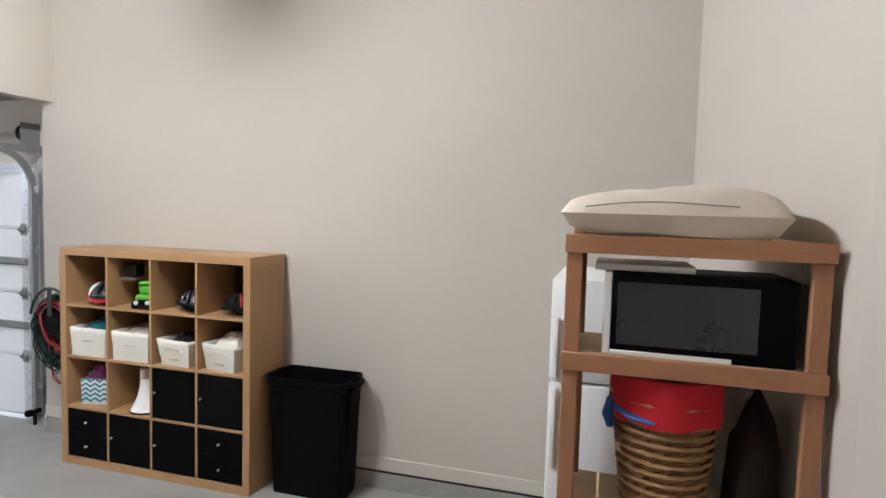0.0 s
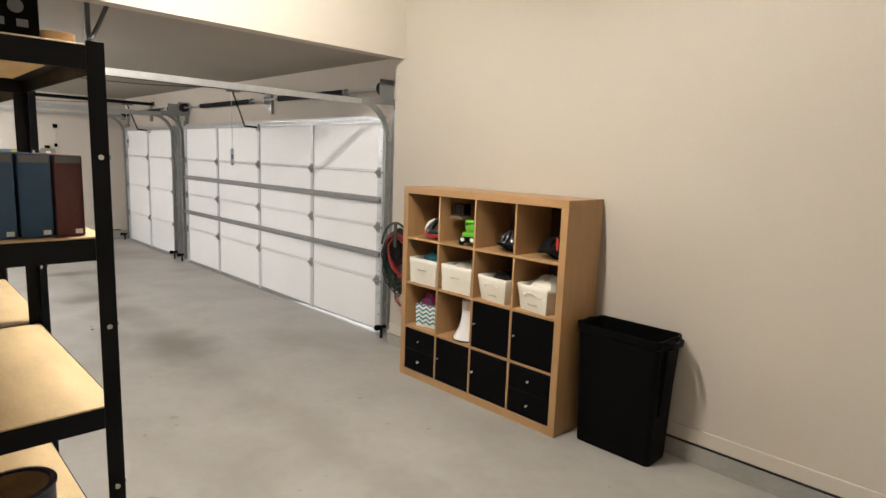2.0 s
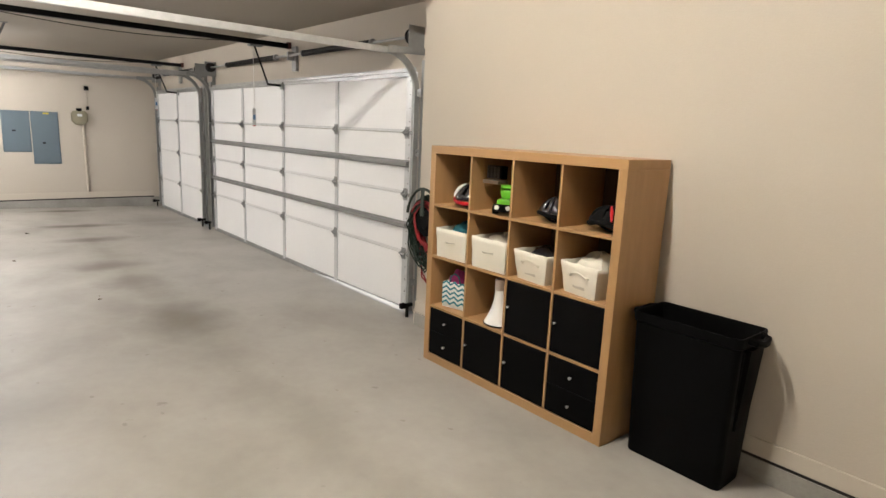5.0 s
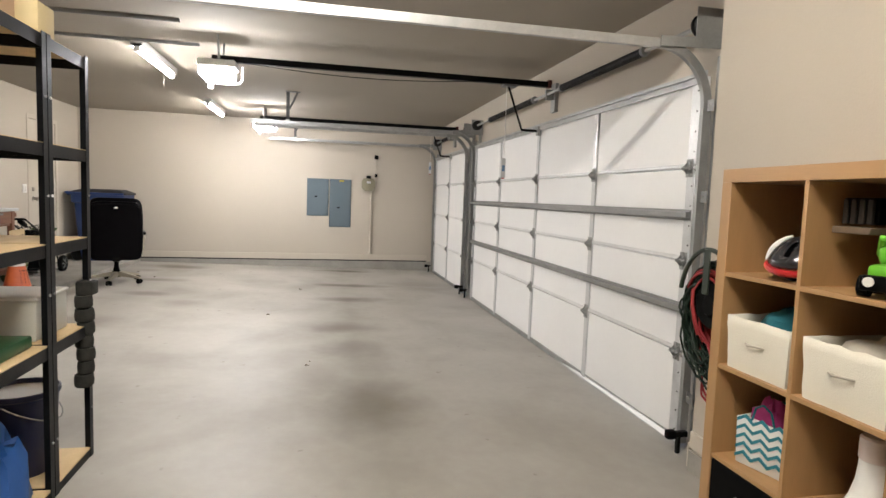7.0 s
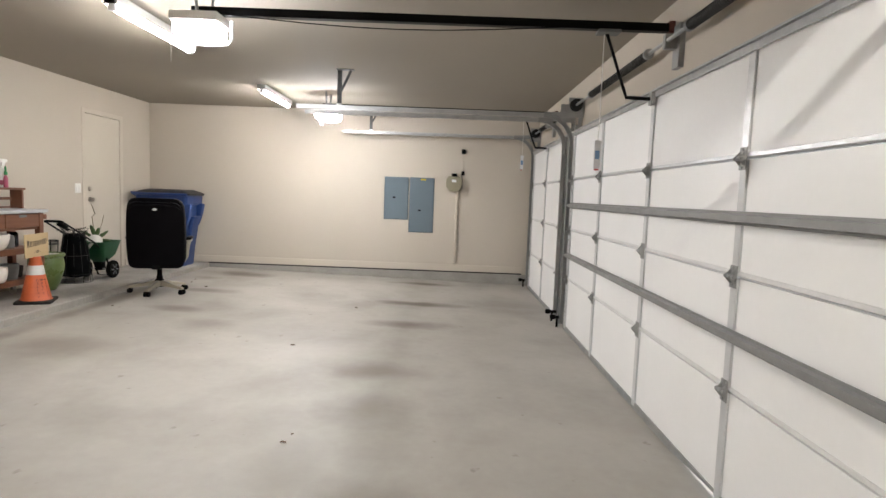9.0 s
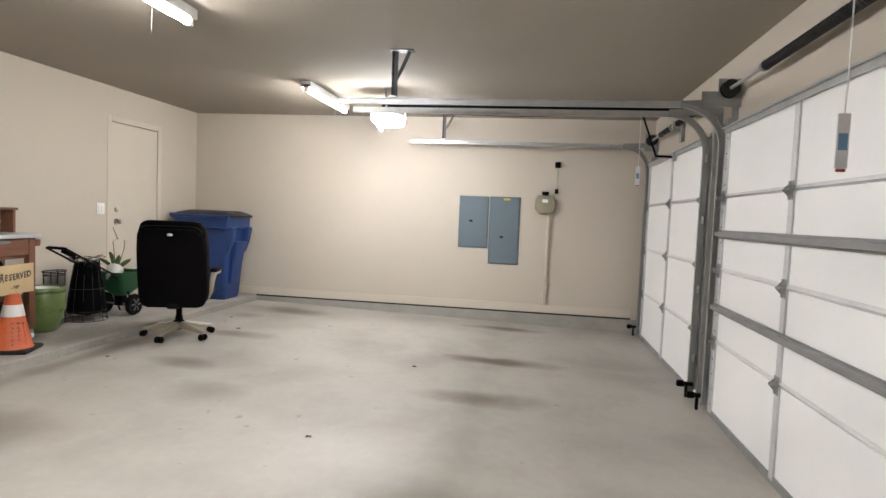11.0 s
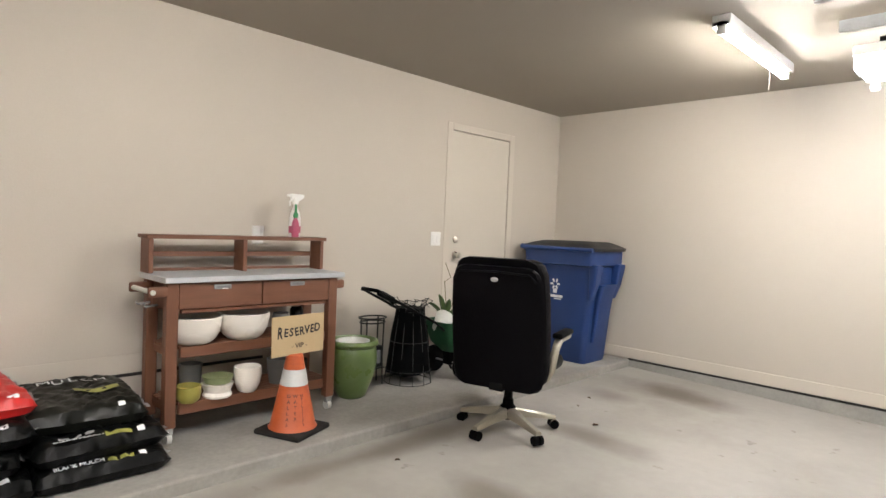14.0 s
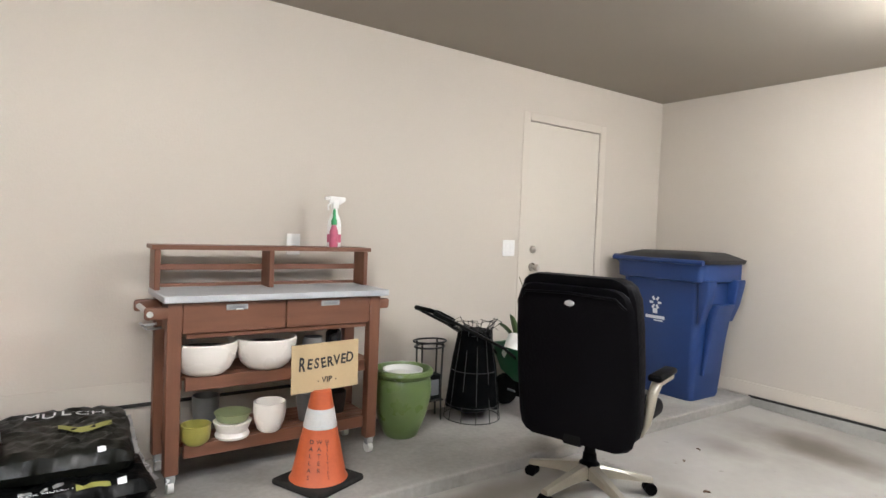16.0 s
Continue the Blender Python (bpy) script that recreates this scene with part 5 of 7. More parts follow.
# goods on the far racks
carton("cardboard_box", -3.30, -2.85, 0.24, 0.60, LEVELS[4] + 0.005, 0.26, BOX_TAN, "plain brown cardboard box on the top rack shelf")
carton("cardboard_box", -3.62, -3.475, 0.30, 0.60, LEVELS[4] + 0.005, 0.13, BOX_PALE, "pale yellow cardboard box on the top rack shelf")
o = thing("bucket", pose(-3.66, 0.42, LEVELS[0] + 0.005), "navy blue plastic bucket with a wire handle", "bucket")
bm = B()
lathe(bm, [(0, 0), (0.118, 0), (0.122, 0.005), (0.146, 0.34), (0.153, 0.345), (0.153, 0.365), (0.146, 0.367), (0.140, 0.36), (0.116, 0.012), (0, 0.010)], seg=36)
part("body", bm, NAVY, o)
part("liner", lathe(B(), [(0.1395, 0.345), (0.10, 0.340), (0, 0.335)], seg=30), WHITE_PLASTIC, o, "white inside")
part("wire_handle", tube(B(), [(0.155 * math.cos(t), 0.155 * math.sin(t), 0.33 - 0.10 * math.sin(t)) for t in [radians(q) for q in range(0, 181, 12)]], 0.003, 6), CHROME, o)
tagged(part("plastic_sack", heap(B(), -3.30, 0.49, LEVELS[0] + 0.004, 0.14, 0.11, 0.30, 4.0, 20), BLUE_CLOTH), "bright blue crumpled plastic sack on a rack shelf", "sack")
o, hx, hy = carton("plastic_tub", -3.80, -3.50, 0.16, 0.56, LEVELS[1] + 0.005, 0.17, CLEAR_BIN, "milky white plastic tub on a rack shelf", "tub", bevel=0.012)
part("rim", box(B(), -hx - 0.006, hx + 0.006, -hy - 0.006, hy + 0.006, 0.170, 0.184, 0.004), WHITE_PLASTIC, o)
carton("storage_case", -3.42, -3.08, 0.26, 0.58, LEVELS[1] + 0.005, 0.05, SPREADER, "flat green tool case on a rack shelf", "case", bevel=0.01)
o = thing("wood_offcut", pose(-3.20, 0.45, LEVELS[1] + 0.056), "dark brown wood offcut on a rack shelf", "wood")
part("block", box(B(), -0.16, 0.06, -0.08, 0.04, 0, 0.045, 0.006, 2), DARK_BROWN, o)
# straps wound round a rack post
o = thing("strap_wrap", pose(-3.845, 0.615, 0.0), "dark woven straps wound round a rack post", "strap")
rng = random.Random(2)
for k in range(7):
    z = 0.40 + k * 0.062
    r = 0.034 + 0.007 * rng.random()
    bm = B()
    lathe(bm, [(r - 0.004, 0.0), (r + 0.004, 0.008), (r + 0.006, 0.033), (r + 0.002, 0.058), (r - 0.004, 0.062)], (0.006 * rng.uniform(-1, 1), 0.006 * rng.uniform(-1, 1), z), 14, (1.0, 0.9))
    part("strap_turn", bm, STRAP, o)
part("strap_turn", box(B(), -0.045, 0.03, -0.03, 0.045, 0.835, 0.90, 0.008, 2), STRAP, o)

# ---- wooden unit, pillow, oven, basket and fridge in the corner ----
UY = 2.30
o = thing("wooden_shelf_unit", pose(0.599, UY, 0), "open shelf unit of pine posts and boards", "shelf unit")
UW, UD = 0.860, 0.42
for x in (0, UW - 0.058):
    for y in (0.0, UD - 0.04):
        part("post", box(B(), x, x + 0.058, y, y + 0.038, ground_z(UY) - 0.001, 1.72 if y < 0.1 else 1.77, 0.003), PINE_UP, o)
for z in (0.10, 0.62, 1.238, 1.672):
    part("rail", box(B(), -0.004, UW + 0.004, -0.020, -0.001, z, z + 0.068, 0.003), PINE, o)
    part("rail", box(B(), -0.004, UW + 0.004, UD, UD + 0.018, z, z + 0.05, 0.003), PINE, o)
    for x in (0.001, UW - 0.02):
        part("rail", box(B(), x, x + 0.019, 0.039, UD - 0.041, z, z + 0.05, 0.003), PINE, o)
    part("shelf_board", box(B(), 0.02, UW - 0.02, 0.0, UD, z + 0.050, z + 0.062, 0.002), OSB, o)
for z in (0.19, 0.33, 0.47, 0.71, 0.85, 0.99, 1.13, 1.32, 1.45, 1.57):
    part("side_slat", box(B(), 0.004, 0.018, 0.039, UD - 0.041, z, z + 0.115 if z < 1.5 else z + 0.09, 0.002), OSB, o, "pale side slat")
o = thing("floor_pillow", pose(0.945, UY + 0.20, 1.735, 0, 0, 4), "plump oat linen pillow on top of the shelf unit", "pillow")
bm = B()
rows = []
NX, NY = 22, 16
for side in (1, -1):
    g = []
    for i in range(NX + 1):
        row = []
        for j in range(NY + 1):
            u, v = i / NX * 2 - 1, j / NY * 2 - 1
            p = max(0.0, (1 - u ** 4) * (1 - v ** 4)) ** 0.45
            h = 0.095 * p * (1 + 0.18 * noise.noise(Vector((u * 2.2, v * 2.2, 3 * side)))) * (1.05 + 0.25 * u)
            row.append(bm.verts.new((0.39 * u * (1 - 0.03 * v * v), 0.25 * v * (1 - 0.05 * u * u), 0.082 + side * (h if side > 0 else min(h, 0.08)))))
        g.append(row)
    for i in range(NX):
        for j in range(NY):
            q = (g[i][j], g[i + 1][j], g[i + 1][j + 1], g[i][j + 1])
            bm.faces.new(q if side > 0 else q[::-1])
bmesh.ops.remove_doubles(bm, verts=bm.verts, dist=0.0006)
part("cushion", bm, PILLOW, o)
part("seam", tube(B(), [(-0.30 + 0.5 * u, -0.244 + 0.004 * math.sin(9 * u), 0.105 + 0.02 * u + 0.012 * math.sin(4 * u)) for u in [i / 14 for i in range(15)]], 0.0025, 5), SEAM, o)
o, hx, hy = carton("microwave_oven", 0.765, 1.375, UY + 0.03, UY + 0.38, 1.302, 0.300, BLACK_PANEL, "black fronted microwave oven with white case on the unit", "microwave", bevel=0.006)
part("side_case", box(B(), -hx - 0.028, -hx, -hy, hy, 0, 0.305, 0.004), WHITE_PLASTIC, o, "white case")
part("door_glass", box(B(), -hx + 0.02, hx - 0.12, -hy - 0.004, -hy + 0.002, 0.04, 0.27, 0.002), DARK_GLOSS, o)
part("bottom_trim", box(B(), -hx, hx - 0.2, -hy - 0.003, -hy + 0.003, 0.0, 0.018, 0.002), WHITE_PLASTIC, o)
carton("white_tray", 0.70, 1.05, UY + 0.06, UY + 0.36, 1.608, 0.025, WHITE_PLASTIC, "flat white tray on the microwave oven", "tray")
o = thing("wicker_basket", pose(0.985, UY + 0.22, 0.684), "tapered wicker basket with a red cotton liner", "basket")
bm = B()
NR, NS = 22, 40
rows = []
for j in range(NR + 1):
    z = 0.50 * j / NR
    r = 0.105 + 0.040 * j / NR
    rows.append([bm.verts.new(((r + 0.006 * math.sin(i * math.pi + j * math.pi)) * math.cos(i / NS * math.tau), (r + 0.006 * math.cos(i * math.pi + j * math.pi)) * math.sin(i / NS * math.tau), z)) for i in range(NS)])
for a, b in zip(rows, rows[1:]):
    for i in range(NS):
        bm.faces.new((a[i], a[(i + 1) % NS], b[(i + 1) % NS], b[i]))
bm.faces.new(rows[0][::-1])
part("woven_body", bm, WICKER, o, "", False)
for j in range(12):
    part("weave_band", tube(B(), [((0.111 + 0.040 * j / 12 + 0.004 * (k % 2)) * math.cos(k / 36 * math.tau), (0.111 + 0.040 * j / 12 + 0.004 * (k % 2)) * math.sin(k / 36 * math.tau), 0.02 + 0.038 * j) for k in range(36)], 0.009, 6, True), WICKER, o)
bm = B()
rows = []
for z, r in ((0.36, 0.158), (0.40, 0.160), (0.50, 0.158), (0.53, 0.156), (0.535, 0.148), (0.50, 0.140), (0.42, 0.132)):
    rows.append([bm.verts.new((r * (1 + 0.02 * math.sin(7 * i / 36 * math.tau)) * math.cos(i / 36 * math.tau), r * (1 + 0.02 * math.sin(7 * i / 36 * math.tau)) * math.sin(i / 36 * math.tau), z + (0.03 * noise.noise(Vector((math.cos(i / 36 * math.tau) * 2, math.sin(i / 36 * math.tau) * 2, 4))) if z < 0.41 else 0))) for i in range(36)])
for a, b in zip(rows, rows[1:]):
    for i in range(36):
        bm.faces.new((a[i], a[(i + 1) % 36], b[(i + 1) % 36], b[i]))
part("liner", bm, FABRIC_RED, o, "red cotton liner")
part("ribbon", tube(B(), [(-0.150, -0.05, 0.42), (-0.160, -0.045, 0.35), (-0.155, -0.04, 0.30)], [0.016, 0.020, 0.010], 8), BLUE_CLOTH, o, "blue ribbon")
part("ribbon", tube(B(), [(-0.14, -0.085, 0.40), (-0.10, -0.128, 0.385), (-0.04, -0.158, 0.38)], [0.010, 0.012, 0.006], 8), BLUE_CLOTH, o, "blue ribbon")
part("contents", heap(B(), 0, 0, 0.42, 0.12, 0.12, 0.08, 6.0), DARK_BROWN, o)
o.scale = (1.32, 1.32, 1.0)
tagged(part("cloth_bag", heap(B(), 1.31, UY + 0.24, 0.683, 0.105, 0.15, 0.44, 12.0, 22), BAG_CLOTH), "slumped dark brown cloth bag beside the basket", "bag")
o = thing("refrigerator", pose(0.80, 3.17, ground_z(3.2), 0, 0, 0), "white refrigerator with top freezer behind the shelf unit", "refrigerator")
part("cabinet", box(B(), -0.30, 0.30, -0.27, 0.36, 0.03, 1.52, 0.012, 2), FRIDGE, o)
for a, b in ((0.06, 1.035), (1.045, 1.52)):
    p = part("door", box(B(), -0.30, 0.30, -0.345, -0.275, a, b, 0.014, 2), FRIDGE, o)
    part("handle", box(B(), -0.285, -0.26, -0.375, -0.345, (b - 0.40 if a < 1 else a + 0.02), (b - 0.02 if a < 1 else a + 0.30), 0.006, 2), FRIDGE, p)
part("hinge_cap", box(B(), 0.2, 0.28, -0.34, -0.24, 1.52, 1.54, 0.004), GREY_PLASTIC, o)
for x in (-0.25, 0.25):
    for y in (-0.24, 0.30):
        part("foot", tube(B(), [(x, y, 0.0), (x, y, 0.03)], 0.02, 10), RUBBER, o)

# ---- end wall: panels, meter box, conduit, sensors ----
def breaker_panel(y0, y1, z0, z1, latch_z, label):
    o = thing("breaker_panel", pose(WEST, (y0 + y1) / 2, z0), label, "electric panel", "breaker panels")
    h = (y1 - y0) / 2
    H = z1 - z0
    part("cover", box(B(), 0, 0.012, -h, h, 0, H, 0.003), GREY_PANEL, o)
    part("panel_door", box(B(), 0.012, 0.020, -h + 0.012, h - 0.012, 0.012, H - 0.012, 0.003), GREY_PANEL, o)
    part("latch", box(B(), 0.020, 0.028, -0.055, -0.010, latch_z - z0 - 0.012, latch_z - z0 + 0.012, 0.003), BLACK_PLASTIC, o)
    return o


breaker_panel(1.424, 1.803, 0.955, 1.618, 1.30, "shut blue-grey breaker panel on the end wall")
p2 = breaker_panel(1.818, 2.203, 0.762, 1.620, 1.11, "tall shut blue-grey breaker panel with a yellow sticker")
part("sticker", box(B(), 0.020, 0.021, -0.02, 0.06, 0.815, 0.840), surface("yellow_sticker", (0.62, 0.48, 0.03), 0.6), p2, "yellow warning sticker", False)
o = thing("meter_box", pose(WEST, 2.505, 1.54), "olive grey plastic utility box with a black cap", "meter box")
oct_ = [(-0.12, -0.05), (-0.06, -0.115), (0.06, -0.115), (0.12, -0.05), (0.12, 0.07), (0.085, 0.115), (-0.085, 0.115), (-0.12, 0.07)]
part("body", prism(B(), oct_, 0, 0, 0.085, 0.008), METER, o)
part("cap", tube(B(), [(0.045, 0.0, 0.11), (0.045, 0.0, 0.16)], 0.042, 16), BLACK_PLASTIC, o)
part("label_plate", box(B(), 0.085, 0.087, -0.035, 0.035, 0.025, 0.065), MARK, o, "pale label", False)
o = thing("conduit", pose(WEST, 2.56, 0.30), "cream painted conduit running down the end wall", "conduit")
part("pipe", tube(B(), [(0.022, 0.0, 0.0), (0.022, 0.0, 1.13)], 0.021, 12), TRIM, o)
for z in (0.25, 0.8):
    part("clip", box(B(), 0, 0.024, -0.03, 0.03, z, z + 0.02, 0.002), TRIM, o)
o = thing("wall_sensor", pose(WEST, 2.64, 2.04), "small black wall sensor with its cord", "sensor")
part("body", box(B(), 0, 0.045, -0.033, 0.033, -0.035, 0.035, 0.008, 2), BLACK_PLASTIC, o)
part("cord", tube(B(), [(0.012, 0.0, -0.035), (0.008, 0.006, -0.20), (0.010, 0.0, -0.30)], 0.004, 6), CANVAS_DIM, o)
part("plug", box(B(), 0, 0.035, -0.022, 0.022, -0.36, -0.30, 0.006, 2), BLACK_PLASTIC, o)

def wall_plate(x, z, kind, label):
    o = thing("wall_plate", pose(x, SOUTH, z), label, kind)
    part("plate", box(B(), -0.058 if kind == "switch" else -0.04, 0.058 if kind == "switch" else 0.04, 0, 0.007, -0.06, 0.06, 0.003, 2), WHITE_PLASTIC, o)
    if kind == "switch":
        for dx in (-0.023, 0.023):
            part("rocker", box(B(), dx - 0.016, dx + 0.016, 0.006, 0.011, -0.033, 0.033, 0.002), WHITE_PLASTIC, o)
    else:
        for dz in (-0.022, 0.022):
            part("socket", box(B(), -0.017, 0.017, 0.006, 0.010, dz - 0.014, dz + 0.014, 0.004, 2), WHITE_PLASTIC, o)


wall_plate(-9.794, 1.272, "switch", "white double rocker light switch plate")
wall_plate(-8.14, 1.272, "outlet", "white wall outlet plate above the bench")

# ---- potting bench ----
BX0, BX1, BY0, BY1 = -8.488, -7.372, -2.13, -1.733
o = thing("potting_bench", pose(BX0, BY0, STEP_Z), "red-brown wooden potting bench with zinc top and casters", "workbench")
W, D = BX1 - BX0, BY1 - BY0
zt = 1.054 - STEP_Z
LX = (0.036, W - 0.082)
for i, x in enumerate(LX):
    for y in (D - 0.085, 0.02):
        part("leg", box(B(), x, x + 0.062, y, y + 0.055, 0.085, zt - 0.03, 0.004), TEAK_UP, o)
        c = B()
        tube(c, [(x + 0.018, y + 0.03, 0.030), (x + 0.044, y + 0.03, 0.030)], 0.030, 16)
        ca = part("caster", c, CLEAR_BIN, o, "small swivel caster wheel")
        part("fork", box(B(), x + 0.010, x + 0.052, y + 0.015, y + 0.05, 0.045, 0.086, 0.004), CHROME, ca)
part("worktop", box(B(), 0, W, -0.0, D, zt - 0.032, zt, 0.004), ZINC, o, "pale zinc clad worktop")
part("apron", box(B(), 0.05, W - 0.05, 0.03, 0.05, zt - 0.19, zt - 0.033, 0.002), TEAK, o)
for x in (0.05, W - 0.07):
    part("side_apron", box(B(), x, x + 0.02, 0.05, D - 0.05, zt - 0.19, zt - 0.033, 0.002), TEAK, o)
for a, b in ((0.100, 0.555), (0.561, W - 0.084)):
    p = part("drawer", box(B(), a, b, D - 0.06, D - 0.034, zt - 0.175, zt - 0.036, 0.003), TEAK, o)
    m = (a + b) / 2
    part("pull", box(B(), m - 0.05, m + 0.05, D - 0.037, D - 0.030, zt - 0.075, zt - 0.048, 0.002), CHROME, p, "metal recessed pull")
    part("pull_recess", box(B(), m - 0.038, m + 0.038, D - 0.0305, D - 0.0290, zt - 0.068, zt - 0.056, 0.0), GREY_PLASTIC, p, "", False)
part("drawer_rail", box(B(), 0.107, W - 0.105, D - 0.075, D - 0.05, zt - 0.200, zt - 0.178, 0.002), TEAK, o)
for z in (0.648 - STEP_Z + 0.012, 0.342 - STEP_Z + 0.012):
    part("shelf_rail", box(B(), 0.107, W - 0.105, D - 0.08, D - 0.05, z - 0.045, z + 0.016, 0.003), TEAK, o)
    part("shelf_rail", box(B(), 0.107, W - 0.105, 0.03, 0.06, z - 0.045, z + 0.016, 0.003), TEAK, o)
    for k in range(5):
        y = 0.062 + k * (D - 0.145) / 5
        part("shelf_slat", box(B(), 0.06, W - 0.06, y, y + (D - 0.145) / 5 - 0.006, z - 0.002, z + 0.014, 0.002), TEAK, o)
    for x in (0.052, W - 0.10):
        part("side_rail", box(B(), x, x + 0.04, 0.07, D - 0.09, z - 0.045, z - 0.003, 0.003), TEAK, o)
# hutch
HZ = 1.267 - STEP_Z
for x in (0.0, W * 0.5 - 0.012, W - 0.028):
    part("hutch_post", box(B(), x, x + 0.026, 0.012, 0.14, zt, HZ - 0.022, 0.003), TEAK_UP, o)
part("hutch_shelf", box(B(), -0.012, W + 0.012, 0.0, 0.155, HZ - 0.022, HZ, 0.003), TEAK, o)
part("hutch_rail", box(B(), 0.02, W - 0.02, 0.012, 0.026, zt + 0.085, zt + 0.115, 0.002), TEAK, o)
part("hutch_back", box(B(), 0.02, W - 0.02, 0.0, 0.010, zt + 0.002, zt + 0.018, 0.001), TEAK, o)
# towel rails at both ends
for x, s in ((W, 1), (0.0, -1)):
    for y in (0.05, D - 0.06):
        a, b = sorted((x - s * 0.04, x + s * (0.07 if s > 0 else 0.02)))
        part("bar_arm", box(B(), a, b, y, y + 0.03, zt - 0.105, zt - 0.05, 0.012, 2), TEAK, o)
    if s > 0:
        part("towel_bar", tube(B(), [(x + 0.05, 0.04, zt - 0.078), (x + 0.05, D - 0.02, zt - 0.078)], 0.013, 12), CLEAR_BIN, o, "pale metal towel bar")
        for y in (0.12, 0.24):
            part("hook", tube(B(), [(x - 0.02, y, zt - 0.16), (x + 0.04, y, zt - 0.165), (x + 0.05, y, zt - 0.15)], 0.007, 8), CHROME, o)
S1, S2 = 0.648 + 0.026, 0.342 + 0.026


def pot(name, x, y, z, prof, material, label, category="pot", hollow_disc=0.0):
    o = thing(name, pose(x, y, z), label, category, "pots")
    part("vessel", lathe(B(), prof, seg=36), material, o)
    # dark disc below the rim paints in the bowl's shaded inside
    if hollow_disc:
        r, h = hollow_disc
        part("shaded_hollow", lathe(B(), [(r, h), (r * 0.5, h + 0.004), (0, h + 0.006)], seg=28), DARK_BROWN, o)
    return o


BOWL = [(0, 0.0), (0.068, 0.0), (0.090, 0.006), (0.116, 0.030), (0.136, 0.072), (0.146, 0.118), (0.148, 0.150), (0.142, 0.154), (0.136, 0.148), (0.126, 0.08), (0.09, 0.02), (0, 0.016)]
pot("planter_bowl", -7.575, -1.86, S1, BOWL, CERAMIC, "round white ceramic planter bowl on the bench shelf", hollow_disc=(0.124, 0.118))
pot("planter_bowl", -7.865, -1.86, S1, BOWL, CERAMIC, "round white ceramic planter bowl on the bench shelf", hollow_disc=(0.124, 0.118))
pot("glass_jar", -8.13, -1.90, S1, [(0, 0), (0.05, 0), (0.055, 0.01), (0.055, 0.10), (0.048, 0.115), (0.048, 0.125), (0, 0.127)], SLATE_POT, "dark glass jar on the bench shelf", "jar")
pot("glass_jar", -8.27, -1.95, S1, [(0, 0), (0.04, 0), (0.043, 0.01), (0.043, 0.13), (0.03, 0.15), (0, 0.152)], DARK_GLOSS, "dark bottle on the bench shelf", "jar")
pot("flower_pot", -7.53, -1.80, S2, [(0, 0), (0.042, 0), (0.060, 0.020), (0.066, 0.055), (0.064, 0.082), (0.067, 0.090), (0.061, 0.092), (0.055, 0.05), (0, 0.02)], YELLOW_POT, "yellow-green ceramic pot on the lower bench shelf")
pot("flower_pot", -7.70, -1.82, S2, [(0, 0), (0.075, 0), (0.080, 0.012), (0.070, 0.03), (0.078, 0.05), (0.088, 0.075), (0.084, 0.078), (0.0, 0.06)], CERAMIC, "white saucer stacked with bowls on the bench shelf")
pot("flower_pot", -7.70, -1.82, S2 + 0.079, [(0, 0), (0.07, 0), (0.080, 0.03), (0.084, 0.038), (0.078, 0.040), (0, 0.015)], SAGE_POT, "sage green bowl stacked on a white bowl")
pot("flower_pot", -7.875, -1.81, S2, [(0, 0), (0.042, 0), (0.056, 0.012), (0.072, 0.055), (0.079, 0.10), (0.077, 0.145), (0.072, 0.148), (0.068, 0.09), (0, 0.03)], CERAMIC, "white ceramic flower pot on the lower bench shelf")
pot("flower_pot", -7.62, -2.00, S2, [(0, 0), (0.05, 0), (0.062, 0.10), (0.064, 0.16), (0.058, 0.16), (0, 0.03)], SLATE_POT, "dark grey flower pot at the back of the bench shelf")
pot("flower_pot", -8.12, -1.88, S2, [(0, 0), (0.06, 0), (0.075, 0.10), (0.078, 0.15), (0.072, 0.15), (0, 0.03)], SLATE_POT, "dark grey flower pot on the lower bench shelf")
pot("flower_pot", -8.28, -1.95, S2, [(0, 0), (0.06, 0), (0.070, 0.08), (0.072, 0.11), (0.066, 0.11), (0, 0.03)], DARK_BROWN, "dark brown flower pot on the lower bench shelf")

# bottles on the hutch
o = thing("spray_bottle", pose(-8.310, -2.072, 1.267), "white spray bottle with a pink label", "spray bottle")
part("body", lathe(B(), [(0, 0), (0.036, 0), (0.040, 0.006), (0.040, 0.12), (0.034, 0.155), (0.016, 0.195), (0.014, 0.215), (0, 0.215)], seg=26, squash=(1, 0.75)), WHITE_PLASTIC, o)
part("label_band", lathe(B(), [(0.0405, 0.026), (0.0412, 0.028), (0.0412, 0.070), (0.0405, 0.072)], seg=26, squash=(1, 0.75)), PINK_LABEL, o, "pink printed label")
hd_ = B()
box(hd_, -0.018, 0.018, -0.016, 0.016, 0.215, 0.262, 0.006, 2)
prism(hd_, [(-0.022, 0.236), (-0.060, 0.262), (-0.060, 0.282), (0.034, 0.286), (0.036, 0.25)], 1, -0.012, 0.012, 0.003)
tube(hd_, [(0.058, 0, 0.272), (0.03, 0, 0.272)], 0.009, 8)
part("trigger_head", hd_, WHITE_PLASTIC, o)
part("trigger", tube(B(), [(0.026, 0, 0.25), (0.042, 0, 0.232), (0.040, 0, 0.205)], 0.005, 6), WHITE_PLASTIC, o)
o = thing("spray_bottle", pose(-8.283, -2.018, 1.267), "small pink bottle with a green nozzle", "spray bottle")
part("body", lathe(B(), [(0, 0), (0.022, 0), (0.025, 0.005), (0.025, 0.088), (0.016, 0.112), (0.012, 0.125), (0, 0.125)], seg=22, squash=(1, 0.7)), PINK_LABEL, o)
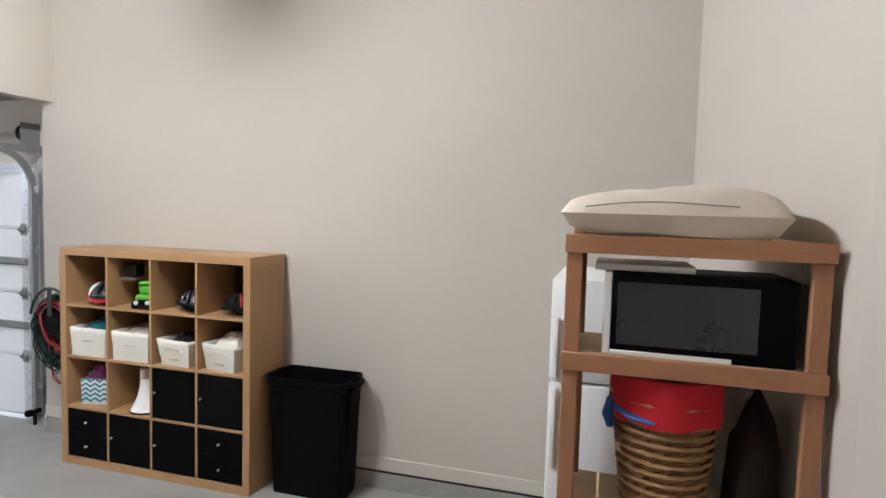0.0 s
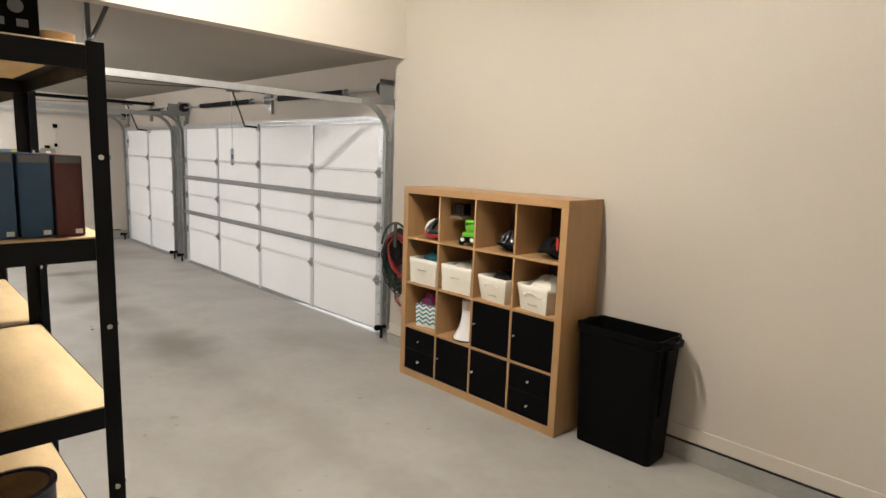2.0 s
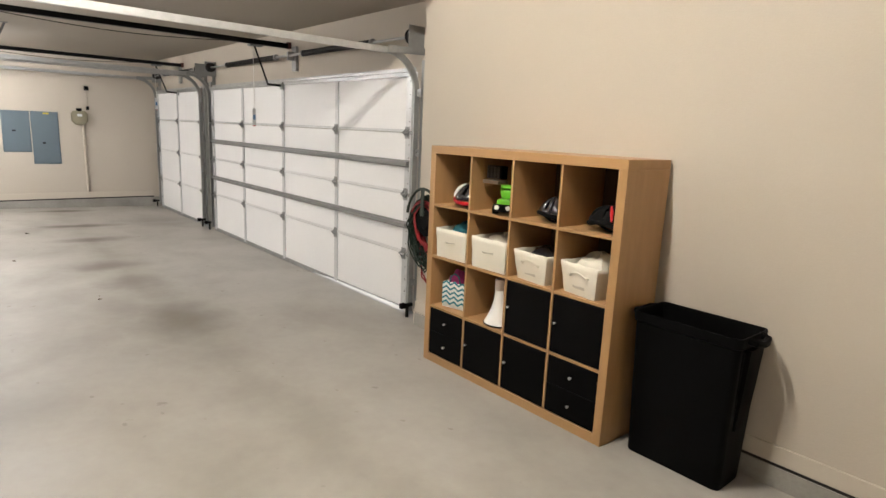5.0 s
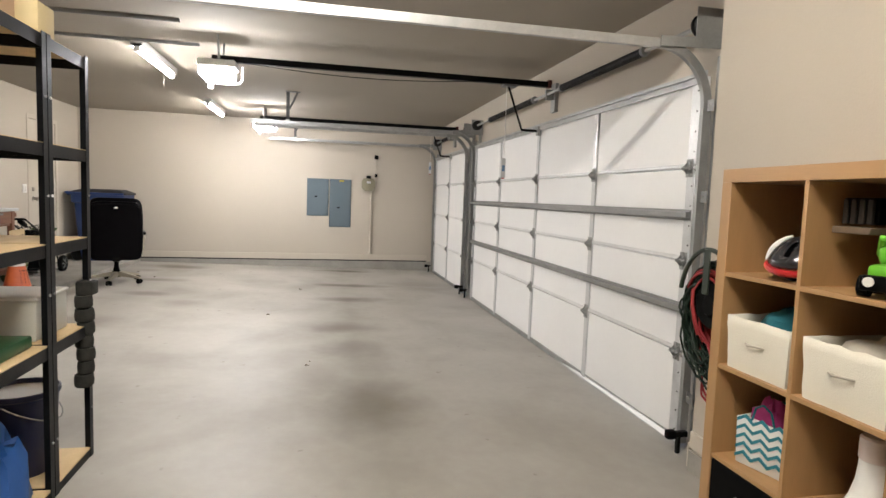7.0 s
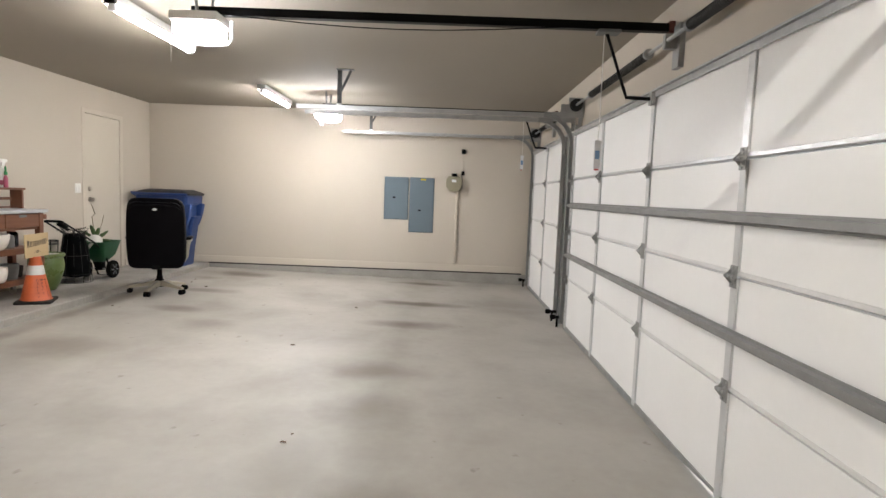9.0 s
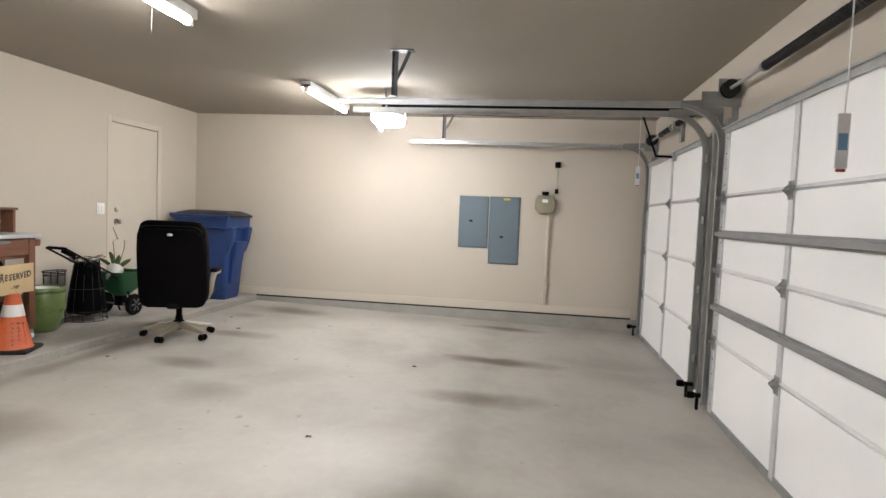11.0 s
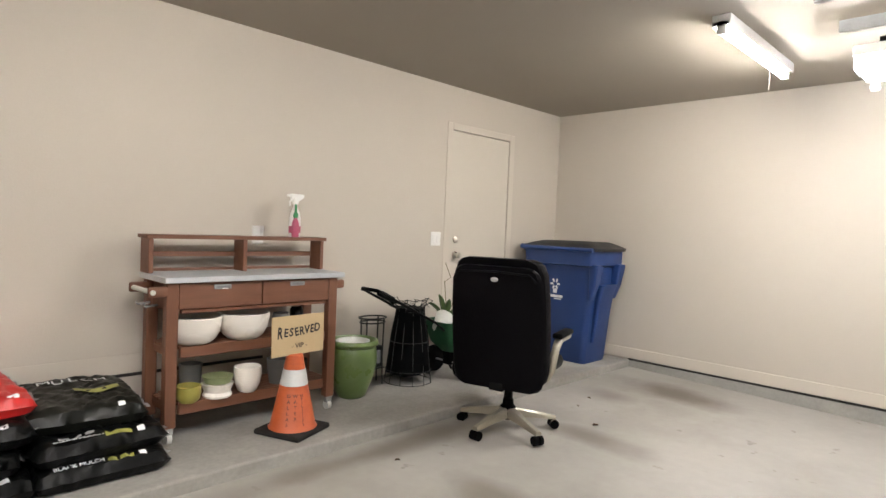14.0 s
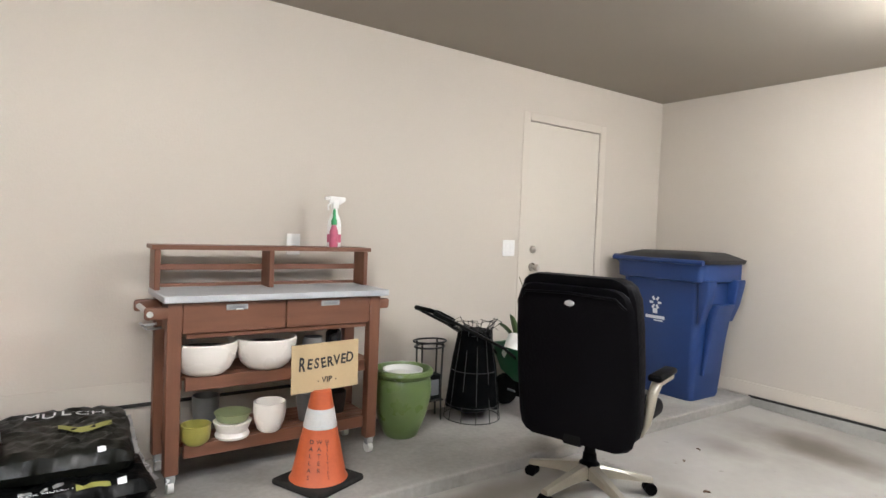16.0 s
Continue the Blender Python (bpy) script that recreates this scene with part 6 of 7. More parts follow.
part("nozzle", lathe(B(), [(0.016, 0.125), (0.016, 0.150), (0.009, 0.165), (0.008, 0.205), (0.003, 0.215), (0, 0.215)], seg=16), SPREADER_BRIGHT, o, "green nozzle")

# ---- cone and cardboard sign ----
o = thing("traffic_cone", pose(-8.035, -1.565, STEP_Z, 0, 0, 22), "scuffed orange traffic cone with grey band and black base", "traffic cone")
bs_ = B()
box(bs_, -0.155, 0.155, -0.155, 0.155, 0, 0.032, 0.014, 3)
part("base", bs_, WORN_RUBBER, o, "worn black rubber base")
R0, R1, H0, H1 = 0.124, 0.046, 0.032, 0.445
def cr(z):
    return R0 + (R1 - R0) * (z - H0) / (H1 - H0)
part("cone_body", lathe(B(), [(R0 + 0.014, H0), (R0 + 0.004, H0 + 0.014), (cr(0.30), 0.30), (cr(H1), H1), (cr(H1) - 0.006, H1 + 0.003), (0, H1 + 0.001)], seg=40), ORANGE, o)
part("reflective_band", lathe(B(), [(cr(0.275) + 0.0005, 0.275), (cr(0.276) + 0.002, 0.277), (cr(0.365) + 0.002, 0.363), (cr(0.366) + 0.0005, 0.365)], seg=40), REFLECT, o, "scuffed grey reflective band")
for k, (word, ang) in enumerate((("DALLAS", -12), ("WATER", 10), ("UTILITIES", 32))):
    a = radians(ang + 55 - 22)
    n = len(word)
    for i, ch in enumerate(word):
        z = 0.225 - i * (0.155 / max(n - 1, 5))
        r = cr(z) + 0.004
        m = Matrix.Translation((r * math.cos(a), r * math.sin(a), z)) @ Matrix.Rotation(a + math.pi / 2, 4, "Z") @ Matrix.Rotation(radians(77.5), 4, "X")
        text_bars(o, INK, m, ch, 0.027 if n < 8 else 0.021, depth=0.002)
o = thing("cardboard_sign", pose(-8.055, -1.563, 0.59, 0, -1.0, 180 + 1.5), "hand-lettered cardboard sign taped above the cone", "sign")
part("card", box(B(), -0.172, 0.172, -0.003, 0.003, 0.018, 0.245, 0.001), SIGN_CARD, o)
rng = random.Random(8)
for k, ch in enumerate("RESERVED"):
    big = 1.35 if k == 0 else 1.0
    m = Matrix.Translation((-0.122 + 0.0345 * k + (0.004 if k else 0), -0.0045, 0.143 + 0.0022 * k + (0.006 if k == 0 else 0.003 * rng.uniform(-1, 1)))) @ Matrix.Rotation(radians(90), 4, "X") @ Matrix.Rotation(radians(rng.uniform(-7, 9)), 4, "Z") @ Matrix.Diagonal((0.84, 1.05 * big, 1, 1))
    text_bars(o, INK, m, ch, 0.064, bold=0.0016)
text_bars(o, INK, Matrix.Translation((0.005, -0.0045, 0.068)) @ Matrix.Rotation(radians(90), 4, "X"), "- VIP -", 0.040)
part("stake", box(B(), -0.012, 0.012, 0.003, 0.010, -0.02, 0.20, 0.002), OSB, o)

# ---- green pot, plant stand, cage, spreader, orchid ----
o = thing("garden_pot", pose(-8.715, -1.93, STEP_Z), "large glazed green pot holding a white pot", "garden pot", "pots")
part("vessel", lathe(B(), [(0, 0), (0.088, 0), (0.098, 0.008), (0.122, 0.06), (0.150, 0.14), (0.168, 0.225), (0.172, 0.285), (0.166, 0.335), (0.158, 0.352), (0.160, 0.360), (0.176, 0.366), (0.182, 0.380), (0.176, 0.398), (0.160, 0.402), (0.152, 0.388), (0.150, 0.30), (0.13, 0.24), (0, 0.235)], seg=44), GREEN_POT, o)
o = thing("nested_pot", pose(-8.715, -1.93, STEP_Z + 0.245), "white plastic pot inside the green pot", "pot", "pots")
part("vessel", lathe(B(), [(0, 0), (0.09, 0), (0.115, 0.13), (0.119, 0.148), (0.113, 0.148), (0.105, 0.12), (0, 0.10)], seg=32), CLEAR_BIN, o)
o = thing("plant_stand", pose(-9.02, -2.10, STEP_Z), "dark metal plant stand with two rings", "plant stand")
for z, r in ((0.47, 0.105), (0.505, 0.115)):
    part("ring", tube(B(), [(r * math.cos(t), 0.72 * r * math.sin(t), z) for t in [k / 24 * math.tau for k in range(24)]], 0.006, 6, True), WIRE, o)
for k in range(4):
    t = k / 4 * math.tau + 0.6
    part("leg", tube(B(), [(0.105 * math.cos(t), 0.076 * math.sin(t), 0.50), (0.10 * math.cos(t), 0.07 * math.sin(t), 0.20), (0.11 * math.cos(t), 0.078 * math.sin(t), 0.0)], 0.006, 6), WIRE, o)
part("shelf_plate", box(B(), -0.085, 0.085, -0.06, 0.06, 0.12, 0.13, 0.004), WIRE, o)
o = thing("lantern", pose(-9.02, -2.10, STEP_Z + 0.131), "small dark metal lantern on the plant stand", "lantern")
part("case", box(B(), -0.07, 0.07, -0.05, 0.05, 0, 0.16, 0.006), BLACK_STEEL, o)
part("pane", box(B(), -0.045, 0.045, 0.050, 0.053, 0.03, 0.13, 0.004), GREY_PLASTIC, o)
o = thing("tomato_cage", pose(-9.30, -1.99, STEP_Z), "dark wire plant cage wrapped in black netting", "plant cage")
for z, r in ((0.006, 0.185), (0.10, 0.178), (0.32, 0.150), (0.55, 0.110)):
    part("ring", tube(B(), spin(0, 0, r, z, 32), 0.003, 5, True), WIRE, o)
for k in range(12):
    t = k / 12 * math.tau
    part("upright_wire", tube(B(), [(0.186 * math.cos(t), 0.186 * math.sin(t), 0.0), (0.150 * math.cos(t), 0.150 * math.sin(t), 0.32), (0.108 * math.cos(t), 0.108 * math.sin(t), 0.58), (0.13 * math.cos(t), 0.13 * math.sin(t), 0.62)], 0.0028, 5), WIRE, o)
bm = B()
rows = []
for j in range(12):
    u = j / 11
    rows.append([bm.verts.new(((0.176 - 0.066 * u) * (1 + 0.10 * noise.noise(Vector((math.cos(i / 28 * math.tau) * 2.5, math.sin(i / 28 * math.tau) * 2.5, u * 3)))) * math.cos(i / 28 * math.tau), (0.176 - 0.066 * u) * (1 + 0.10 * noise.noise(Vector((math.cos(i / 28 * math.tau) * 2.5, math.sin(i / 28 * math.tau) * 2.5, u * 3)))) * math.sin(i / 28 * math.tau), 0.085 + 0.49 * u + 0.03 * noise.noise(Vector((i * 0.5, u * 4, 0)))) ) for i in range(28)])
for a, b in zip(rows, rows[1:]):
    for i in range(28):
        bm.faces.new((a[i], a[(i + 1) % 28], b[(i + 1) % 28], b[i]))
bm.faces.new(rows[-1])
bm.faces.new(rows[0][::-1])
part("netting", bm, NETTING, o, "black bundled netting")
rng = random.Random(11)
for k in range(16):
    a, r = rng.random() * math.tau, 0.05 + 0.09 * rng.random()
    p0 = Vector((0.06 * math.cos(a), 0.06 * math.sin(a), 0.54))
    part("loose_wire", tube(B(), [p0, p0 + Vector((r * math.cos(a), r * math.sin(a), 0.06 + 0.05 * rng.random())), p0 + Vector((1.5 * r * math.cos(a + 0.9), 1.5 * r * math.sin(a + 0.9), 0.03 + 0.09 * rng.random()))], 0.0025, 5), WIRE, o)

o = thing("fertiliser_spreader", pose(-9.72, -1.93, STEP_Z, 0, 0, 0), "dark green push spreader with black wheels and handle", "spreader")
bm = B()
loft(bm, [rr(0.07, 0.06, 0.03, 0.20), rr(0.15, 0.12, 0.04, 0.28), rr(0.215, 0.155, 0.05, 0.44), rr(0.222, 0.162, 0.05, 0.46), rr(0.205, 0.148, 0.05, 0.455), rr(0.13, 0.10, 0.04, 0.30)], True, True)
part("hopper", bm, SPREADER, o, "dark green plastic hopper")
for y in (-0.17, 0.17):
    w_ = B()
    lathe(w_, [(0.0, -0.028), (0.05, -0.026), (0.075, -0.022), (0.105, -0.026), (0.112, 0.0), (0.105, 0.026), (0.075, 0.022), (0.05, 0.026), (0.0, 0.028)], seg=28)
    wh = part("wheel", moved(w_, pose(0.03, y, 0.112, 90)), RUBBER, o, "black plastic wheel")
    for k in range(6):
        t = k / 6 * math.tau
        part("rim_spoke", tube(B(), [(0.03 + 0.02 * math.cos(t), y + (0.029 if y > 0 else -0.029), 0.112 + 0.02 * math.sin(t)), (0.03 + 0.07 * math.cos(t), y + (0.027 if y > 0 else -0.027), 0.112 + 0.07 * math.sin(t))], 0.007, 5), GREY_PLASTIC, wh)
part("axle", tube(B(), [(0.03, -0.17, 0.112), (0.03, 0.17, 0.112)], 0.008, 8), CHROME, o)
part("gear_box", box(B(), -0.04, 0.06, -0.045, 0.045, 0.09, 0.20, 0.012, 2), BLACK_PLASTIC, o)
for y in (-0.09, 0.09):
    part("frame_tube", tube(B(), [(-0.10, y, 0.02), (-0.05, y, 0.10), (0.05, y, 0.30), (0.30, y * 1.1, 0.47), (0.86, y * 1.1, 0.735)], 0.010, 8), BLACK_STEEL, o)
part("rest_leg", tube(B(), [(-0.10, -0.09, 0.02), (-0.14, -0.09, 0.010), (-0.14, 0.09, 0.010), (-0.10, 0.09, 0.02)], 0.010, 8), CHROME, o)
part("handle_bar", tube(B(), [(0.86, -0.10, 0.735), (0.875, -0.08, 0.742), (0.875, 0.08, 0.742), (0.86, 0.10, 0.735)], 0.014, 8), BLACK_PLASTIC, o, "black grip bar")
part("control_plate", moved(box(B(), -0.07, 0.07, -0.03, 0.03, -0.02, 0.02, 0.01, 2), pose(0.72, 0.0, 0.685, 0, -25, 0)), BLACK_PLASTIC, o)
part("control_lever", tube(B(), [(0.72, 0, 0.69), (0.66, 0.01, 0.63), (0.62, 0.01, 0.64)], 0.010, 6), BLACK_PLASTIC, o)

o = thing("orchid", pose(-9.53, -1.90, STEP_Z + 0.40, 0, -55, 20), "drooping orchid in a tipped clear plastic pot", "potted plant")
part("pot", lathe(B(), [(0, 0), (0.055, 0), (0.075, 0.13), (0.079, 0.14), (0.073, 0.14), (0.066, 0.12), (0, 0.11)], seg=28), CLEAR_BIN, o, "clear plastic pot")
rng = random.Random(4)
def leaf(bm, base, heading, length, width, lift, droop):
    n = 8
    L_, R_ = [], []
    d = Vector((math.cos(heading), math.sin(heading), 0))
    s_ = Vector((-d.y, d.x, 0))
    for k in range(n + 1):
        u = k / n
        c = Vector(base) + d * length * u * (1 - 0.15 * u) + Vector((0, 0, lift * u - droop * u * u))
        w_ = width * math.sin(math.pi * min(1, 0.08 + 0.92 * u)) ** 0.7 * 0.5
        L_.append(bm.verts.new(c + s_ * w_ + Vector((0, 0, 0.25 * w_))))
        R_.append(bm.verts.new(c - s_ * w_ + Vector((0, 0, 0.25 * w_))))
    for k in range(n):
        bm.faces.new((L_[k], L_[k + 1], R_[k + 1], R_[k]))
    return bm
for k in range(7):
    ob = part("leaf", leaf(B(), (0, 0, 0.125), k * 2.4 + 0.3, 0.15 + 0.07 * rng.random(), 0.05, 0.13 + 0.07 * rng.random(), 0.12 * rng.random()), LEAF, o, "thick green leaf" if k == 0 else "")
    md = ob.modifiers.new("thick", "SOLIDIFY")
    md.thickness = 0.003
part("flower_stem", tube(B(), [(0, 0, 0.12), (0.05, -0.03, 0.26), (0.19, -0.05, 0.36), (0.17, -0.03, 0.44), (0.30, -0.06, 0.47)], 0.0035, 6), STEM_GREEN, o, "dry bent flower stem")
part("flower_stem", tube(B(), [(0, 0.01, 0.12), (0.04, 0.03, 0.24), (0.16, 0.07, 0.30), (0.28, 0.10, 0.28)], 0.003, 6), STEM_GREEN, o, "dry bent flower stem")

# ---- office chair ----
CH = thing("office_chair", pose(-9.235, -0.945, ground_z(-0.945), 0, 0, 0), "high-backed black leather office chair with champagne base", "office chair")
FACE = math.atan2(0.30, 0.95)
def chair_part(name, bm, material, label="", smooth=True, parent=None):
    return part(name, moved(bm, Matrix.Rotation(FACE, 4, "Z")), material, parent or CH, label, smooth)
# the back stands at local +x
for k in range(5):
    t = radians(72 * k + 56)
    d = Vector((math.cos(t), math.sin(t), 0))
    s_ = Vector((-d.y, d.x, 0))
    bm = B()
    rings = []
    for u, zt_, zb, w_ in ((0.045, 0.150, 0.085, 0.032), (0.16, 0.125, 0.080, 0.027), (0.27, 0.098, 0.068, 0.023), (0.325, 0.086, 0.062, 0.021)):
        c = d * u
        rings.append([c + s_ * w_ + Vector((0, 0, zb)), c + s_ * w_ + Vector((0, 0, zt_ - 0.012)), c + s_ * w_ * 0.6 + Vector((0, 0, zt_)), c - s_ * w_ * 0.6 + Vector((0, 0, zt_)), c - s_ * w_ + Vector((0, 0, zt_ - 0.012)), c - s_ * w_ + Vector((0, 0, zb))])
    loft(bm, rings, True, True)
    lg = chair_part("base_leg", bm, CHAMPAGNE)
    c = d * 0.315
    bm = B()
    for q in (-1, 1):
        tube(bm, [c + s_ * q * 0.008 + Vector((0, 0, 0.030)), c + s_ * q * 0.030 + Vector((0, 0, 0.030))], 0.030, 16)
    tube(bm, [c + Vector((0, 0, 0.03)), c + Vector((0, 0, 0.075))], 0.010, 8)
    chair_part("caster", bm, BLACK_PLASTIC, "black twin wheel caster", True, lg)
bm = B()
lathe(bm, [(0, 0.075), (0.05, 0.075), (0.055, 0.09), (0.052, 0.150), (0.036, 0.165), (0.034, 0.20), (0.028, 0.205), (0.028, 0.34), (0, 0.34)], seg=24)
chair_part("gas_lift", bm, BLACK_PLASTIC)
bm = B()
box(bm, -0.12, 0.16, -0.10, 0.10, 0.325, 0.375, 0.015, 2)
chair_part("tilt_plate", bm, BLACK_STEEL)
bm = B()
box(bm, -0.34, 0.17, -0.265, 0.265, 0.375, 0.475, 0.045, 4)
chair_part("seat_cushion", bm, LEATHER)
def back_shape(bm, t0, t1, grow, z0, z1):
    rings = []
    prof = ((0.0, 0.225), (0.018, 0.262), (0.05, 0.284), (0.12, 0.296), (0.42, 0.304), (0.70, 0.300), (0.88, 0.290), (0.955, 0.268), (0.985, 0.240), (1.0, 0.200))
    NJ = 14
    for x_, sc in ((t0 + 0.03, 0.90), (t0, 0.97), ((t0 + t1) / 2, 1.0 + grow), (t1 - 0.012, 0.985), (t1, 0.93)):
        ring = []
        pts = [(w, z0 + (z1 - z0) * u) for u, w in prof] + [(-w, z0 + (z1 - z0) * u) for u, w in reversed(prof)]
        zc = (z0 + z1) / 2
        for y_, z_ in pts:
            lean = 0.10 * ((z_ - z0) / (z1 - z0)) ** 1.2
            ring.append((x_ + lean - 0.02 * (y_ / 0.3) ** 2, y_ * sc, zc + (z_ - zc) * (0.96 + 0.04 * sc)))
        rings.append(ring)
    return loft(bm, rings, True, True)
Z0, Z1 = 0.315, 1.115
chair_part("back_cushion", back_shape(B(), 0.095, 0.215, 0.03, Z0 + 0.03, Z1), LEATHER, "padded black leather back")
chair_part("back_shell", back_shape(B(), 0.205, 0.245, 0.0, Z0, Z1 - 0.045), LEATHER)
bm = B()
tube(bm, [(0.249 + 0.09 - 0.010, 0.265, Z1 - 0.13), (0.249 + 0.098, 0.22, Z1 - 0.085), (0.249 + 0.105, 0.0, Z1 - 0.075), (0.249 + 0.098, -0.22, Z1 - 0.085), (0.249 + 0.09 - 0.010, -0.265, Z1 - 0.13)], 0.006, 8)
chair_part("seam", bm, LEATHER)
bm = B()
lathe(bm, [(0, 0.003), (0.015, 0.002), (0.020, 0.0), (0, 0)], seg=20, squash=(1.25, 0.7))
moved(bm, Matrix.Translation((0.245 + 0.085, 0.0, Z1 - 0.125)) @ Matrix.Rotation(radians(84), 4, "Y") @ Matrix.Rotation(radians(90), 4, "Z"))
chair_part("badge", bm, CHROME, "small oval chrome badge")
bm = B()
box(bm, 0.06, 0.235, -0.05, 0.05, 0.30, 0.36, 0.012, 2)
chair_part("back_bracket", bm, BLACK_STEEL)
for q in (-1, 1):
    bm = B()
    tube(bm, [(0.08, q * 0.27, 0.38), (0.10, q * 0.305, 0.45), (0.07, q * 0.318, 0.58), (0.0, q * 0.318, 0.625), (-0.20, q * 0.318, 0.620)], [0.020, 0.024, 0.024, 0.026, 0.022], 10)
    ar = chair_part("arm", bm, CHAMPAGNE, "champagne coloured arm")
    bm = B()
    box(bm, -0.21, 0.06, q * 0.318 - 0.034, q * 0.318 + 0.034, 0.632, 0.665, 0.014, 3)
    chair_part("arm_pad", bm, BLACK_PLASTIC, "black arm pad", True, ar)

# ---- blue wheeled bin ----
o = thing("wheeled_bin", pose(-11.17, -1.745, STEP_Z), "blue plastic wheeled refuse bin with a dark lid, closed", "refuse bin")
H = 1.045
def rb(x0, x1, y0, y1, z, r=0.05):
    return [(p[0] + (x0 + x1) / 2, p[1] + (y0 + y1) / 2, z) for p in rr((x1 - x0) / 2, (y1 - y0) / 2, r, z)]
bm = B()
loft(bm, [rb(-0.20, 0.19, -0.26, 0.285, 0.0), rb(-0.205, 0.20, -0.27, 0.295, 0.03), rb(-0.245, 0.235, -0.32, 0.335, 0.62), rb(-0.26, 0.245, -0.335, 0.345, 0.90), rb(-0.30, 0.285, -0.365, 0.385, 0.915), rb(-0.292, 0.292, -0.372, 0.392, H), rb(-0.28, 0.28, -0.36, 0.38, H)], True, True)
part("body", bm, BLUE_BIN, o, "blue moulded plastic body")
bm = B()
loft(bm, [rb(-0.11, 0.11, 0.30, 0.335, 0.20, 0.015), rb(-0.12, 0.12, 0.34, 0.40, 0.64, 0.02), rb(-0.13, 0.13, 0.35, 0.43, 0.74, 0.02)], True, True)
part("front_recess", bm, BLUE_BIN, o)
for s_ in (-1, 1):
    bm = B()
    loft(bm, [rb(s_ * 0.20 - 0.035, s_ * 0.20 + 0.035, 0.33, 0.355, 0.60, 0.012), rb(s_ * 0.20 - 0.045, s_ * 0.20 + 0.045, 0.335, 0.405, 0.74, 0.016), rb(s_ * 0.205 - 0.055, s_ * 0.205 + 0.055, 0.335, 0.430, 0.90, 0.018), rb(s_ * 0.205 - 0.055, s_ * 0.205 + 0.055, 0.335, 0.428, 0.925, 0.018)], True, True)
    part("side_grip", bm, BLUE_BIN, o)
bm = B()
loft(bm, [rb(-0.302, 0.302, -0.385, 0.41, H + 0.002), rb(-0.306, 0.306, -0.39, 0.42, H + 0.03), rb(-0.27, 0.27, -0.33, 0.37, H + 0.055), rb(-0.20, 0.20, -0.22, 0.30, H + 0.085)], True, True)
lid = part("lid", bm, BIN_LID, o, "dark plastic lid")
bm = B()
tube(bm, [(0.304, -0.39, H + 0.012), (0.306, 0.40, H + 0.012)], 0.020, 8)
part("lid_rim", bm, BLUE_BIN, lid)
bm = B()
tube(bm, [(-0.20, -0.40, H - 0.02), (-0.20, -0.455, H + 0.02), (0.20, -0.455, H + 0.02), (0.20, -0.40, H - 0.02)], 0.018, 10)
part("handle_bar", bm, BLUE_BIN, o)
for s_ in (-1, 1):
    part("wheel", tube(B(), [(s_ * 0.150, -0.30, 0.10), (s_ * 0.195, -0.30, 0.10)], 0.10, 24), RUBBER, o, "black rubber wheel")
# plain printed marks on two sides
for k in range(6):
    t = k / 6 * math.tau
    part("printed_mark", moved(box(B(), -0.001, 0.001, -0.016, 0.016, -0.009, 0.009, 0.0), pose(0.2400, -0.02 + 0.036 * math.cos(t), 0.72 + 0.036 * math.sin(t), math.degrees(t), 3, 0)), MARK, o, "", False)
part("printed_mark", moved(box(B(), -0.001, 0.001, -0.02, 0.02, -0.02, 0.02, 0.0), pose(0.239, -0.02, 0.655, 0, 3, 0)), MARK, o, "", False)
part("printed_mark", moved(box(B(), -0.001, 0.001, -0.085, 0.085, -0.012, 0.012, 0.0), pose(0.2375, -0.02, 0.605, 0, 3, 0)), MARK, o, "", False)
part("printed_mark", moved(box(B(), -0.001, 0.001, -0.06, 0.02, -0.005, 0.005, 0.0), pose(0.2365, 0.03, 0.580, 0, 3, 0)), MARK, o, "", False)
part("printed_mark", box(B(), -0.05, 0.03, 0.4015, 0.403, 0.66, 0.70, 0.0), MARK, o, "", False)

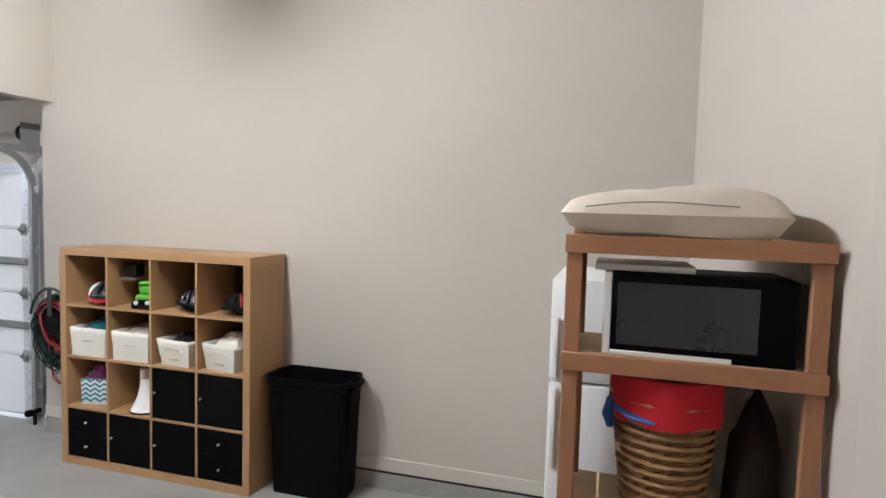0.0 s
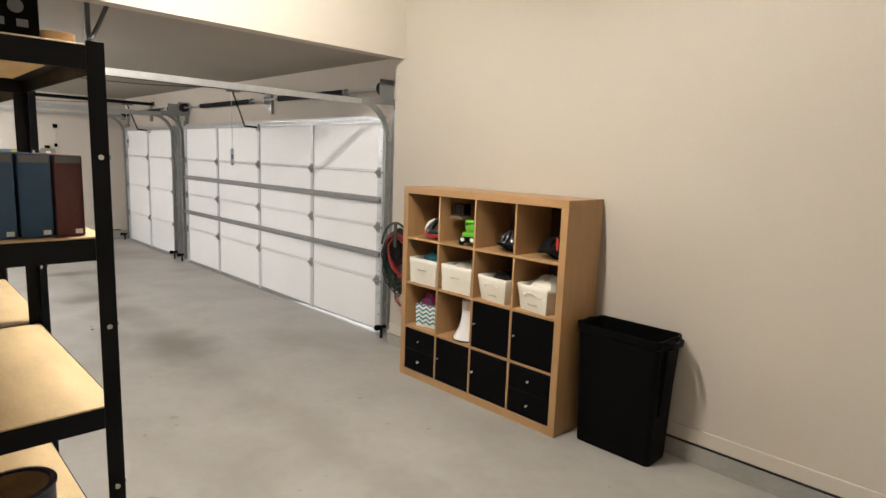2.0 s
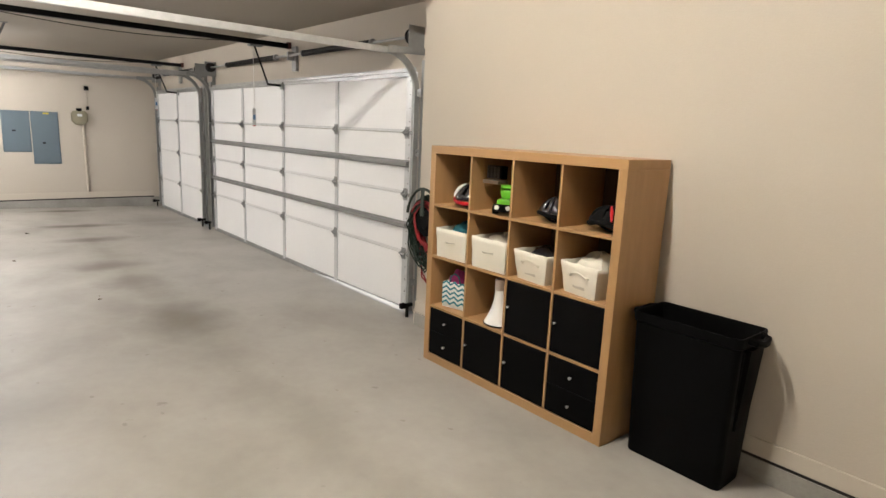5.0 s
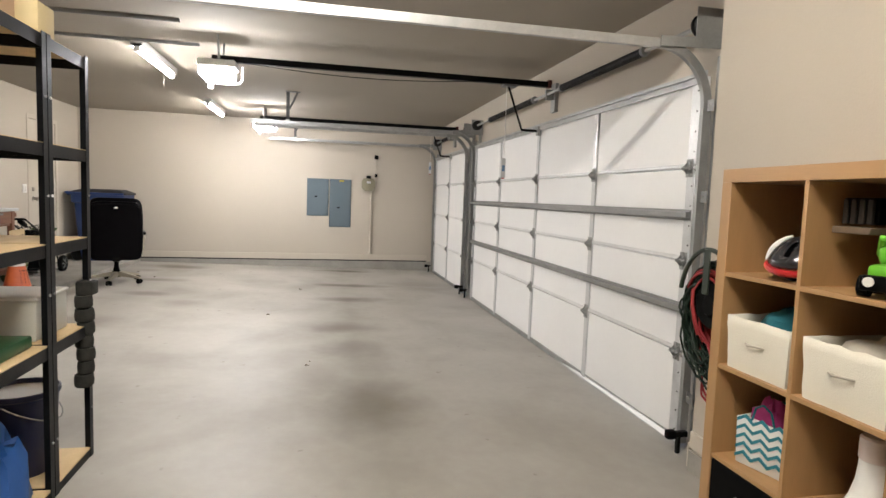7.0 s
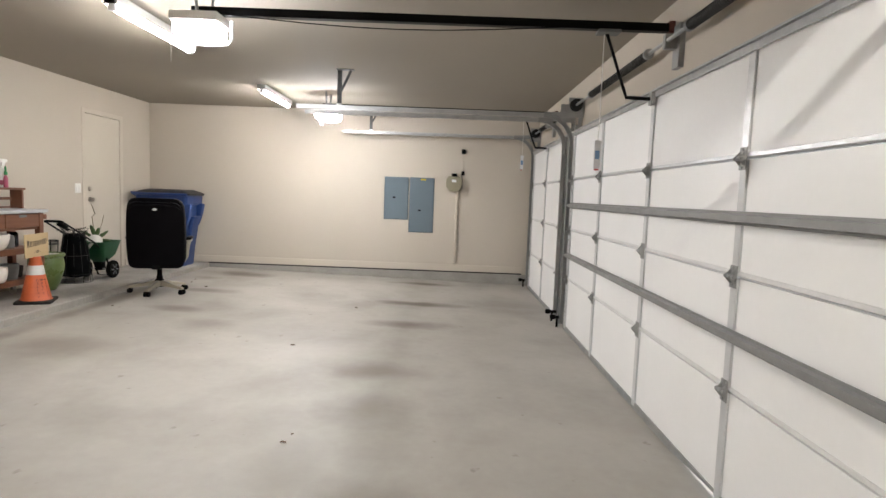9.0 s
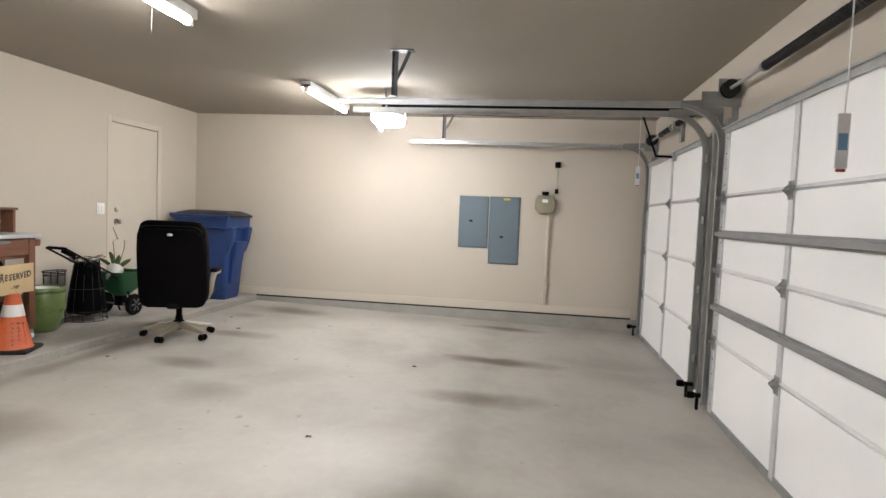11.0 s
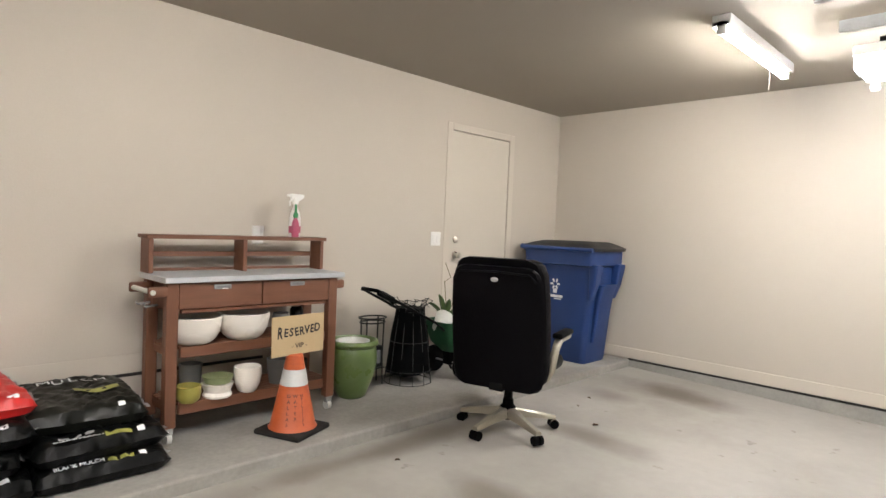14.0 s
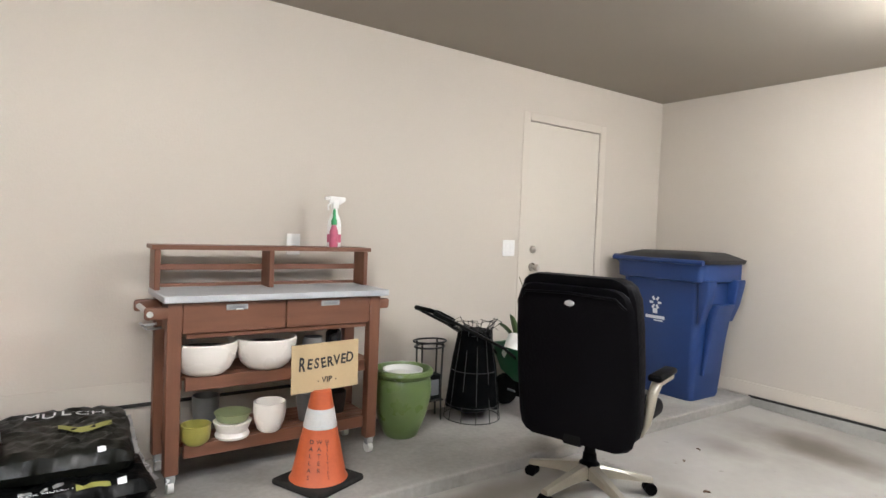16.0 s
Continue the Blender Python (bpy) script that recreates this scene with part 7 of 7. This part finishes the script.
# ---- bags of mulch and a red bag ----
def sack(x, y, z, w, d, h, turn, material, label, seed, name="mulch_bag", face="front"):
    o = thing(name, pose(x, y, z, 0, 0, turn), label, "bag", "stacked bags")
    bm = B()
    NX, NY = 26, 30
    tops = {}
    for side in (1, -1):
        g = []
        for i in range(NX + 1):
            row = []
            for j in range(NY + 1):
                u, v = i / NX * 2 - 1, j / NY * 2 - 1
                p = max(0.0, (1 - abs(u) ** 5) * (1 - abs(v) ** 7)) ** 0.34
                q = noise.noise(Vector((u * 2.6 + seed, v * 2.6, seed * 2 + side)))
                q2 = noise.noise(Vector((u * 8 + seed, v * 8, seed)))
                zz = h * 0.42 + (side * h * 0.5 * p * (1 + 0.22 * q) + 0.020 * q2 * p if side > 0 else -h * 0.42 * p ** 0.6)
                row.append(bm.verts.new((w / 2 * u * (1 - 0.04 * v * v) + 0.01 * q, d / 2 * v + 0.01 * q2, zz)))
            g.append(row)
        for i in range(NX):
            for j in range(NY):
                f = (g[i][j], g[i + 1][j], g[i + 1][j + 1], g[i][j + 1])
                bm.faces.new(f if side > 0 else f[::-1])
        tops[side] = g
    bmesh.ops.remove_doubles(bm, verts=bm.verts, dist=0.0008)
    part("sack", bm, material, o)
    def on_front(u, wz):
        """A place just proud of the bulging front end."""
        v = 0.965 - 0.17 * wz
        p = max(0.0, (1 - abs(u) ** 5) * (1 - abs(v) ** 7)) ** 0.34
        q = noise.noise(Vector((u * 2.6 + seed, v * 2.6, seed * 2 + 1)))
        q2 = noise.noise(Vector((u * 8 + seed, v * 8, seed)))
        return Vector((w / 2 * u * (1 - 0.04 * v * v) + 0.01 * q, d / 2 * v + 0.01 * q2, h * 0.42 + h * 0.5 * p * (1 + 0.22 * q) + 0.020 * q2 * p + 0.0025))
    def ribbon(name, u0, u1, a, b, mat_, label=""):
        bm = B()
        n = 14
        lo = [bm.verts.new(on_front(u0 + (u1 - u0) * k / n, a)) for k in range(n + 1)]
        mi = [bm.verts.new(on_front(u0 + (u1 - u0) * k / n, (a + b) / 2)) for k in range(n + 1)]
        hi = [bm.verts.new(on_front(u0 + (u1 - u0) * k / n, b)) for k in range(n + 1)]
        for k in range(n):
            bm.faces.new((lo[k], lo[k + 1], mi[k + 1], mi[k]))
            bm.faces.new((mi[k], mi[k + 1], hi[k + 1], hi[k]))
        return part(name, bm, mat_, o, label)
    if face == "top":
        def on_top(u, v):
            p = max(0.0, (1 - abs(u) ** 5) * (1 - abs(v) ** 7)) ** 0.34
            q = noise.noise(Vector((u * 2.6 + seed, v * 2.6, seed * 2 + 1)))
            return Vector((w / 2 * u, d / 2 * v, h * 0.42 + h * 0.5 * p * (1 + 0.22 * q) + 0.007))
        bm = B()
        n = 16
        lo = [bm.verts.new(on_top(0.05 - 0.75 * k / n, 0.16 + 0.16 * math.sin(k / n * 3.0))) for k in range(n + 1)]
        hi = [bm.verts.new(on_top(0.05 - 0.75 * k / n, -0.02 + 0.16 * math.sin(k / n * 3.0))) for k in range(n + 1)]
        for k in range(n):
            bm.faces.new((lo[k], lo[k + 1], hi[k + 1], hi[k]))
        part("printed_band", bm, LIME, o, "yellow-green printed band")
        for k, ch in enumerate("MULCH"):
            c = on_top(0.44 - 0.24 * k, -0.50)
            up = (on_top(0.44 - 0.24 * k, -0.62) - on_top(0.44 - 0.24 * k, -0.38)).normalized()
            right = (on_top(0.38 - 0.24 * k, -0.50) - on_top(0.50 - 0.24 * k, -0.50)).normalized()
            nrm = right.cross(up).normalized()
            up = nrm.cross(right)
            text_bars(o, MARK, Matrix.Translation(c) @ Matrix((right, up, nrm)).transposed().to_4x4(), ch, 0.085)
        ribbon("printed_badge", -0.62, -0.50, 0.10, 0.55, MARK)
    elif name == "mulch_bag":
        ribbon("printed_band", -0.42, -0.02, 0.15, 0.50, LIME, "yellow-green printed band")
        ribbon("printed_badge", -0.62, -0.50, 0.10, 0.55, MARK)
        # lettering across the front
        c = on_front(0.40, 0.32)
        c2 = on_front(0.40, 0.8)
        up = (c2 - c).normalized()
        right = Vector((-1, 0, 0))
        nrm = right.cross(up).normalized()
        rot = Matrix((right, up, nrm)).transposed().to_4x4()
        text_bars(o, MARK, Matrix.Translation(c + nrm * 0.011) @ rot, "BLACK MULCH", 0.029)
        for k in range(3):
            ribbon("printed_streak", 0.10 + 0.2 * k, 0.24 + 0.2 * k, 0.75 + 0.1 * (k % 2), 1.05, SILVER_FILM)
    else:
        ribbon("printed_band", -0.75, -0.58, 0.3, 0.8, MARK, "white printing")
        ribbon("printed_band", -0.45, 0.10, 0.35, 0.75, MARK, "white printing")
        ribbon("printed_band", 0.25, 0.65, 0.3, 0.7, MARK, "white printing")
        ribbon("printed_band", -0.35, 0.25, 1.6, 1.9, MARK, "white printing")
    for s_ in (-1, 1):
        bm = B()
        n = 12
        a_ = [bm.verts.new((s_ * (w / 2 - 0.004), -d / 2 * 0.8 + d * 0.8 * k / n, h * 0.42 + 0.004)) for k in range(n + 1)]
        b_ = [bm.verts.new((s_ * (w / 2 + 0.014), -d / 2 * 0.8 + d * 0.8 * k / n, h * 0.42 + 0.012 * math.sin(k * 2.1 + seed))) for k in range(n + 1)]
        for k in range(n):
            bm.faces.new((a_[k], a_[k + 1], b_[k + 1], b_[k]))
        part("sealed_edge", bm, SILVER_FILM if s_ < 0 else material, o)
    return o


HB = 0.108
for k, (dx, dy, tn) in enumerate(((0.0, 0.01, 0), (0.02, -0.015, 3))):
    sack(-7.05 + dx, -1.83 + dy, STEP_Z + k * HB, 0.56, 0.74, 0.128, tn, MULCH_BAG, "glossy black bag of mulch stacked by the bench", k + 1.3)
sack(-7.02, -1.90, STEP_Z + 2 * HB, 0.52, 0.66, 0.125, -4, MULCH_BACK, "olive-black bag of mulch on top of the stack", 9.1, face="top")
for k, (dx, dy, tn) in enumerate(((0.0, 0.0, 2), (0.03, -0.02, -3), (0.0, -0.03, 2))):
    sack(-6.525 + dx, -1.83 + dy, STEP_Z + k * HB, 0.53, 0.74, 0.128, tn, MULCH_BAG, "glossy black bag of mulch in the second stack", k + 4.7)
sack(-6.535, -1.88, STEP_Z + 3 * HB, 0.52, 0.62, 0.115, 4, RED_BAG, "red plastic bag with white printing on the stack", 7.7, "red_bag")
